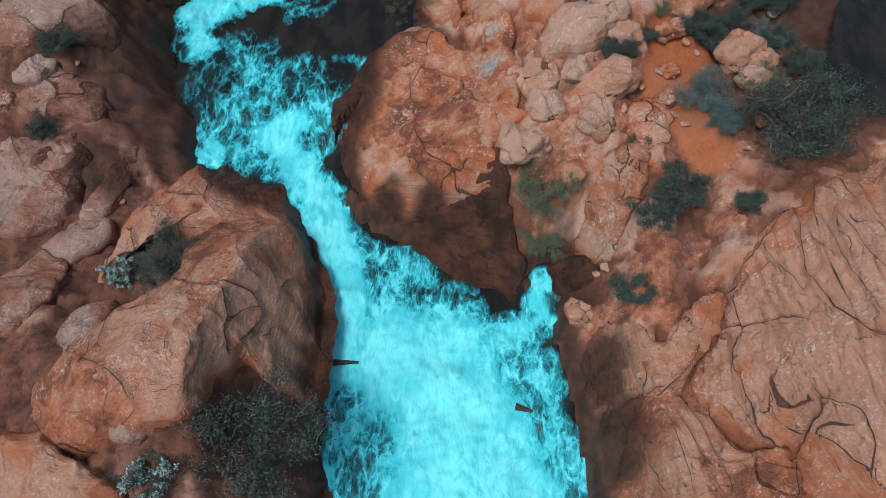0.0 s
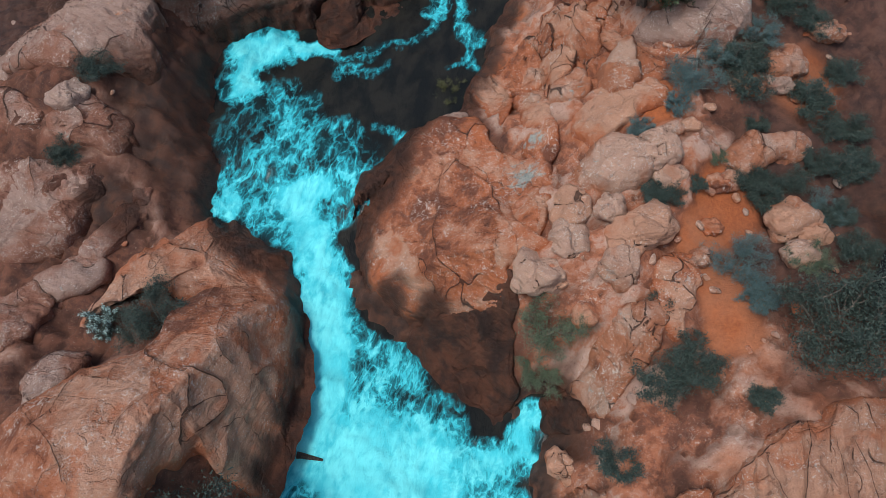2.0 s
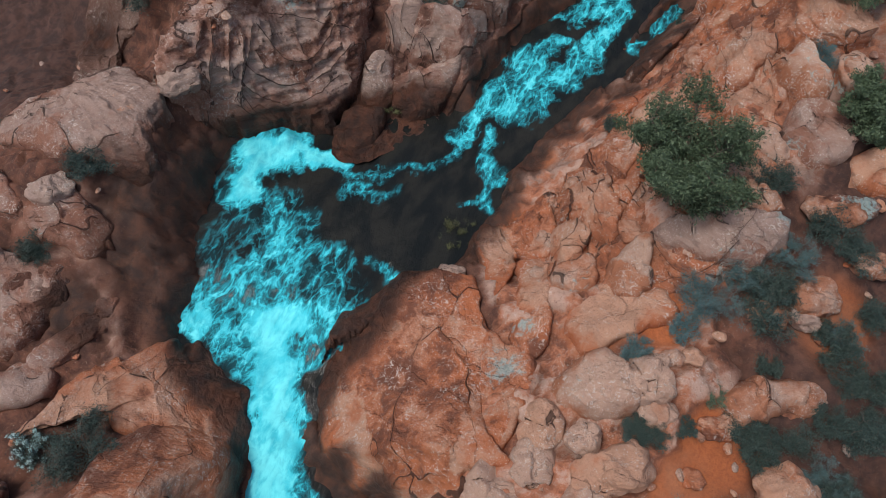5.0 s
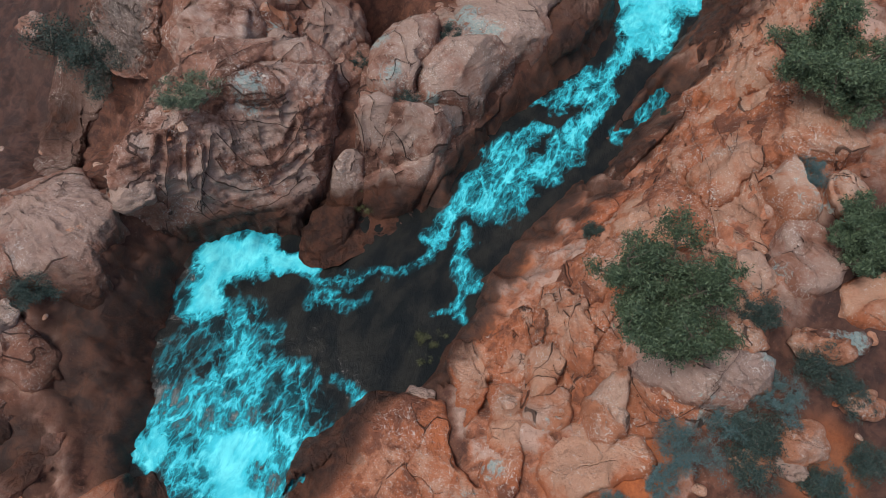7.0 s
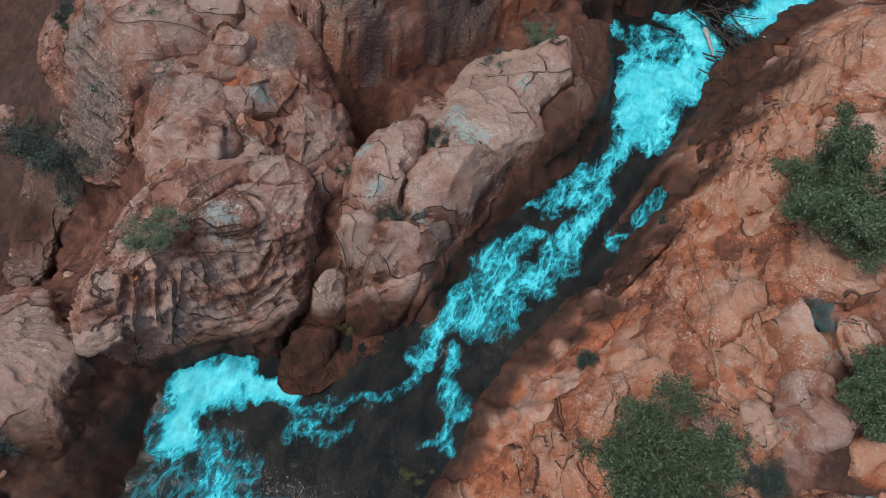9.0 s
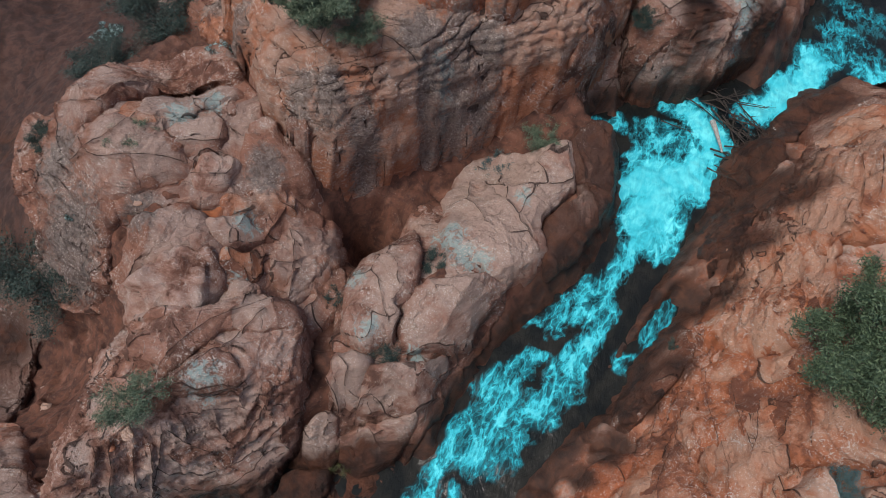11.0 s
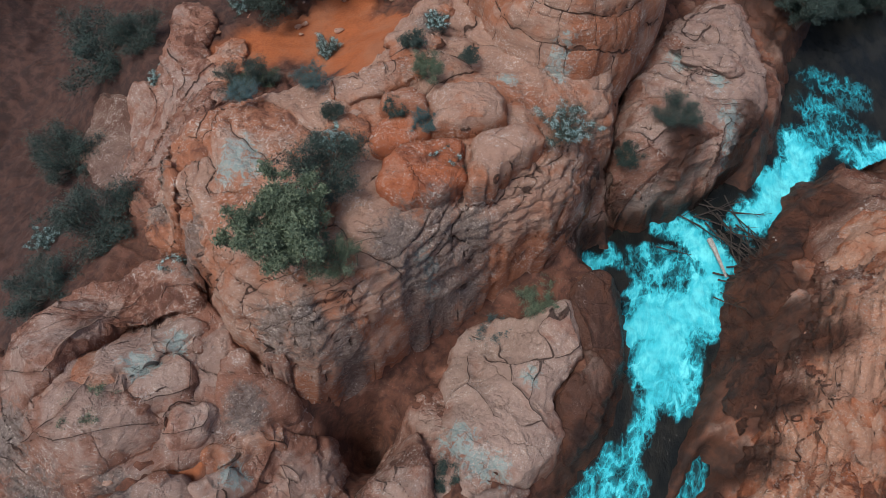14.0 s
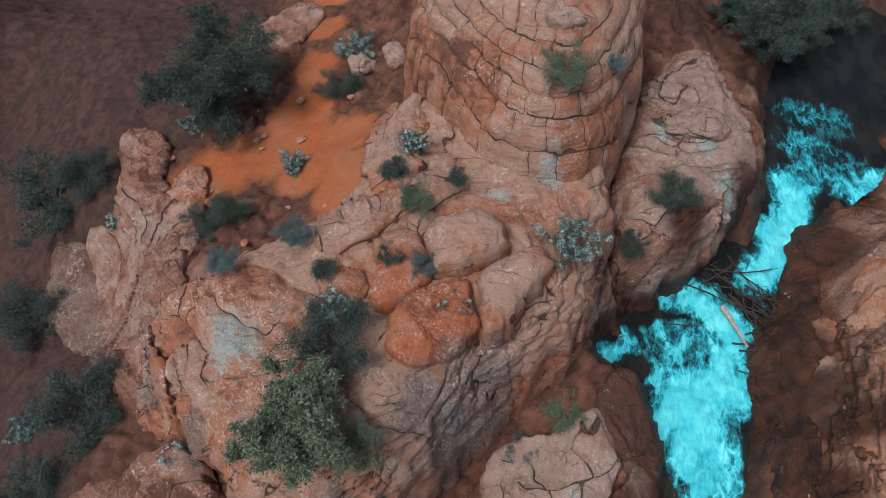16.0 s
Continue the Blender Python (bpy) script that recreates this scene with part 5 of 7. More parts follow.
rock("slab", 0.3, brown_rock, "",
     (-11.4, 7.8), (-10.8, 8.4), (-10.3, 9.9), (-9.6, 11.1), (-9.9, 11.8), (-11, 11), (-11.8, 10), (-12.3, 9.3),
     host="shelf", name="slab")
rock("slab", 0.25, brown_rock, "",
     (-10, 11.6), (-9.3, 12.8), (-9.1, 14.1), (-9.6, 14.1), (-10, 12.9), (-10.4, 11.8),
     host="shelf", name="slab")
rock("slab", 0.5, brown_rock, "",
     (-17.3, 18.3), (-17.4, 19.5), (-16.9, 20.4), (-15.33, 21.69), (-11.34, 19.83), (-10.9, 19.4), (-10.7, 18.4), (-10.3, 17.9), (-10.5, 17.2), (-11.3, 17.1), (-12.2, 17), (-13, 16.6), (-15.3, 17),
     host="shelf", name="slab")
rock("block", 0.3, pale_rock, "",
     (-12.3, 18.2), (-12.8, 19.4), (-11.8, 19.4), (-11.2, 18.7), (-11.7, 18.3), (-12.2, 17.8),
     host="shelf", name="block")
rock("dome", 0.5, brown_rock, "",
     (-12.7, 15.1), (-11.9, 15.6), (-10.7, 15.8), (-10.3, 15.3), (-10.6, 14.6), (-11.4, 14.6), (-12.3, 14.5),
     host="shelf", name="lobe")
rock("slab", 0.4, brown_rock, "",
     (-14.1, 13.2), (-12.4, 13.8), (-11.8, 13.4), (-11.3, 13.9), (-10.6, 14), (-10.7, 12.8), (-10.9, 12.4), (-11.4, 11.4), (-12.4, 10.8),
     host="shelf", name="slab")
rock("slab", 0.3, brown_rock, "",
     (-17.1, 16.4), (-14.4, 15.7), (-12.8, 15), (-13, 14.5), (-14.1, 14.6), (-15.5, 14.9),
     host="shelf", name="slab")
rock("dome", 0.7, orange_rock, "",
     (-3.54, 15.39), (-3.56, 16.63), (-3.26, 17.87), (-2.66, 18.8), (-1.75, 19.01), (-1.14, 19.1), (-0.42, 19.25), (0.2, 18), (0.7, 17.2), (1.2, 15.36), (1.71, 14.37), (2.42, 13.92), (1.5, 13.46), (1.59, 12.86), (0.6, 12.58), (-0.28, 12.46), (-1.08, 12.52), (-1.9, 12.8), (-2.7, 13.5),
     host="mid", name="dome")
rock("wetdome", 0.5, pink_rock, "wet dark brown rock",
     (0.12, 12.71), (1.49, 13.33), (1.99, 12.4), (2.2, 11.6), (2.4, 10.7), (1.7, 9.6), (1, 10.17), (0.1, 10.63), (-0.59, 11.57), (-1.09, 12.01), (-0.38, 12.58),
     host="mid", name="foot")
rock("slab", 0.35, orange_rock, "",
     (-0.94, 20.92), (-0.23, 21.5), (0.6, 22.72), (1, 22.29), (1.31, 21.08), (1.31, 20.41), (0.59, 20.37), (0.6, 19.17), (0.3, 18.5), (-0.22, 19.64),
     host="mid", name="slab")
rock("slab", 0.35, orange_rock, "",
     (0.7, 20.1), (1.31, 20.15), (1.89, 18.68), (2.21, 17.3), (1.81, 16.94), (1.3, 17.66),
     host="mid", name="slab")
rock("slab", 0.35, orange_rock, "",
     (0.59, 17.1), (1.3, 17.2), (2.01, 16.95), (2.23, 15.87), (2.23, 15.14), (2.01, 14.14), (1.51, 14.47),
     host="mid", name="slab")
rock("block", 0.64, pale_rock, "angular pale sandstone block among rubble",
     (2.84, 15.84), (2.93, 16.77), (3.52, 17.32), (4.32, 16.89), (4.8, 16.2), (4.23, 15.72), (3.44, 15.59))
rock("loaf", 0.35, orange_rock, "",
     (5.3, 12.7), (5.3, 13.6), (5.6, 14.1), (6.1, 14.2), (6.3, 13.4), (6.1, 12.7), (5.9, 12.1), (5.5, 12.2),
     host="right", name="slab")
rock("loaf", 0.5, pale_rock, "tilted sandstone slab split by joints",
     (3.9, 11.5), (4.2, 12.3), (4.6, 12.7), (5.4, 12.7), (5.6, 11.8), (5, 10.7), (4.7, 10.2), (4.4, 10.5), (3.8, 11.2))
rock("slab", 0.3, orange_rock, "",
     (5.2, 13.7), (5.7, 14.2), (6.2, 14.3), (6.4, 13.4), (6.1, 12.3), (5.7, 12.2), (5.4, 13),
     host="right", name="slab")
rock("wetdome", 0.35, pink_rock, "smooth wet brown rock at the water",
     (3.2, 11), (3.5, 11.4), (4.2, 10.8), (4.5, 10), (3.8, 10.1), (3.3, 10.4))
rock("block", 0.72, pale_rock, "angular pale sandstone block among rubble",
     (3, 20.1), (3.6, 20.9), (3.9, 19.9), (3.9, 19), (3.3, 19.1))
rock("block", 0.64, pale_rock, "angular pale sandstone block among rubble",
     (1.8, 19.73), (1.91, 20.32), (2.7, 20), (2.9, 19.2), (2.4, 18.9), (1.9, 19.2))
rock("block", 0.64, brown_rock, "angular pale sandstone block among rubble",
     (3.8, 21.3), (4.7, 21.5), (5.8, 22.1), (6.8, 22.4), (7, 21.6), (6.2, 20.8), (5.1, 20.6), (4.2, 20.7))
rock("slab", 0.4, orange_rock, "",
     (1.3, 23.1), (1.5, 24.27), (2.17, 25.12), (2.9, 23.7), (3, 22.5), (2.8, 21.6), (2.22, 21.23), (1.31, 21.74),
     host="bank", name="slab")
rock("slab", 0.35, orange_rock, "tilted sandstone slab split by joints",
     (2.71, 17.68), (2.4, 18.9), (3.1, 19.4), (3.9, 19.1), (4.5, 19.4), (4.9, 18.9), (4.2, 18.1), (3.22, 17.33))
rock("block", 0.56, pale_rock, "angular pale sandstone block among rubble",
     (6.7, 17.4), (7.7, 18.2), (8.3, 18.6), (8.7, 18.4), (8.1, 17.7), (7.3, 16.9))
rock("block", 0.48, brown_rock, "angular pale sandstone block among rubble",
     (7.8, 23.7), (9.1, 24.2), (9.2, 23.7), (8.2, 23.4))
rock("block", 0.64, brown_rock, "angular pale sandstone block among rubble",
     (6.36, 26.22), (7.2, 26.5), (8, 25.9), (8.2, 25), (7.35, 24.5), (6.63, 25.16))
rock("slab", 0.35, orange_rock, "",
     (8.2, 25.1), (9, 25.8), (9.7, 25.5), (9.8, 24.7), (8.8, 24.5),
     host="bank", name="slab")
rock("arcs", 0.8, hump_rock, "",
     (8.9, 10.3), (9.4, 10.8), (10.3, 10.9), (11.4, 11), (11.5, 9), (9.9, 4.1), (9, 3.3), (7.8, 3.5), (7.7, 4.6), (7.1, 4.7), (6.7, 5.2), (6.3, 5.6), (6.1, 6.2), (6.4, 6.9), (7, 7.6), (7.2, 8.5), (7.7, 9.5), (8.2, 10),
     host="right", name="dome")
rock("arcs", 0.5, hump_rock, "",
     (4.6, 5.4), (5.5, 6.2), (6.1, 5.8), (6.7, 5), (7.1, 4.6), (7.7, 4.5), (7.7, 3.5), (6.5, 3.3), (4.7, 3.5),
     host="right", name="slab")
rock("arcs", 0.4, hump_rock, "",
     (4, 8.4), (4.8, 8.3), (5.4, 7.7), (6, 8.1), (6.7, 8.6), (7.1, 8.3), (6.9, 7.5), (6.2, 6.9), (5.8, 6.2), (4.7, 5.5), (4.2, 5.9), (4, 7),
     host="right", name="slab")
rock("strata", 0.15, hump_rock, "",
     (0.69, 20.95), (0.7, 23.08), (1.78, 25.32), (2.5, 28.1), (3.03, 30.49), (3.62, 31.96), (4.15, 34.22), (5.8, 31.6), (5.93, 27.34), (6.23, 25.6), (6.42, 22.84), (6.3, 21.3), (5.3, 20), (4.1, 19.2), (3, 18.6), (1.99, 18.59),
     host="bank", name="base")
rock("slab", 0.3, pink_rock, "",
     (-9.91, 23.49), (-9.79, 24.47), (-9.13, 25.07), (-8.7, 24.82), (-8.6, 24.42), (-9.56, 23.55),
     host="slots", name="cap")
rock("loaf", 1.15, pink_rock, "",
     (-7.07, 27.92), (-7.52, 29.22), (-7.37, 30.96), (-6.5, 32), (-5.63, 30.6), (-5.42, 29.38), (-5.56, 28.66), (-5.45, 27.92), (-5.94, 27.08), (-6.72, 27.33),
     host="lobes", name="lobe")
rock("loaf", 0.96, pink_rock, "",
     (-5.56, 28.46), (-5.55, 29.35), (-4.6, 30.3), (-3.2, 31.01), (-2.8, 31), (-3.26, 29.68), (-3.28, 28.97), (-4.4, 28), (-5.13, 27.88),
     host="lobes", name="lobe")
rock("loaf", 0.77, pink_rock, "",
     (-6.5, 25.91), (-6.68, 26.75), (-5.82, 26.94), (-5.6, 26.7), (-5.72, 25.83), (-6.15, 25.6),
     host="lobes", name="lobe")
rock("loaf", 0.86, pink_rock, "",
     (-5.74, 26.07), (-5.59, 26.77), (-4.5, 27.5), (-3.69, 28.37), (-3.7, 27.6), (-4.07, 26.49), (-4.92, 26.2), (-5.5, 25.79),
     host="lobes", name="lobe")
rock("loaf", 0.96, pink_rock, "",
     (-5.8, 25.01), (-5.39, 25.66), (-4.07, 26.49), (-3.95, 26.05), (-4.31, 25.08), (-5.01, 24.42), (-5.51, 24.52),
     host="lobes", name="lobe")
rock("loaf", 0.96, pink_rock, "",
     (-7.04, 22.88), (-6.91, 23.77), (-6.03, 24.17), (-5.63, 23.97), (-5.54, 23.1), (-5.91, 22.26), (-6.46, 22.19),
     host="lobes", name="lobe")
rock("loaf", 0.58, pink_rock, "",
     (-6.8, 24.5), (-6.6, 25.2), (-6.03, 25.47), (-5.81, 24.82), (-5.92, 24.26), (-6.53, 24.09),
     host="lobes", name="slab")
rock("dome", 0.8, pink_rock, "",
     (-6.23, 34.08), (-5.92, 35.78), (-4.99, 36.41), (-4.09, 36.58), (-2.9, 37.2), (-2.43, 36.72), (-2.02, 35.55), (-2.6, 34.3), (-2.3, 33.4), (-2.2, 32.4), (-2.6, 31.4), (-3.3, 30.79), (-4, 31.31), (-4.92, 31.41), (-5.56, 31.95),
     host="lobes", name="crest")
rock("wetdome", 0.5, pink_rock, "wet dark brown rock",
     (-2.9, 37.2), (-2.2, 38.2), (-1.1, 39.2), (-0.8, 37.4), (-0.52, 35.88), (-0.91, 34.35), (-1.5, 32.9), (-2, 32.4), (-2.6, 33.9), (-1.92, 35.37),
     host="lobes", name="flank")
rock("slab", 0.3, pink_rock, "tilted sandstone slab split by joints",
     (-10.97, 24.81), (-10.77, 25.44), (-10.12, 26.08), (-10.23, 25.33), (-10.59, 24.54))
rock("layers", 0.5, brown_rock, "",
     (-20.8, 29.3), (-21.6, 31.5), (-17.48, 30.03), (-15.9, 29.5), (-15, 28.29), (-14.32, 26.76), (-14.61, 25.96), (-16.06, 25.49), (-17.07, 26.31), (-17.4, 27),
     host="terrace", name="slab")
rock("slab", 0.8, brown_rock, "",
     (-18.19, 29.83), (-18.9, 31.9), (-17.09, 32.72), (-16.15, 34.03), (-15, 34.6), (-13.36, 33.44), (-13.51, 32.91), (-15.29, 32.69), (-15.69, 30.91), (-16.1, 29.7), (-16.71, 28.74),
     host="terrace", name="ledge")
rock("slab", 0.64, brown_rock, "",
     (-15.23, 30.4), (-15.43, 31.92), (-13.25, 32.64), (-12.68, 32.26), (-13.6, 31.5), (-14.65, 30.41),
     host="terrace", name="ledge")
rock("slab", 0.64, brown_rock, "",
     (-16.36, 28.58), (-15.71, 29.8), (-14.11, 30.07), (-13.23, 29.89), (-12.83, 29.36), (-13.43, 28.65), (-14.28, 27.86), (-15.57, 27.44), (-16.3, 27.8),
     host="terrace", name="ledge")
rock("slab", 0.64, brown_rock, "",
     (-12.17, 31.56), (-11.73, 32.1), (-10.83, 31.81), (-10, 31.7), (-10, 31), (-11.18, 30.49), (-11.95, 30.65),
     host="terrace", name="ledge")
rock("layers", 0.5, brown_rock, "",
     (-20.6, 45.8), (-18.7, 44.8), (-16.4, 41.8), (-16, 39.7), (-16.2, 38.5), (-15.7, 37), (-16.6, 36.2), (-17.8, 36.6), (-20.04, 39.12), (-20.91, 40.3), (-20.8, 42.6), (-20.6, 44.2),
     host="terrace", name="ledge")
rock("slab", 0.64, brown_rock, "",
     (-10, 29.23), (-9.5, 30.44), (-8.58, 30.75), (-8.22, 29.8), (-8.57, 28.84), (-8.63, 27.49), (-9.65, 28.28),
     host="terrace", name="slab")
rock("slab", 0.48, brown_rock, "",
     (-11.13, 26.22), (-10.02, 27.24), (-9.64, 28.47), (-9.67, 29.42), (-10.22, 29.05), (-10.09, 28.1), (-10.38, 26.87),
     host="terrace", name="slab")
rock("loaf", 0.7, red_rock, "bright orange-red block",
     (-9, 36.9), (-8.9, 37.7), (-8.1, 38.4), (-7.3, 38.7), (-6.9, 38.3), (-6.7, 37.3), (-7.3, 36.5), (-8.3, 36.2), (-8.8, 36.4),
     host="bluff", name="block", top=13.3)
rock("loaf", 0.7, bluff_rock, "",
     (-6.8, 39), (-6, 39.5), (-5.3, 39.9), (-4.9, 39.7), (-4.9, 39.1), (-5.6, 38), (-6, 37.3), (-6.6, 37.1), (-6.8, 38.2),
     host="bluff", name="block", top=13.4)
rock("loaf", 0.7, bluff_rock, "",
     (-8.4, 39.8), (-7.7, 40.6), (-6.6, 40.8), (-6.1, 40.2), (-6.1, 39.5), (-6.9, 39), (-7.8, 38.7), (-8.2, 39.2),
     host="bluff", name="block", top=13.7)
rock("loaf", 0.7, red_rock, "orange-red block",
     (-9.7, 38.6), (-9, 39.2), (-8.2, 39), (-8.2, 38.5), (-8.9, 37.8), (-9.4, 37.8),
     host="bluff", name="block", top=13.1)
rock("loaf", 0.7, bluff_rock, "",
     (-9.7, 39.4), (-9.2, 40), (-8.5, 39.8), (-8.3, 39.3), (-9, 39), (-9.5, 39),
     host="bluff", name="block", top=13.4)
rock("slab", 0.7, bluff_rock, "",
     (-11.1, 38.4), (-10.6, 38.9), (-9.9, 38.8), (-9.7, 38.2), (-10.3, 37.7), (-10.9, 37.8),
     host="bluff", name="block", top=12.9)
rock("slab", 0.7, bluff_rock, "",
     (-11.4, 39.7), (-10.8, 40.4), (-9.8, 41.4), (-8.9, 41.8), (-8.9, 41.1), (-9.7, 40), (-10.7, 39.2),
     host="bluff", name="block", top=13.0)
rock("layers", 0.35, bluff_rock, "",
     (-10.8, 44.4), (-10.9, 45.9), (-10.1, 47.6), (-8.8, 44.6), (-8.8, 43.1), (-8.8, 42.3), (-9.33, 41.48), (-10.05, 41.73),
     host="bluff", name="buttress")
rock("layers", 0.64, bluff_rock, "",
     (-16.8, 36.2), (-16.8, 37.3), (-15.2, 36.4), (-14.5, 35), (-15.3, 34.9), (-16.1, 35.3),
     host="bluff", name="buttress")
rock("slab", 0.4, dull_rock, "",
     (-23.2, 40.4), (-23.3, 42.7), (-21.9, 42.9), (-20.7, 41.5), (-18.02, 39.84), (-17.5, 37.7), (-18.87, 37.56),
     host="terrace", name="slab")
rock("slab", 0.3, brown_rock, "",
     (-2, 44.1), (-0.2, 43.9), (1.2, 44.1), (0.5, 43.4), (-0.6, 42.1), (-1.9, 41), (-3.71, 38.24), (-3.55, 39.29), (-2.4, 42.6),
     host="knob", name="shelf")
rock("slab", 0.5, rust_rock, "",
     (5.8, 45), (7.3, 46.4), (9.6, 47.8), (10.2, 46.3), (7.6, 42.1), (6.3, 40.7), (5.37, 40.86), (5.2, 42.2),
     host="upper", name="slab")
rock("layers", 0.5, rust_rock, "",
     (5.25, 40.5), (6.12, 40.73), (6.53, 39.76), (5.09, 34.36), (3.53, 34.55), (4, 36.6), (4.66, 38.8),
     host="upper", name="ledge")
rock("smooth", 0.45, rust_rock, "",
     (1.6, 29.1), (1.9, 30.9), (2.7, 33.1), (3.2, 31.8), (3, 30.5), (2.5, 29.4), (2, 28.6),
     host="bank", name="apron")
rock("smooth", 0.4, red_rock, "",
     (1.2, 26.2), (1.6, 27.5), (2.4, 27.8), (2.4, 26.9), (1.8, 26),
     host="bank", name="apron")
rock("strata", 0.85, hump_rock, "",
     (3.35, 33.4), (3.6, 34.7), (4.1, 35.2), (4.5, 35.9), (5.0, 36.3), (5.5, 34.7), (5.5, 32.4), (4.8, 31.5), (4.0, 31.7), (3.5, 32.4),
     host="bank", name="fold")
rock("strata", 0.7, pale_rock, "",
     (5.3, 35.9), (5.8, 34.9), (6.6, 35.2), (6.9, 37.0), (6.8, 39.4), (6.2, 40.0), (5.7, 38.4),
     host="bank", name="fold")
rock("fold", 0.7, orange_rock, "",
     (2.9, 29.5), (3.6, 31.0), (4.6, 31.1), (5.4, 31.4), (5.8, 30.4), (5.6, 29.0), (4.3, 28.1), (3.1, 28.2),
     host="bank", name="fold")
rock("fold", 0.6, orange_rock, "",
     (4.4, 36.2), (4.8, 37.6), (5.2, 38.8), (5.6, 40.0), (5.9, 38.8), (5.5, 36.9), (4.9, 36.2),
     host="bank", name="fold")
rock("fold", 0.6, orange_rock, "",
     (5.5, 40.3), (5.8, 41.6), (6.2, 42.6), (7.1, 43.2), (7.3, 41.5), (6.7, 40.3),
     host="bank", name="fold")
rock("fold", 0.74, hump_rock, "",
     (3.3, 30.8), (2.8, 28.5), (2.3, 25.5), (3.6, 24.7), (4.8, 25.7), (3.9, 27.1), (3.6, 29.3),
     host="bank", name="fold")
rock("fold", 0.74, orange_rock, "",
     (2.3, 26.8), (2.8, 27.9), (3.2, 27.3), (3, 25.8), (2.8, 25.2), (2.3, 25.3),
     host="bank", name="fold")
rock("strata", 0.81, hump_rock, "",
     (4.8, 30.4), (5.3, 31.5), (6.8, 30.7), (7.5, 29), (7.6, 28.6), (6.1, 28), (5.1, 28.2),
     host="bank", name="ledge")
rock("loaf", 1.01, pale_rock, "",
     (5.5, 27.2), (5.9, 27.9), (6.4, 27.2), (7.1, 26.8), (6.6, 26.4), (6.1, 26.7),
     host="bank", name="lobe")
rock("loaf", 0.68, hump_rock, "",
     (7, 27.8), (7.4, 27.7), (8, 27.4), (8, 27.1), (7.2, 27),
     host="bank", name="lobe")
rock("strata", 1.15, orange_rock, "",
     (3.6, 33.3), (4.1, 34.1), (4.7, 34.3), (5.1, 32.4), (5.2, 31.8), (4.9, 31.2), (4.2, 31.2),
     host="bank", name="ledge")
rock("fold", 0.94, pale_rock, "",
     (5, 36.7), (5.8, 37.2), (6.6, 36.9), (7, 35.3), (6.1, 35.1), (5.4, 35.4),
     host="bank", name="lobe")
rock("fold", 0.68, hump_rock, "",
     (3.6, 28.5), (4, 30.5), (4.7, 30.5), (5.1, 28.9), (5.2, 27.5), (4.5, 26.7), (4, 27.1),
     host="bank", name="fold")
rock("fold", 0.81, hump_rock, "",
     (1.4, 24.4), (2, 25.1), (2.7, 25.2), (2.8, 23.9), (2.6, 23), (2, 22.8),
     host="bank", name="lobe")
rock("loaf", 0.81, orange_rock, "",
     (1, 23.3), (1.3, 23.7), (1.7, 23.3), (2.3, 22.1), (2, 21.5), (1.5, 21.9),
     host="bank", name="lobe")
rock("fold", 0.88, hump_rock, "",
     (1.2, 22.9), (1.6, 23.5), (2.2, 22.5), (2.8, 21.9), (2.9, 21), (2.3, 21), (1.6, 21.8),
     host="bank", name="lobe")
rock("loaf", 0.81, orange_rock, "",
     (1.3, 21.2), (1.6, 21.6), (2.3, 20.9), (2, 19.7), (1.7, 20),
     host="bank", name="lobe")
rock("strata", 1.08, orange_rock, "",
     (3.1, 31.9), (3.52, 33.69), (4.13, 34.96), (4.84, 33.6), (5.37, 32.12), (5.17, 31.37), (4.52, 31.14), (3.7, 31.25),
     host="bank", name="ledge")
rock("strata", 1.08, hump_rock, "",
     (4.2, 36.3), (4.88, 38.71), (5.73, 39.11), (6.13, 40.12), (6.92, 40.14), (7.3, 35.5), (5.7, 35), (4.95, 33.83), (4.35, 34.32),
     host="bank", name="ledge")
rock("wetdome", 0.4, pink_rock, "smooth wet brown rock at the water",
     (1.7, 28.8), (1.9, 31.1), (2.52, 31.6), (3.07, 31.2), (2.8, 30.32), (2.22, 28.9))
rock("wetdome", 0.3, rust_rock, "smooth wet brown rock at the water",
     (2.9, 39.9), (3.59, 39.69), (3.4, 37.3), (2.8, 36.1), (2.4, 36.8))
rock("wetdome", 0.4, rust_rock, "wet dark brown rock",
     (5.2, 45.2), (6, 45.6), (5.7, 43.3), (4.7, 41), (4.2, 41.4), (4.3, 43.1),
     host="upper", name="foot")
rock("slab", 0.3, dull_rock, "",
     (-19.6, 26.1), (-17.4, 26.7), (-17.26, 27.88), (-16.52, 25.51), (-17.33, 24.1), (-16.17, 21.34), (-18.3, 22.6),
     host="terrace", name="slab")
rock("wetdome", 0.3, rust_rock, "smooth wet brown rock at the water",
     (2.9, 43.3), (3.9, 43.1), (4.4, 41.4), (4.5, 39.75), (3.85, 38.53), (3.15, 39.79), (3.1, 41.8))
rock("wetdome", 0.3, rust_rock, "smooth wet brown rock at the water",
     (3, 38.1), (3.74, 38.62), (3.9, 37.1), (3.7, 35.2), (3, 34.5), (2.7, 35.7))
rock("wetdome", 0.5, rust_rock, "smooth wet brown rock at the water",
     (7.8, 54.7), (9.1, 55.9), (9.6, 54.5), (9, 53), (7.8, 53.1))
rock("loaf", 0.5, pink_rock, "",
     (-13.9, 30.1), (-13.9, 30.7), (-13.2, 31.5), (-12.6, 31.2), (-12.6, 30.5), (-13.3, 29.9), (-13.6, 29.8),
     host="terrace", name="block")
rock("loaf", 0.5, layer_rock, "",
     (-12.8, 29.6), (-12.8, 30.2), (-12, 30.7), (-11.8, 30.4), (-11.9, 29.7), (-12.5, 29.2),
     host="terrace", name="block")
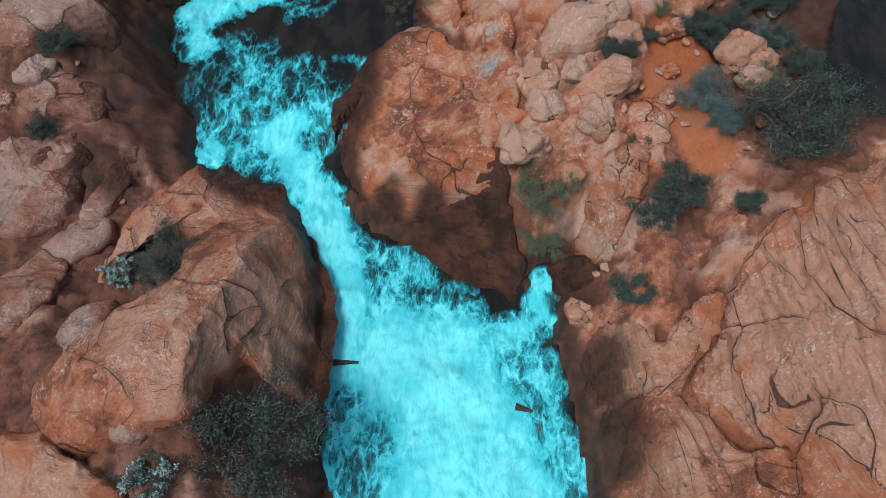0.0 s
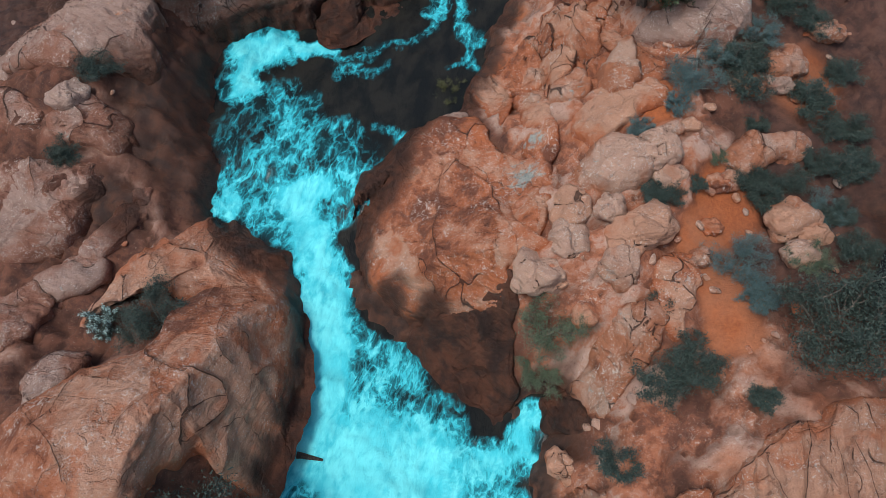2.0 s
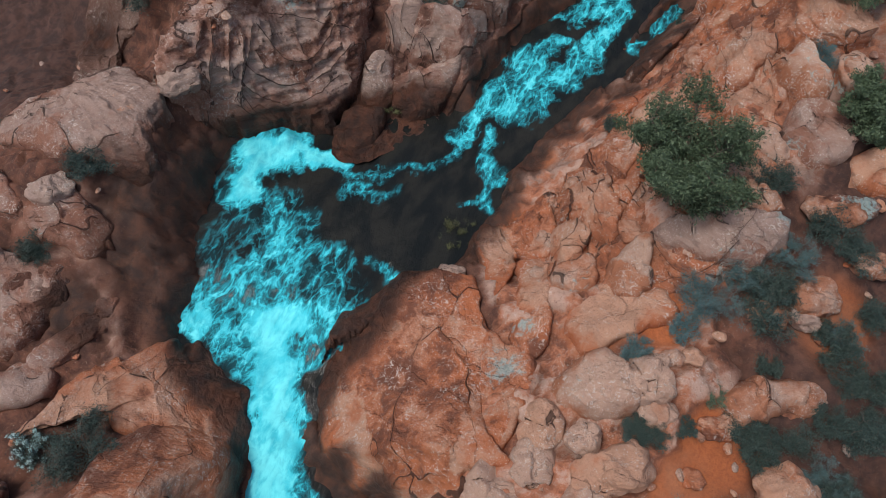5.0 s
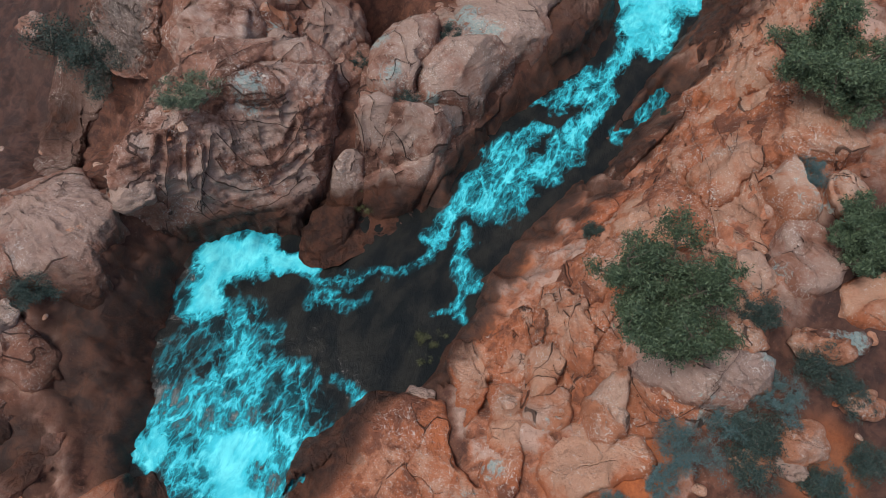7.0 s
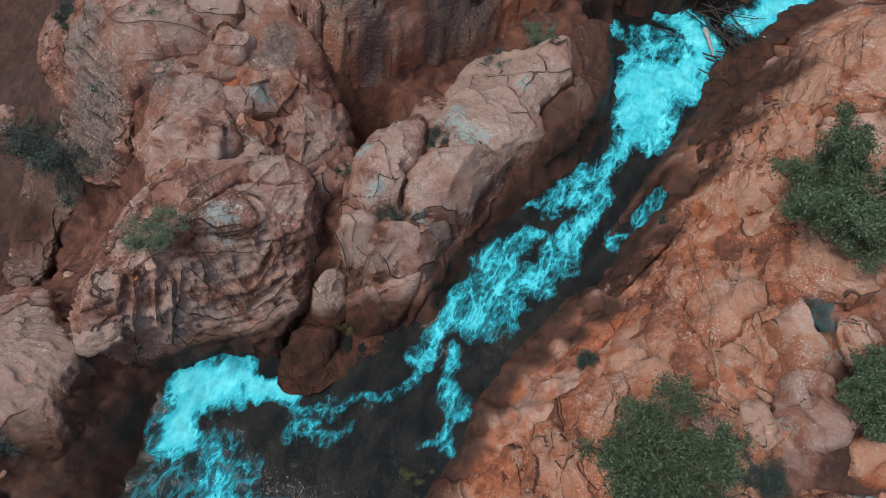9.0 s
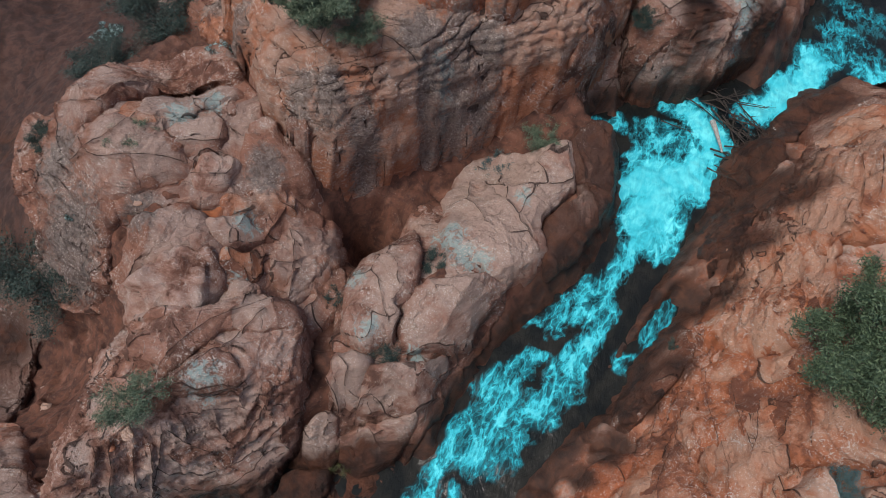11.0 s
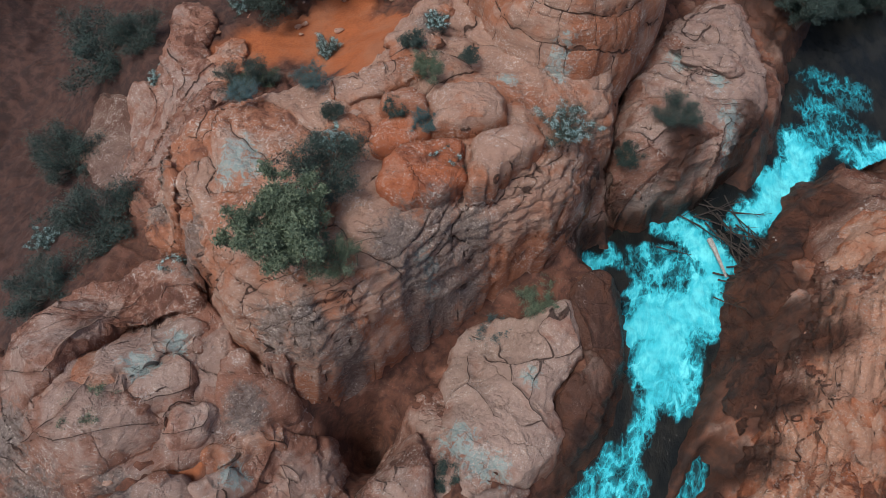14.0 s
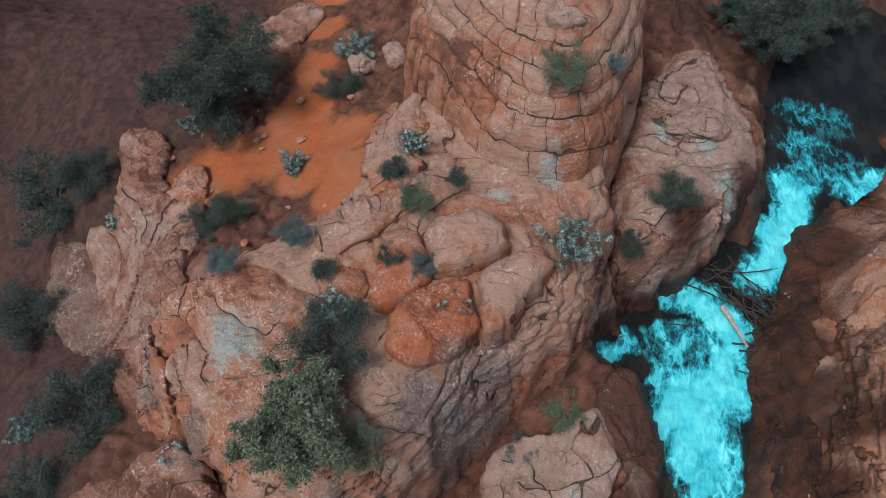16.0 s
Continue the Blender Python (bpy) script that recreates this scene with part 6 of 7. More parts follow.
rock("loaf", 0.4, bluff_rock, "",
     (-15.6, 30.1), (-15.6, 31.2), (-14.1, 31.8), (-13.7, 31.2), (-14.3, 30.4), (-15, 29.6),
     host="terrace", name="block")
rock("loaf", 0.4, pink_rock, "",
     (-13.9, 31.7), (-13.4, 32.3), (-12.8, 32.2), (-12.8, 31.7), (-13.6, 31.4),
     host="terrace", name="block")
rock("loaf", 0.65, pink_rock, "",
     (-11.8, 28.5), (-11.1, 29.2), (-10.4, 29.3), (-10.4, 28.9), (-11, 28.1),
     host="slots", name="block")
rock("loaf", 0.7, pale_rock, "",
     (-10.7, 26.7), (-11, 28), (-10.2, 28.5), (-10, 27.9), (-10, 26.8),
     host="slots", name="block")
rock("loaf", 0.35, layer_rock, "",
     (-12.1, 25.3), (-11.3, 26), (-10.6, 26.5), (-10.8, 25.4), (-11.7, 25),
     host="slots", name="block")
rock("loaf", 0.4, brown_rock, "",
     (-15.7, 28.2), (-15.1, 28.7), (-14.2, 29.1), (-13.7, 28.6), (-14.3, 28), (-15.4, 27.8),
     host="terrace", name="block")
rock("fold", 0.45, brown_rock, "",
     (-16.6, 27.2), (-15.6, 27.8), (-14.4, 27.8), (-14.3, 27.2), (-15.1, 26.6), (-16.4, 26.6),
     host="terrace", name="block")
rock("loaf", 0.35, brown_rock, "",
     (-14, 29.1), (-13.3, 29.7), (-12.9, 29.8), (-13, 29.1), (-13.7, 28.7),
     host="terrace", name="block")
rock("fold", 0.5, brown_rock, "",
     (-11.8, 30.7), (-10.9, 32), (-10.2, 31.9), (-10.1, 31), (-11.3, 30.2),
     host="terrace", name="block")
rock("fold", 0.45, bluff_rock, "",
     (-11.8, 29.4), (-11, 30.3), (-10.1, 30.8), (-10, 30.2), (-11.1, 29.2),
     host="terrace", name="block")
rock("fold", 0.5, brown_rock, "",
     (-10.1, 29.3), (-9.5, 30.3), (-8.9, 31.3), (-8.3, 29.3), (-8.7, 27.9), (-9.5, 28.4),
     host="slots", name="block")
rock("fold", 0.5, brown_rock, "",
     (-21.6, 47.1), (-21.1, 47.9), (-19.8, 47.5), (-19.1, 46.1), (-19.8, 44.9), (-20.9, 45.7),
     host="terrace", name="block")
rock("fold", 0.45, bluff_rock, "",
     (-18.5, 44.5), (-17.9, 46), (-16.9, 44.8), (-16.8, 42.5), (-18, 43.1),
     host="terrace", name="block")
rock("fold", 0.5, brown_rock, "",
     (-18.7, 41.1), (-17.8, 42.7), (-16.5, 41.1), (-16, 39.6), (-17.1, 39), (-18.3, 40),
     host="terrace", name="block")
rock("fold", 0.4, brown_rock, "",
     (-21.8, 42.5), (-21, 43.3), (-19.3, 41.9), (-19.1, 40.4), (-20.8, 40.8),
     host="terrace", name="block")
rock("fold", 0.4, brown_rock, "",
     (-17.7, 53.3), (-16.9, 56.4), (-15.3, 56.9), (-14.6, 54.9), (-15.7, 52.7),
     host="terrace", name="block")
rock("fold", 0.5, brown_rock, "",
     (-13.9, 26.6), (-13.4, 27.8), (-12.5, 28.6), (-11.3, 28.2), (-10.6, 27.4), (-11.2, 26.6), (-12.4, 25.8), (-13.4, 25.7),
     host="terrace", name="block")

# ---- loose boulders ----
def boulder_mesh(name, seed, rx, ry, rz, mat, nu=26, nv=44, cuts=9):
    rnd = random.Random(seed)
    lat = np.linspace(-math.pi / 2, math.pi / 2, nu)[:, None]
    lon = np.linspace(0, 2 * math.pi, nv, endpoint=False)[None]
    p = np.stack((np.cos(lat) * np.cos(lon), np.cos(lat) * np.sin(lon), np.sin(lat) + 0 * lon), -1).reshape(-1, 3)
    p /= (np.abs(p) ** 3.0).sum(1, keepdims=True) ** (1 / 3.0)
    for _ in range(cuts):
        way = Vector((rnd.uniform(-1, 1), rnd.uniform(-1, 1), rnd.uniform(-0.5, 1))).normalized()
        w = np.array(way)
        over = p @ w - rnd.uniform(0.70, 0.92)
        p = p - np.clip(over, 0, None)[:, None] * w * 0.85
    n = p / np.linalg.norm(p, axis=1, keepdims=True)
    q = p * np.array((rx, ry, rz))
    at = q + seed * 3.1
    f1, f2, own, seam = cells(at * (1.1 if min(rx, ry) > 1 else 0.9 / max(min(rx, ry), 0.3)), seed % 50)
    joint = (1 - ramp(f2 - f1, 0.0, 0.09)) * ramp(value_noise(at * 0.9, 4), -0.2, 0.3)
    size = min(rx, ry)
    lump = 1 - (1 - np.clip((f2 - f1) / 0.5, 0, 1)) ** 2
    q = q + n * (0.14 * size * (lump - 0.75) + 0.10 * size * fbm(at * 1.7 / max(size, 0.3), 4, 3) + 0.03 * fbm(at * 7, 2, 9) - 0.06 * size * joint)[:, None]
    # upward faces paler: part bleaching, part light painted into the colour
    return mesh_of(name, q.tolist(), sheet_faces(nu, nv, True), mat, wet=np.zeros(len(q)), crack=joint, tone=np.full(len(q), 0.4 + 0.6 * float(lattice(np.array([seed]), 1, 1, 3)[0])), bleach_lit=np.clip(0.6 + 0.6 * n[:, 2], 0, 1), seam=0.45 * seam)


BOULDERS = []


def boulder(x, y, rx, ry, turn, mat=pale_rock, label="pale weathered sandstone boulder lying on red earth", tall=0.8):
    rz = tall * min(rx, ry)
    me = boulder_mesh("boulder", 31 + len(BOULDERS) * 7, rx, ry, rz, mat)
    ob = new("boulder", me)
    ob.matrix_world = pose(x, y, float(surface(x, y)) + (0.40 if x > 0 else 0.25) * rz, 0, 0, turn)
    BOULDERS.append(ob)
    return tagged(ob, label, "boulder", "loose boulders")


boulder(-11.27, 13.44, 0.53, 0.47, 7, pink_rock, "pinkish grey cracked boulder resting on ledges")
boulder(-6.89, 5.03, 0.5, 0.47, 19, pink_rock, "pinkish grey cracked boulder resting on ledges")
boulder(-12.17, 15.77, 0.6, 0.54, 14, pink_rock, "pinkish grey cracked boulder resting on ledges")
boulder(3.91, 9, 0.57, 0.41, -33, orange_rock, "orange-stained rounded boulder among the rubble")
boulder(-12.28, 15.68, 0.56, 0.53, 29, pink_rock, "pinkish grey cracked boulder resting on ledges")
boulder(-11.26, 13.36, 0.49, 0.45, 26, pink_rock, "pinkish grey cracked boulder resting on ledges")
boulder(2.93, 14.98, 0.65, 0.63, -8, orange_rock, "orange-stained rounded boulder among the rubble")
boulder(2.86, 14.03, 0.6, 0.62, 15)
boulder(2.22, 13.21, 0.74, 0.71, 6)
boulder(4.72, 14.55, 1.02, 0.7, 37, orange_rock, "orange-stained rounded boulder among the rubble")
boulder(4.23, 13.53, 0.6, 0.62, 21)
boulder(3.8, 15.02, 0.49, 0.46, 20)
boulder(3.74, 12.62, 0.38, 0.41, 8, orange_rock, "orange-stained rounded boulder among the rubble")
boulder(4.77, 16.93, 0.61, 0.69, 23)
boulder(5.35, 16.31, 0.45, 0.41, 25)
boulder(8.67, 15.98, 0.74, 0.62, 31, orange_rock, "orange-stained rounded boulder among the rubble")
boulder(8.92, 14.97, 0.55, 0.45, 20)
boulder(8.25, 20.93, 0.71, 0.61, 27)
boulder(6.01, 22.55, 0.62, 0.48, 31, orange_rock, "orange-stained rounded boulder among the rubble")
boulder(6.1, 24.67, 0.52, 0.76, 38)
boulder(1.92, 20.95, 0.57, 0.4, 21)
boulder(6.93, 16.73, 0.35, 0.32, 26, orange_rock, "orange-stained rounded boulder among the rubble")
boulder(1.37, 19.52, 0.35, 0.35, -4)
boulder(-1.14, 19.06, 0.46, 0.44, 19, pink_rock, "pinkish grey cracked boulder resting on ledges")
boulder(2.83, 13.1, 0.21, 0.2, 4, orange_rock, "orange-stained rounded boulder among the rubble")
boulder(1.27, 21.14, 0.43, 0.37, -6)
boulder(2.03, 21.64, 0.5, 0.41, -15)
boulder(5.65, 17.87, 0.38, 0.32, -3, orange_rock, "orange-stained rounded boulder among the rubble")
boulder(8.07, 23.46, 0.9, 0.51, 12)
boulder(8.27, 18.23, 0.27, 0.34, 25)
boulder(2.34, 19.21, 0.34, 0.34, -7, orange_rock, "orange-stained rounded boulder among the rubble")
boulder(1.84, 19.15, 0.3, 0.35, -6)
boulder(5.12, 17.62, 0.34, 0.28, 4)
boulder(4.18, 16.11, 0.35, 0.3, 20, orange_rock, "orange-stained rounded boulder among the rubble")
boulder(-11.6, 26.35, 1.5, 1.35, 26, layer_rock, "pale round knobbly boulder resting on ledges")
boulder(-9.82, 26.86, 0.74, 0.62, 81, pink_rock, "pinkish grey cracked boulder resting on ledges")
boulder(7.61, 27.47, 0.71, 0.69, 19)
boulder(-6.69, 28.47, 0.6, 1.14, 6, pink_rock, "pinkish grey cracked boulder resting on ledges")
boulder(0.5, 46.9, 1.15, 0.8, 9, brown_rock, "flat pale cracked cap rock on the knob", 0.5)
boulder(-10.67, 51.19, 0.71, 0.49, -76, pink_rock, "pinkish grey cracked boulder resting on ledges")
boulder(-12.04, 50.83, 0.6, 0.49, -14, pink_rock, "pinkish grey cracked boulder resting on ledges")
boulder(-1.26, 42.98, 0.53, 0.39, 10, pink_rock, "pinkish grey cracked boulder resting on ledges")
boulder(-4.85, 45.82, 0.61, 0.35, 25, pink_rock, "pinkish grey cracked boulder resting on ledges")
boulder(-10.8, 20.3, 0.65, 0.5, 48, pink_rock, "pinkish grey cracked boulder resting on ledges")
boulder(-21.22, 27.01, 0.64, 0.61, -5, pink_rock, "pinkish grey cracked boulder resting on ledges")
boulder(3.33, 21.12, 0.52, 0.42, 8)

boulder(6.7, 16.6, 0.45, 0.3, 20, orange_rock, "orange-stained rounded boulder among the rubble")
boulder(8.5, 18.2, 0.8, 0.5, 25, pale_rock, "pale weathered sandstone boulder lying on red earth")
boulder(8.6, 16, 0.6, 0.45, 60, pale_rock, "pale weathered sandstone boulder lying on red earth")
boulder(9.3, 15.7, 0.45, 0.35, 10, orange_rock, "orange-stained rounded boulder among the rubble")
boulder(6.6, 15.3, 0.3, 0.25, 0, orange_rock, "orange-stained rounded boulder among the rubble")
boulder(6.3, 14.3, 0.35, 0.3, 40, pale_rock, "pale weathered sandstone boulder lying on red earth")
boulder(9.6, 22.6, 0.6, 0.4, 15, pale_rock, "pale weathered sandstone boulder lying on red earth")
boulder(8.1, 20.4, 0.5, 0.35, -20, pink_rock, "pinkish grey cracked boulder resting on ledges")
boulder(7.2, 19.9, 0.55, 0.4, 35, orange_rock, "orange-stained rounded boulder among the rubble")
boulder(5.1, 16.2, 0.35, 0.3, 5, pale_rock, "pale weathered sandstone boulder lying on red earth")

# ---- small loose stones ----
STONES = [boulder_mesh("stone", 400 + i, 0.20, 0.15, 0.12, mat, 9, 14, 7) for i, mat in enumerate((pale_rock, pink_rock, orange_rock, red_rock, pale_rock))]


def scatter_stones(count, x0, x1, y0, y1, seed):
    rnd = random.Random(seed)
    for _ in range(count):
        x, y, s = rnd.uniform(x0, x1), rnd.uniform(y0, y1), rnd.choice((0.4, 0.5, 0.6, 0.8, 1.1))
        if float(channel(np.array(x), np.array(y))[0]) < 0.5:
            continue
        ob = new("stone", rnd.choice(STONES))
        ob.matrix_world = pose(x, y, float(surface(x, y)) + 0.05 * s, 0, 0, rnd.uniform(0, 360)) @ Matrix.Diagonal((s, s, 0.6 * s, 1))
        tagged(ob, "small loose sandstone piece lying on the slope", "stone", "loose stones")


scatter_stones(90, 3.5, 10.5, 10, 25, 3)
scatter_stones(30, -13, -7.5, 8, 18, 4)
scatter_stones(30, -20, -10, 20, 31, 5)
scatter_stones(30, -21, -10, 36, 52, 6)
scatter_stones(24, 3.0, 8, 26, 46, 7)


# ---- plants ----
def tube(bm, points, radii, sides=5):
    """A tapered limb along some points."""
    rings = []
    for i, (p, r) in enumerate(zip(points, radii)):
        way = (points[min(i + 1, len(points) - 1)] - points[max(i - 1, 0)]).normalized()
        a = way.cross(Vector((0.3, 0.9, 0.2))).normalized()
        b = way.cross(a)
        rings.append([bm.verts.new(p + r * (math.cos(t) * a + math.sin(t) * b)) for t in (2 * math.pi * s / sides for s in range(sides))])
    for low, high in zip(rings[:-1], rings[1:]):
        for s in range(sides):
            bm.faces.new((low[s], low[(s + 1) % sides], high[(s + 1) % sides], high[s]))
    bm.faces.new(rings[-1])


def bm_mesh(name, bm, mat):
    me = bpy.data.meshes.new(name)
    bm.to_mesh(me)
    bm.free()
    me.materials.append(mat)
    return me


def limb(rnd, start, way, length, wander=0.25, steps=5):
    points, p, w = [start], start.copy(), way.normalized()
    for _ in range(steps):
        w = (w + wander * Vector((rnd.uniform(-1, 1), rnd.uniform(-1, 1), rnd.uniform(-0.6, 0.9)))).normalized()
        p = p + w * length / steps
        points.append(p)
    return points


def leaves(name, rnd, tips, count, spread, size, mat, slim=0.45):
    """Many small pointed leaves in loose clumps round the twig tips."""
    verts, faces = [], []
    for _ in range(count):
        tip, share = rnd.choice(tips)
        c = tip + Vector((rnd.gauss(0, spread), rnd.gauss(0, spread), rnd.gauss(0, spread * 0.8))) * share
        way = Vector((rnd.gauss(0, 1), rnd.gauss(0, 1), rnd.gauss(0.35, 0.8))).normalized()
        side = way.cross(Vector((rnd.gauss(0, 1), rnd.gauss(0, 1), rnd.gauss(0, 1)))).normalized()
        s = size * rnd.uniform(0.6, 1.35)
        k = len(verts)
        up = way.cross(side) * s * 0.12
        verts += [c - way * s * 0.5 + side * s * slim * 0.45, c - way * s * 0.4 - side * s * slim * 0.45, c + way * s * 0.6 + up]
        faces.append((k, k + 1, k + 2))
    me = bpy.data.meshes.new(name)
    me.from_pydata([tuple(v) for v in verts], [], faces)
    me.materials.append(mat)
    return me


def shrub_kind(seed, leaf, count, size, height=0.8, label="", twigs=11, blossom=0, spiky=0.0, bare=False):
    """A shrub of radius one metre as a thing of parts, at the origin."""
    rnd = random.Random(seed)
    root = thing("shrub", 0, 0, -60, label, "shrub", "shrubs among the rocks")
    bm, tips = bmesh.new(), []
    for i in range(twigs):
        a = 2 * math.pi * (i + rnd.uniform(-0.35, 0.35)) / twigs
        out = rnd.uniform(0.25, 0.95)
        way = Vector((math.cos(a) * out, math.sin(a) * out, rnd.uniform(0.35, 0.9) * height))
        stem = limb(rnd, Vector((0.06 * math.cos(a), 0.06 * math.sin(a), -0.12)), way, rnd.uniform(0.65, 1.0), 0.22)
        tube(bm, stem, [0.030, 0.025, 0.02, 0.015, 0.011, 0.006])
        for j in (2, 3, 4, 5):
            for _ in range(3 if bare else 2):
                side = limb(rnd, stem[j], way.normalized() * 0.6 + Vector((rnd.uniform(-1, 1), rnd.uniform(-1, 1), rnd.uniform(-0.1, 0.9))), rnd.uniform(0.18, 0.38), 0.3, 3)
                tube(bm, side, [0.011, 0.009, 0.007, 0.004], 3)
                tips.append((side[-1], rnd.uniform(0.7, 1.3)))
                tips.append((side[-2], rnd.uniform(0.7, 1.2)))
    part("branching", bm_mesh("branching", bm, twig_bark), root)
    if count:
        crown = part("foliage", leaves("foliage", rnd, tips, count, 0.085 - 0.03 * spiky, size, leaf, 0.45 - 0.28 * spiky), root)
        if blossom:
            high = [t for t in tips if t[0].z > 0.25] or tips
            part("blossom", leaves("blossom", rnd, rnd.sample(high, max(4, len(high) // 2)), int(1.5 * blossom), 0.05, 0.9 * size, flower_leaf, 0.9), crown, "pale blossom clusters")
    return root


# small, middling and large shrubs of each kind, so that leaves keep their true size
SIZES = ((0.42, 0.10, 1.0), (0.85, 0.068, 1.9), (9.0, 0.042, 3.6))
KINDS = {}
for kind, leaf, count, size, height, label, twigs, blossom, spiky, bare in (
        ("dark", dark_leaf, 4200, 1.0, 0.85, "dense dark green shrub rooted between rocks", 13, 0, 0.0, False),
        ("green", green_leaf, 4000, 1.0, 0.85, "leafy olive green shrub rooted between rocks", 12, 0, 0.2, False),
        ("sage", sage_leaf, 4200, 1.1, 0.85, "blue-grey sagebrush with fine spiky leaves", 15, 0, 0.8, False),
        ("flower", dark_leaf, 3400, 0.95, 0.8, "low shrub with pale blossom clusters", 12, 1000, 0.0, False),
        ("tuft", tuft_leaf, 1300, 1.7, 0.9, "yellow-green grass tuft in a rock crack", 10, 0, 1.0, False),
        ("bare", sage_leaf, 700, 0.8, 0.8, "nearly leafless grey shrub over the water", 16, 0, 0.5, True)):
    for reach, width, many in SIZES:
        KINDS[kind, reach] = [shrub_kind(len(KINDS) * 9 + i, leaf, int(count * many), size * width, height, label, twigs, int(blossom * many ** 0.5), spiky, bare) for i in range(2)]
SHRUBS = []


def shrub(kind, x, y, r):
    rnd = random.Random(900 + len(SHRUBS))
    model = rnd.choice(KINDS[kind, next(reach for reach, _, _ in SIZES if r < reach)])
    s = r * (1.28 if r < 0.6 else 1.12)
    ob = copy_thing(model, pose(x, y, float(surface(x, y)) + (0.30 if float(surface(x, y)) > float(land(x, y)) + 1 else -0.02), rnd.uniform(-8, 8), rnd.uniform(-8, 8), rnd.uniform(0, 360)) @ Matrix.Diagonal((s, s, s * rnd.uniform(0.8, 1.0), 1)))
    SHRUBS.append(ob)
    return ob


shrub("dark", -7.49, 10.2, 1.03)
shrub("flower", -8.81, 9.73, 0.48)
shrub("dark", -4.6, 4.81, 1.74)
shrub("flower", -6.27, 3.87, 0.65)
shrub("green", 2.91, 12.38, 1.08)
shrub("green", 2.92, 11.41, 0.67)
shrub("dark", 5.75, 10.83, 0.72)
shrub("dark", 6.45, 11.44, 0.76)
shrub("sage", 7.31, 14.34, 0.9)
shrub("sage", 7.79, 13.38, 0.51)
shrub("dark", 9.53, 12.59, 1.66)
shrub("dark", 4.98, 8.89, 0.62)
shrub("dark", 7.94, 10.74, 0.38)
shrub("dark", -11.76, 16.74, 0.68)
shrub("dark", -11.85, 14.19, 0.54)
shrub("bare", -3.66, 6.19, 0.78)
shrub("sage", 5.59, 19.38, 0.91)
shrub("sage", 5.15, 18.47, 0.41)
shrub("sage", 7.4, 21.71, 0.71)
shrub("dark", 4.92, 15.61, 0.42)
shrub("dark", 7.88, 16.56, 0.55)
shrub("sage", 9.58, 16.37, 0.56)
shrub("sage", 4.17, 17.24, 0.34)
shrub("dark", 9.05, 20, 0.71)
shrub("dark", -17.38, 17.76, 0.65)
shrub("dark", 7.09, 20.48, 0.82)
shrub("dark", 7.44, 16.76, 0.54)
shrub("dark", 8.78, 17.21, 0.46)
shrub("dark", 5.74, 16.09, 0.28)
shrub("dark", 10.2, 17.97, 0.59)
shrub("dark", 9.77, 19.19, 0.46)
shrub("dark", 10.26, 15.17, 0.58)
shrub("dark", 5.49, 12.89, 0.41)
shrub("tuft", -1.6, 20.95, 0.65)
shrub("green", -10.2, 22.78, 0.82)
shrub("dark", -17.67, 26, 1.8)
shrub("tuft", -5.76, 24.72, 0.5)
shrub("dark", -5.4, 27.31, 0.53)
shrub("dark", -5.37, 30.8, 0.49)
shrub("sage", 6.58, 27.82, 0.5)
shrub("dark", 1.8, 25.74, 0.37)
shrub("green", -14.73, 29.46, 0.58)
shrub("dark", -18.15, 29.25, 0.68)
shrub("flower", -15.89, 27.43, 0.3)
shrub("dark", -7.79, 28.67, 0.37)
shrub("dark", 2.88, 31.69, 0.36)
shrub("dark", 4.09, 34.9, 0.27)
shrub("flower", -12.4, 51.67, 0.93)
shrub("dark", -12.77, 49.55, 0.98)
shrub("sage", 6.29, 20.61, 0.69)
shrub("dark", 7.95, 22.88, 0.74)
shrub("dark", 6.32, 23.27, 0.63)
shrub("dark", 7.13, 19.86, 0.78)
shrub("dark", 9.02, 22.67, 0.67)
shrub("flower", -18.53, 48.06, 0.64)
shrub("sage", 9.3, 20.2, 0.5)
shrub("dark", 9.9, 16.4, 0.5)
shrub("dark", 8.1, 16.9, 0.42)
shrub("dark", 5.2, 15.8, 0.42)
shrub("dark", 10.4, 19.5, 0.7)
shrub("sage", 7.9, 13.5, 0.4)
shrub("dark", 7.6, 18.7, 0.4)
shrub("green", 6.5, 17.3, 0.32)
shrub("dark", 10.6, 18.4, 0.6)
shrub("dark", 9.3, 18, 0.45)
shrub("sage", 4.3, 17.6, 0.34)
shrub("dark", 6, 16.3, 0.3)
shrub("green", 9.1, 14.7, 0.5)
shrub("dark", 10, 21.3, 0.55)
shrub("flower", -13.9, 45.5, 0.55)
shrub("dark", -15.9, 42.4, 1.05)
shrub("green", -15.6, 42.9, 0.7)
shrub("sage", -13.6, 38.5, 0.45)
shrub("sage", -11.9, 39.6, 0.5)
shrub("green", -8.7, 40.9, 0.5)
shrub("dark", -9.2, 39.1, 0.36)
shrub("dark", -10.9, 38.5, 0.34)
shrub("flower", -10.5, 37.4, 0.5)
shrub("flower", -10.8, 35.1, 0.6)
shrub("flower", -20.4, 43.5, 0.5)
shrub("flower", -14.7, 34.3, 0.58)
shrub("green", -15.5, 33.2, 0.75)
shrub("flower", -20.9, 35.4, 0.5)
shrub("flower", -9, 43.1, 0.36)
shrub("dark", -9.5, 42, 0.4)
shrub("dark", -7.6, 41.9, 0.32)
shrub("green", -4.9, 44, 0.75)
shrub("sage", -3.3, 45.1, 0.32)
shrub("flower", -4.3, 40, 0.85)
shrub("dark", -0.6, 43.5, 0.85)
shrub("sage", -4.8, 36, 0.75)
shrub("green", -3.7, 37, 0.75)
shrub("flower", -7.4, 37.7, 0.42)
shrub("sage", -8.3, 38.9, 0.42)
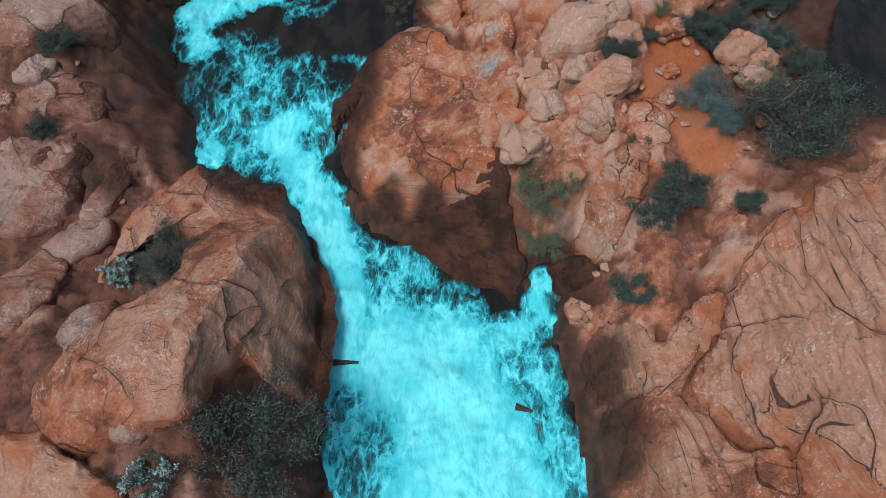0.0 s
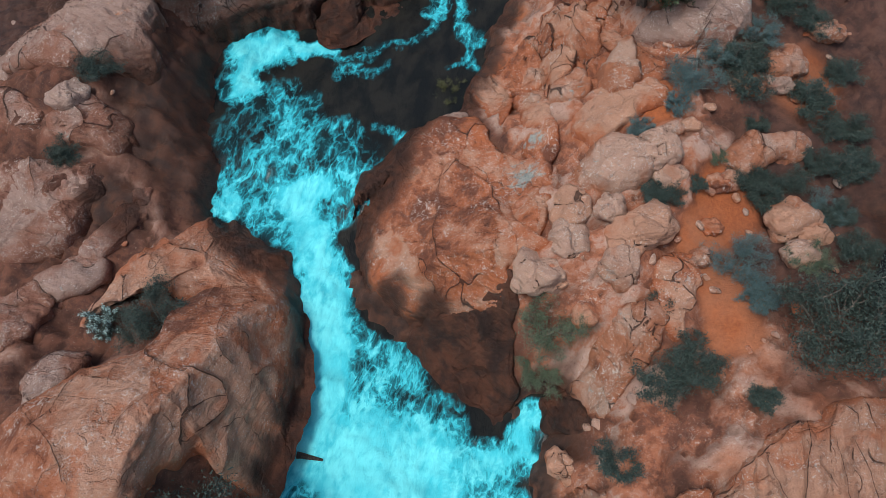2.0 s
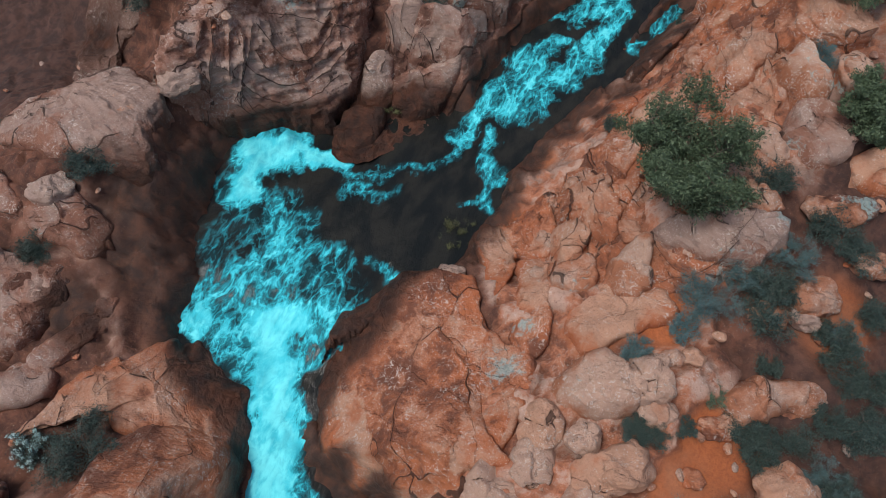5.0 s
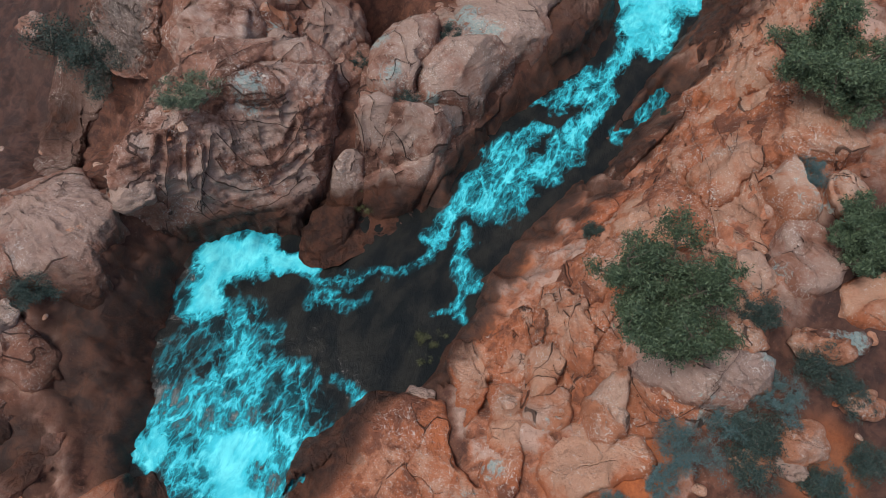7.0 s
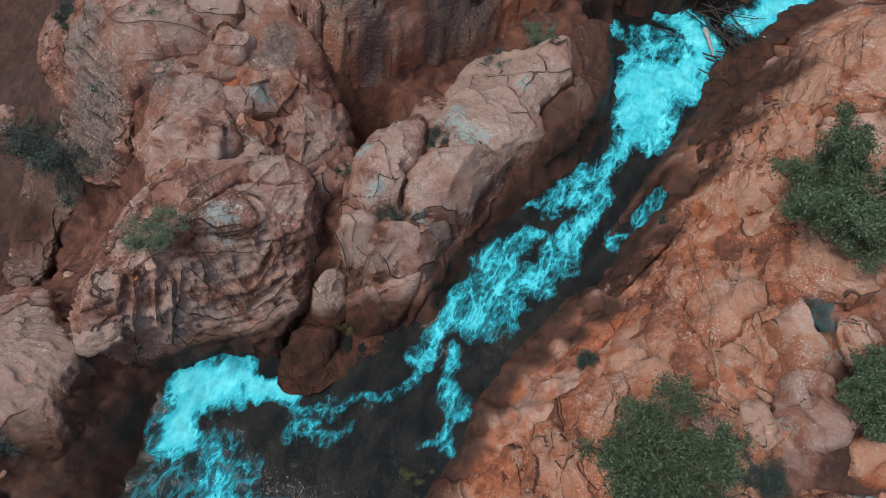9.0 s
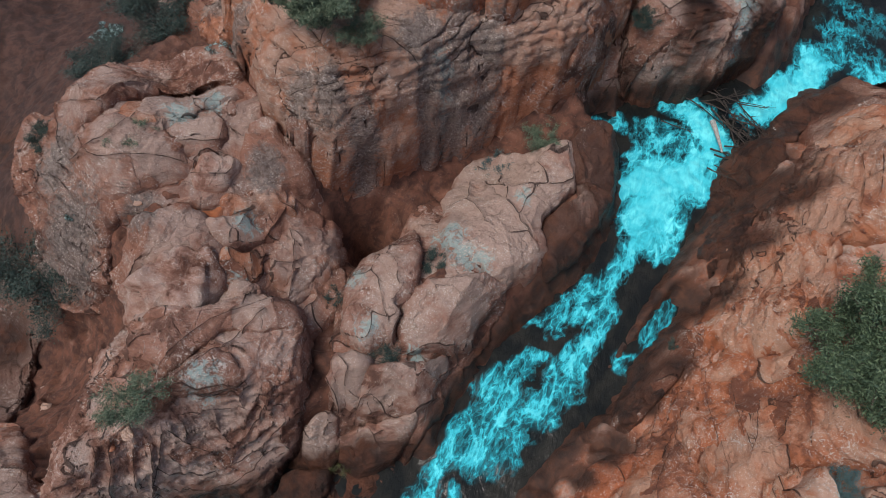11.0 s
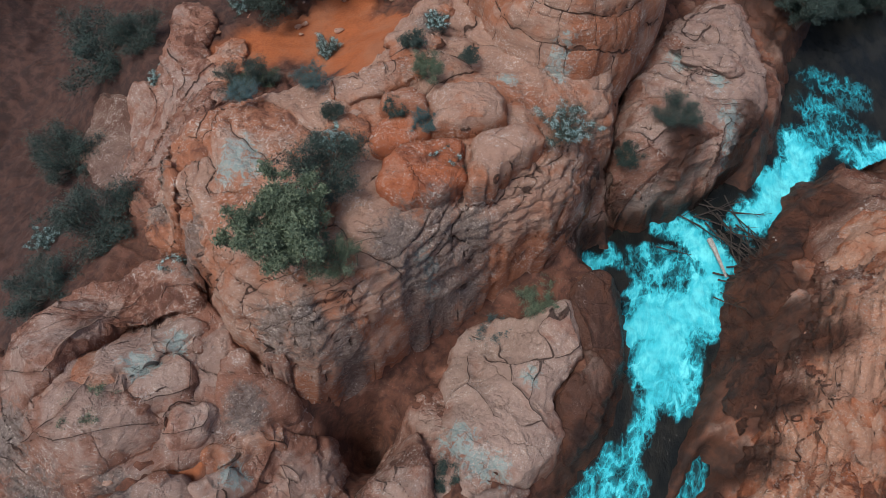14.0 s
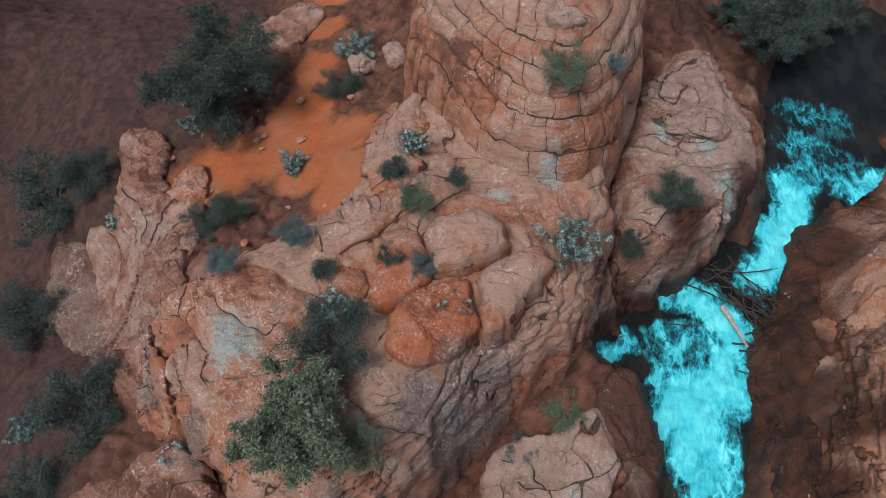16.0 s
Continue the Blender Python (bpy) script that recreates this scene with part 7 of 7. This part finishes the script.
shrub("dark", -10.3, 36.4, 1.15)
shrub("green", -9.3, 34, 0.7)
shrub("dark", -1.9, 41.9, 0.5)
shrub("dark", -23.6, 40.2, 1.6)
shrub("dark", -18.5, 35.8, 1.5)
shrub("dark", -19.1, 33.1, 1.3)
shrub("dark", -23.9, 44.8, 1.9)
shrub("dark", -22.1, 45.2, 1.2)

for models in KINDS.values():
    for model in models:
        for ob in (*model.children_recursive, model):
            bpy.data.objects.remove(ob)


def tree(x, y, r, leaf, seed, label, high=1.25):
    """A low spreading juniper: a forked trunk, limbs, and a ragged crown of small leaves."""
    rnd = random.Random(seed)
    root = thing("tree", x, y, float(surface(x, y)) - 0.1, label, "tree", "trees on the banks")
    wood, tips = bmesh.new(), []
    r *= 1.1
    h = r * high
    fork = limb(rnd, Vector((0, 0, -0.2)), Vector((rnd.uniform(-0.3, 0.3), rnd.uniform(-0.3, 0.3), 1)), h * 0.5, 0.12, 4)
    tube(wood, fork, [0.09 * r, 0.075 * r, 0.065 * r, 0.06 * r, 0.05 * r], 8)
    limbs = bmesh.new()
    for i in range(13):
        a = 2 * math.pi * (i + rnd.uniform(-0.4, 0.4)) / 13
        out = rnd.uniform(0.35, 1.0)
        start = fork[rnd.choice((2, 3, 4))]
        bough = limb(rnd, start, Vector((math.cos(a) * out, math.sin(a) * out, rnd.uniform(0.15, 0.75))), r * rnd.uniform(0.65, 0.98), 0.2, 6)
        tube(limbs, bough, [0.04 * r, 0.034 * r, 0.028 * r, 0.022 * r, 0.016 * r, 0.011 * r, 0.006 * r], 5)
        for j in (2, 3, 4, 5, 6):
            for _ in range(3):
                twig = limb(rnd, bough[j], Vector((rnd.uniform(-1, 1), rnd.uniform(-1, 1), rnd.uniform(-0.1, 0.8))), r * rnd.uniform(0.14, 0.30), 0.3, 3)
                tube(limbs, twig, [0.010 * r, 0.008 * r, 0.006 * r, 0.003 * r], 4)
                tips += [(twig[-1], rnd.uniform(0.7, 1.3)), (twig[-2], rnd.uniform(0.7, 1.3))]
    part("trunk", bm_mesh("trunk", wood, trunk_bark), root)
    part("branching", bm_mesh("branching", limbs, trunk_bark), root)
    part("crown", leaves("crown", rnd, tips, int(30000 + 12000 * r), 0.050 * r, 0.085, leaf), root)
    return root


tree(3.92, 21.91, 2.1, juniper_leaf, 100, "dark green spreading juniper on the rocks")
tree(6.09, 30.74, 2.25, juniper_leaf, 101, "dark green spreading juniper on the rocks")
tree(8.41, 25.93, 1.27, juniper_leaf, 102, "dark green spreading juniper on the rocks")
tree(-10.86, 34.1, 1.47, green_leaf, 103, "grey-green bushy tree growing from the bluff")
tree(-17.6, 48.38, 2.83, dark_leaf, 104, "broad dark green tree on orange sand")
tree(4.83, 53.46, 1.95, dark_leaf, 105, "dark green tree leaning over the stream")
tree(7.65, 56.64, 2.07, dark_leaf, 106, "dark green tree leaning over the stream")
tree(4.03, 55.53, 1.38, dark_leaf, 107, "dark green tree leaning over the stream")

# ---- driftwood caught in the stream ----
def driftwood(x, y, z, length, turn, dip, thick=0.05, mat=drift_bark, label="dark wet driftwood branch jammed in the stream", forks=3, seed=0):
    rnd = random.Random(7000 + seed)
    bm = bmesh.new()
    line = limb(rnd, Vector((-length / 2, 0, 0)), Vector((1, 0, 0)), length, 0.10, 7)
    tube(bm, line, [thick * (1 - 0.09 * i) for i in range(len(line))], 7)
    for _ in range(forks):
        j = rnd.randint(2, 6)
        side = limb(rnd, line[j], Vector((0.8, rnd.uniform(-1, 1), rnd.uniform(-0.2, 0.6))), length * rnd.uniform(0.15, 0.35), 0.25, 4)
        tube(bm, side, [thick * 0.5, thick * 0.42, thick * 0.34, thick * 0.25, thick * 0.12], 5)
    ob = new("driftwood", bm_mesh("driftwood", bm, mat))
    ob.matrix_world = pose(x, y, z, 0, dip, turn)
    return tagged(ob, label, "driftwood", "driftwood in the stream")


driftwood(1.51, 42.56, 6.97, 2.56, -8, 0, 0.038, drift_bark, "dark wet driftwood branch jammed in the stream", 3, 0)
driftwood(2.41, 43.24, 6.99, 2.76, -6, 0, 0.033, drift_bark, "dark wet driftwood branch jammed in the stream", 3, 1)
driftwood(2.52, 41.87, 6.93, 1.92, -46, 0, 0.038, drift_bark, "dark wet driftwood branch jammed in the stream", 3, 2)
driftwood(3.25, 41.36, 6.90, 2.30, -53, 0, 0.033, drift_bark, "dark wet driftwood branch jammed in the stream", 3, 3)
driftwood(3.00, 43.07, 6.99, 2.15, -63, 0, 0.028, drift_bark, "dark wet driftwood branch jammed in the stream", 3, 4)
driftwood(1.93, 43.48, 7.00, 1.28, -36, 0, 0.028, drift_bark, "dark wet driftwood branch jammed in the stream", 3, 5)
driftwood(3.60, 42.73, 6.97, 1.83, -36, 0, 0.028, drift_bark, "dark wet driftwood branch jammed in the stream", 3, 6)
driftwood(0.81, 41.01, 6.88, 1.32, 0, 0, 0.028, drift_bark, "dark wet driftwood branch jammed in the stream", 3, 7)
driftwood(3.23, 40.16, 6.83, 1.61, -40, 0, 0.033, drift_bark, "dark wet driftwood branch jammed in the stream", 3, 8)
driftwood(2.32, 43.20, 6.99, 2.15, 30, 0, 0.033, drift_bark, "dark wet driftwood branch jammed in the stream", 3, 9)
driftwood(3.88, 41.47, 6.91, 1.65, -41, 0, 0.028, drift_bark, "dark wet driftwood branch jammed in the stream", 3, 10)
driftwood(2.86, 42.44, 6.96, 2.34, -40, 0, 0.033, drift_bark, "dark wet driftwood branch jammed in the stream", 3, 11)
driftwood(2.31, 40.96, 7.03, 1.73, -70, 0, 0.110, pale_wood, "bleached log leaning in the pool", 0, 12)
driftwood(2.56, 42.70, 6.97, 2.10, 0, 0, 0.033, drift_bark, "dark wet driftwood branch jammed in the stream", 3, 13)
driftwood(3.08, 41.62, 6.92, 2.13, -47, 0, 0.038, drift_bark, "dark wet driftwood branch jammed in the stream", 3, 14)
driftwood(3.90, 42.16, 6.95, 2.24, -34, 0, 0.033, drift_bark, "dark wet driftwood branch jammed in the stream", 3, 15)
driftwood(3.39, 40.44, 6.85, 2.87, -81, 0, 0.038, drift_bark, "dark wet driftwood branch jammed in the stream", 3, 16)
driftwood(4.29, 41.23, 6.89, 3.24, -64, 0, 0.028, drift_bark, "dark wet driftwood branch jammed in the stream", 3, 17)
driftwood(3.51, 43.30, 6.99, 1.48, 3, 0, 0.028, drift_bark, "dark wet driftwood branch jammed in the stream", 3, 18)
driftwood(4.28, 40.29, 6.84, 2.23, -64, 0, 0.028, drift_bark, "dark wet driftwood branch jammed in the stream", 3, 19)
driftwood(3.81, 41.09, 6.88, 2.44, -99, 0, 0.028, drift_bark, "dark wet driftwood branch jammed in the stream", 3, 20)
tangle = random.Random(77)
for i in range(26):
    along = tangle.random()
    driftwood(2.9 + 0.6 * along + tangle.uniform(-0.55, 0.75), 42.6 - 3.6 * along, 6.98 + tangle.uniform(-0.05, 0.14), tangle.uniform(0.9, 1.9),
              tangle.uniform(-110, 20), tangle.uniform(-6, 6), tangle.uniform(0.02, 0.04), drift_bark, "dark wet roots tangled in the stream", 5, 40 + i)
driftwood(4.78, 42.29, 7.26, 0.93, 5, 0, 0.025, pale_wood, "pale dry stick on the bank", 2, 21)
driftwood(4.71, 38.86, 7.03, 0.82, -69, 0, 0.025, pale_wood, "pale dry stick on the bank", 2, 22)
driftwood(4.70, 40.84, 7.17, 0.41, 9, 0, 0.025, pale_wood, "pale dry stick on the bank", 2, 23)
driftwood(6.52, 27.13, 5.62, 0.98, -41, 0, 0.025, pale_wood, "pale dry stick on the bank", 2, 24)
driftwood(6.80, 27.16, 5.62, 1.10, 63, 0, 0.025, pale_wood, "pale dry stick on the bank", 2, 25)
driftwood(2.86, 45.28, 7.36, 0.65, -17, 0, 0.025, pale_wood, "pale dry stick on the bank", 2, 26)
driftwood(4.73, 42.50, 7.12, 0.87, 5, 0, 0.030, pale_wood, "pale dry stick on the bank", 1, 27)
driftwood(2.26, 6.72, 2.85, 0.49, -15, 0, 0.110, drift_bark, "short dark log carried in the foam", 0, 28)
driftwood(-2.80, 8.09, 2.95, 0.73, 6, 0, 0.100, drift_bark, "dark log lying in the foam", 1, 29)
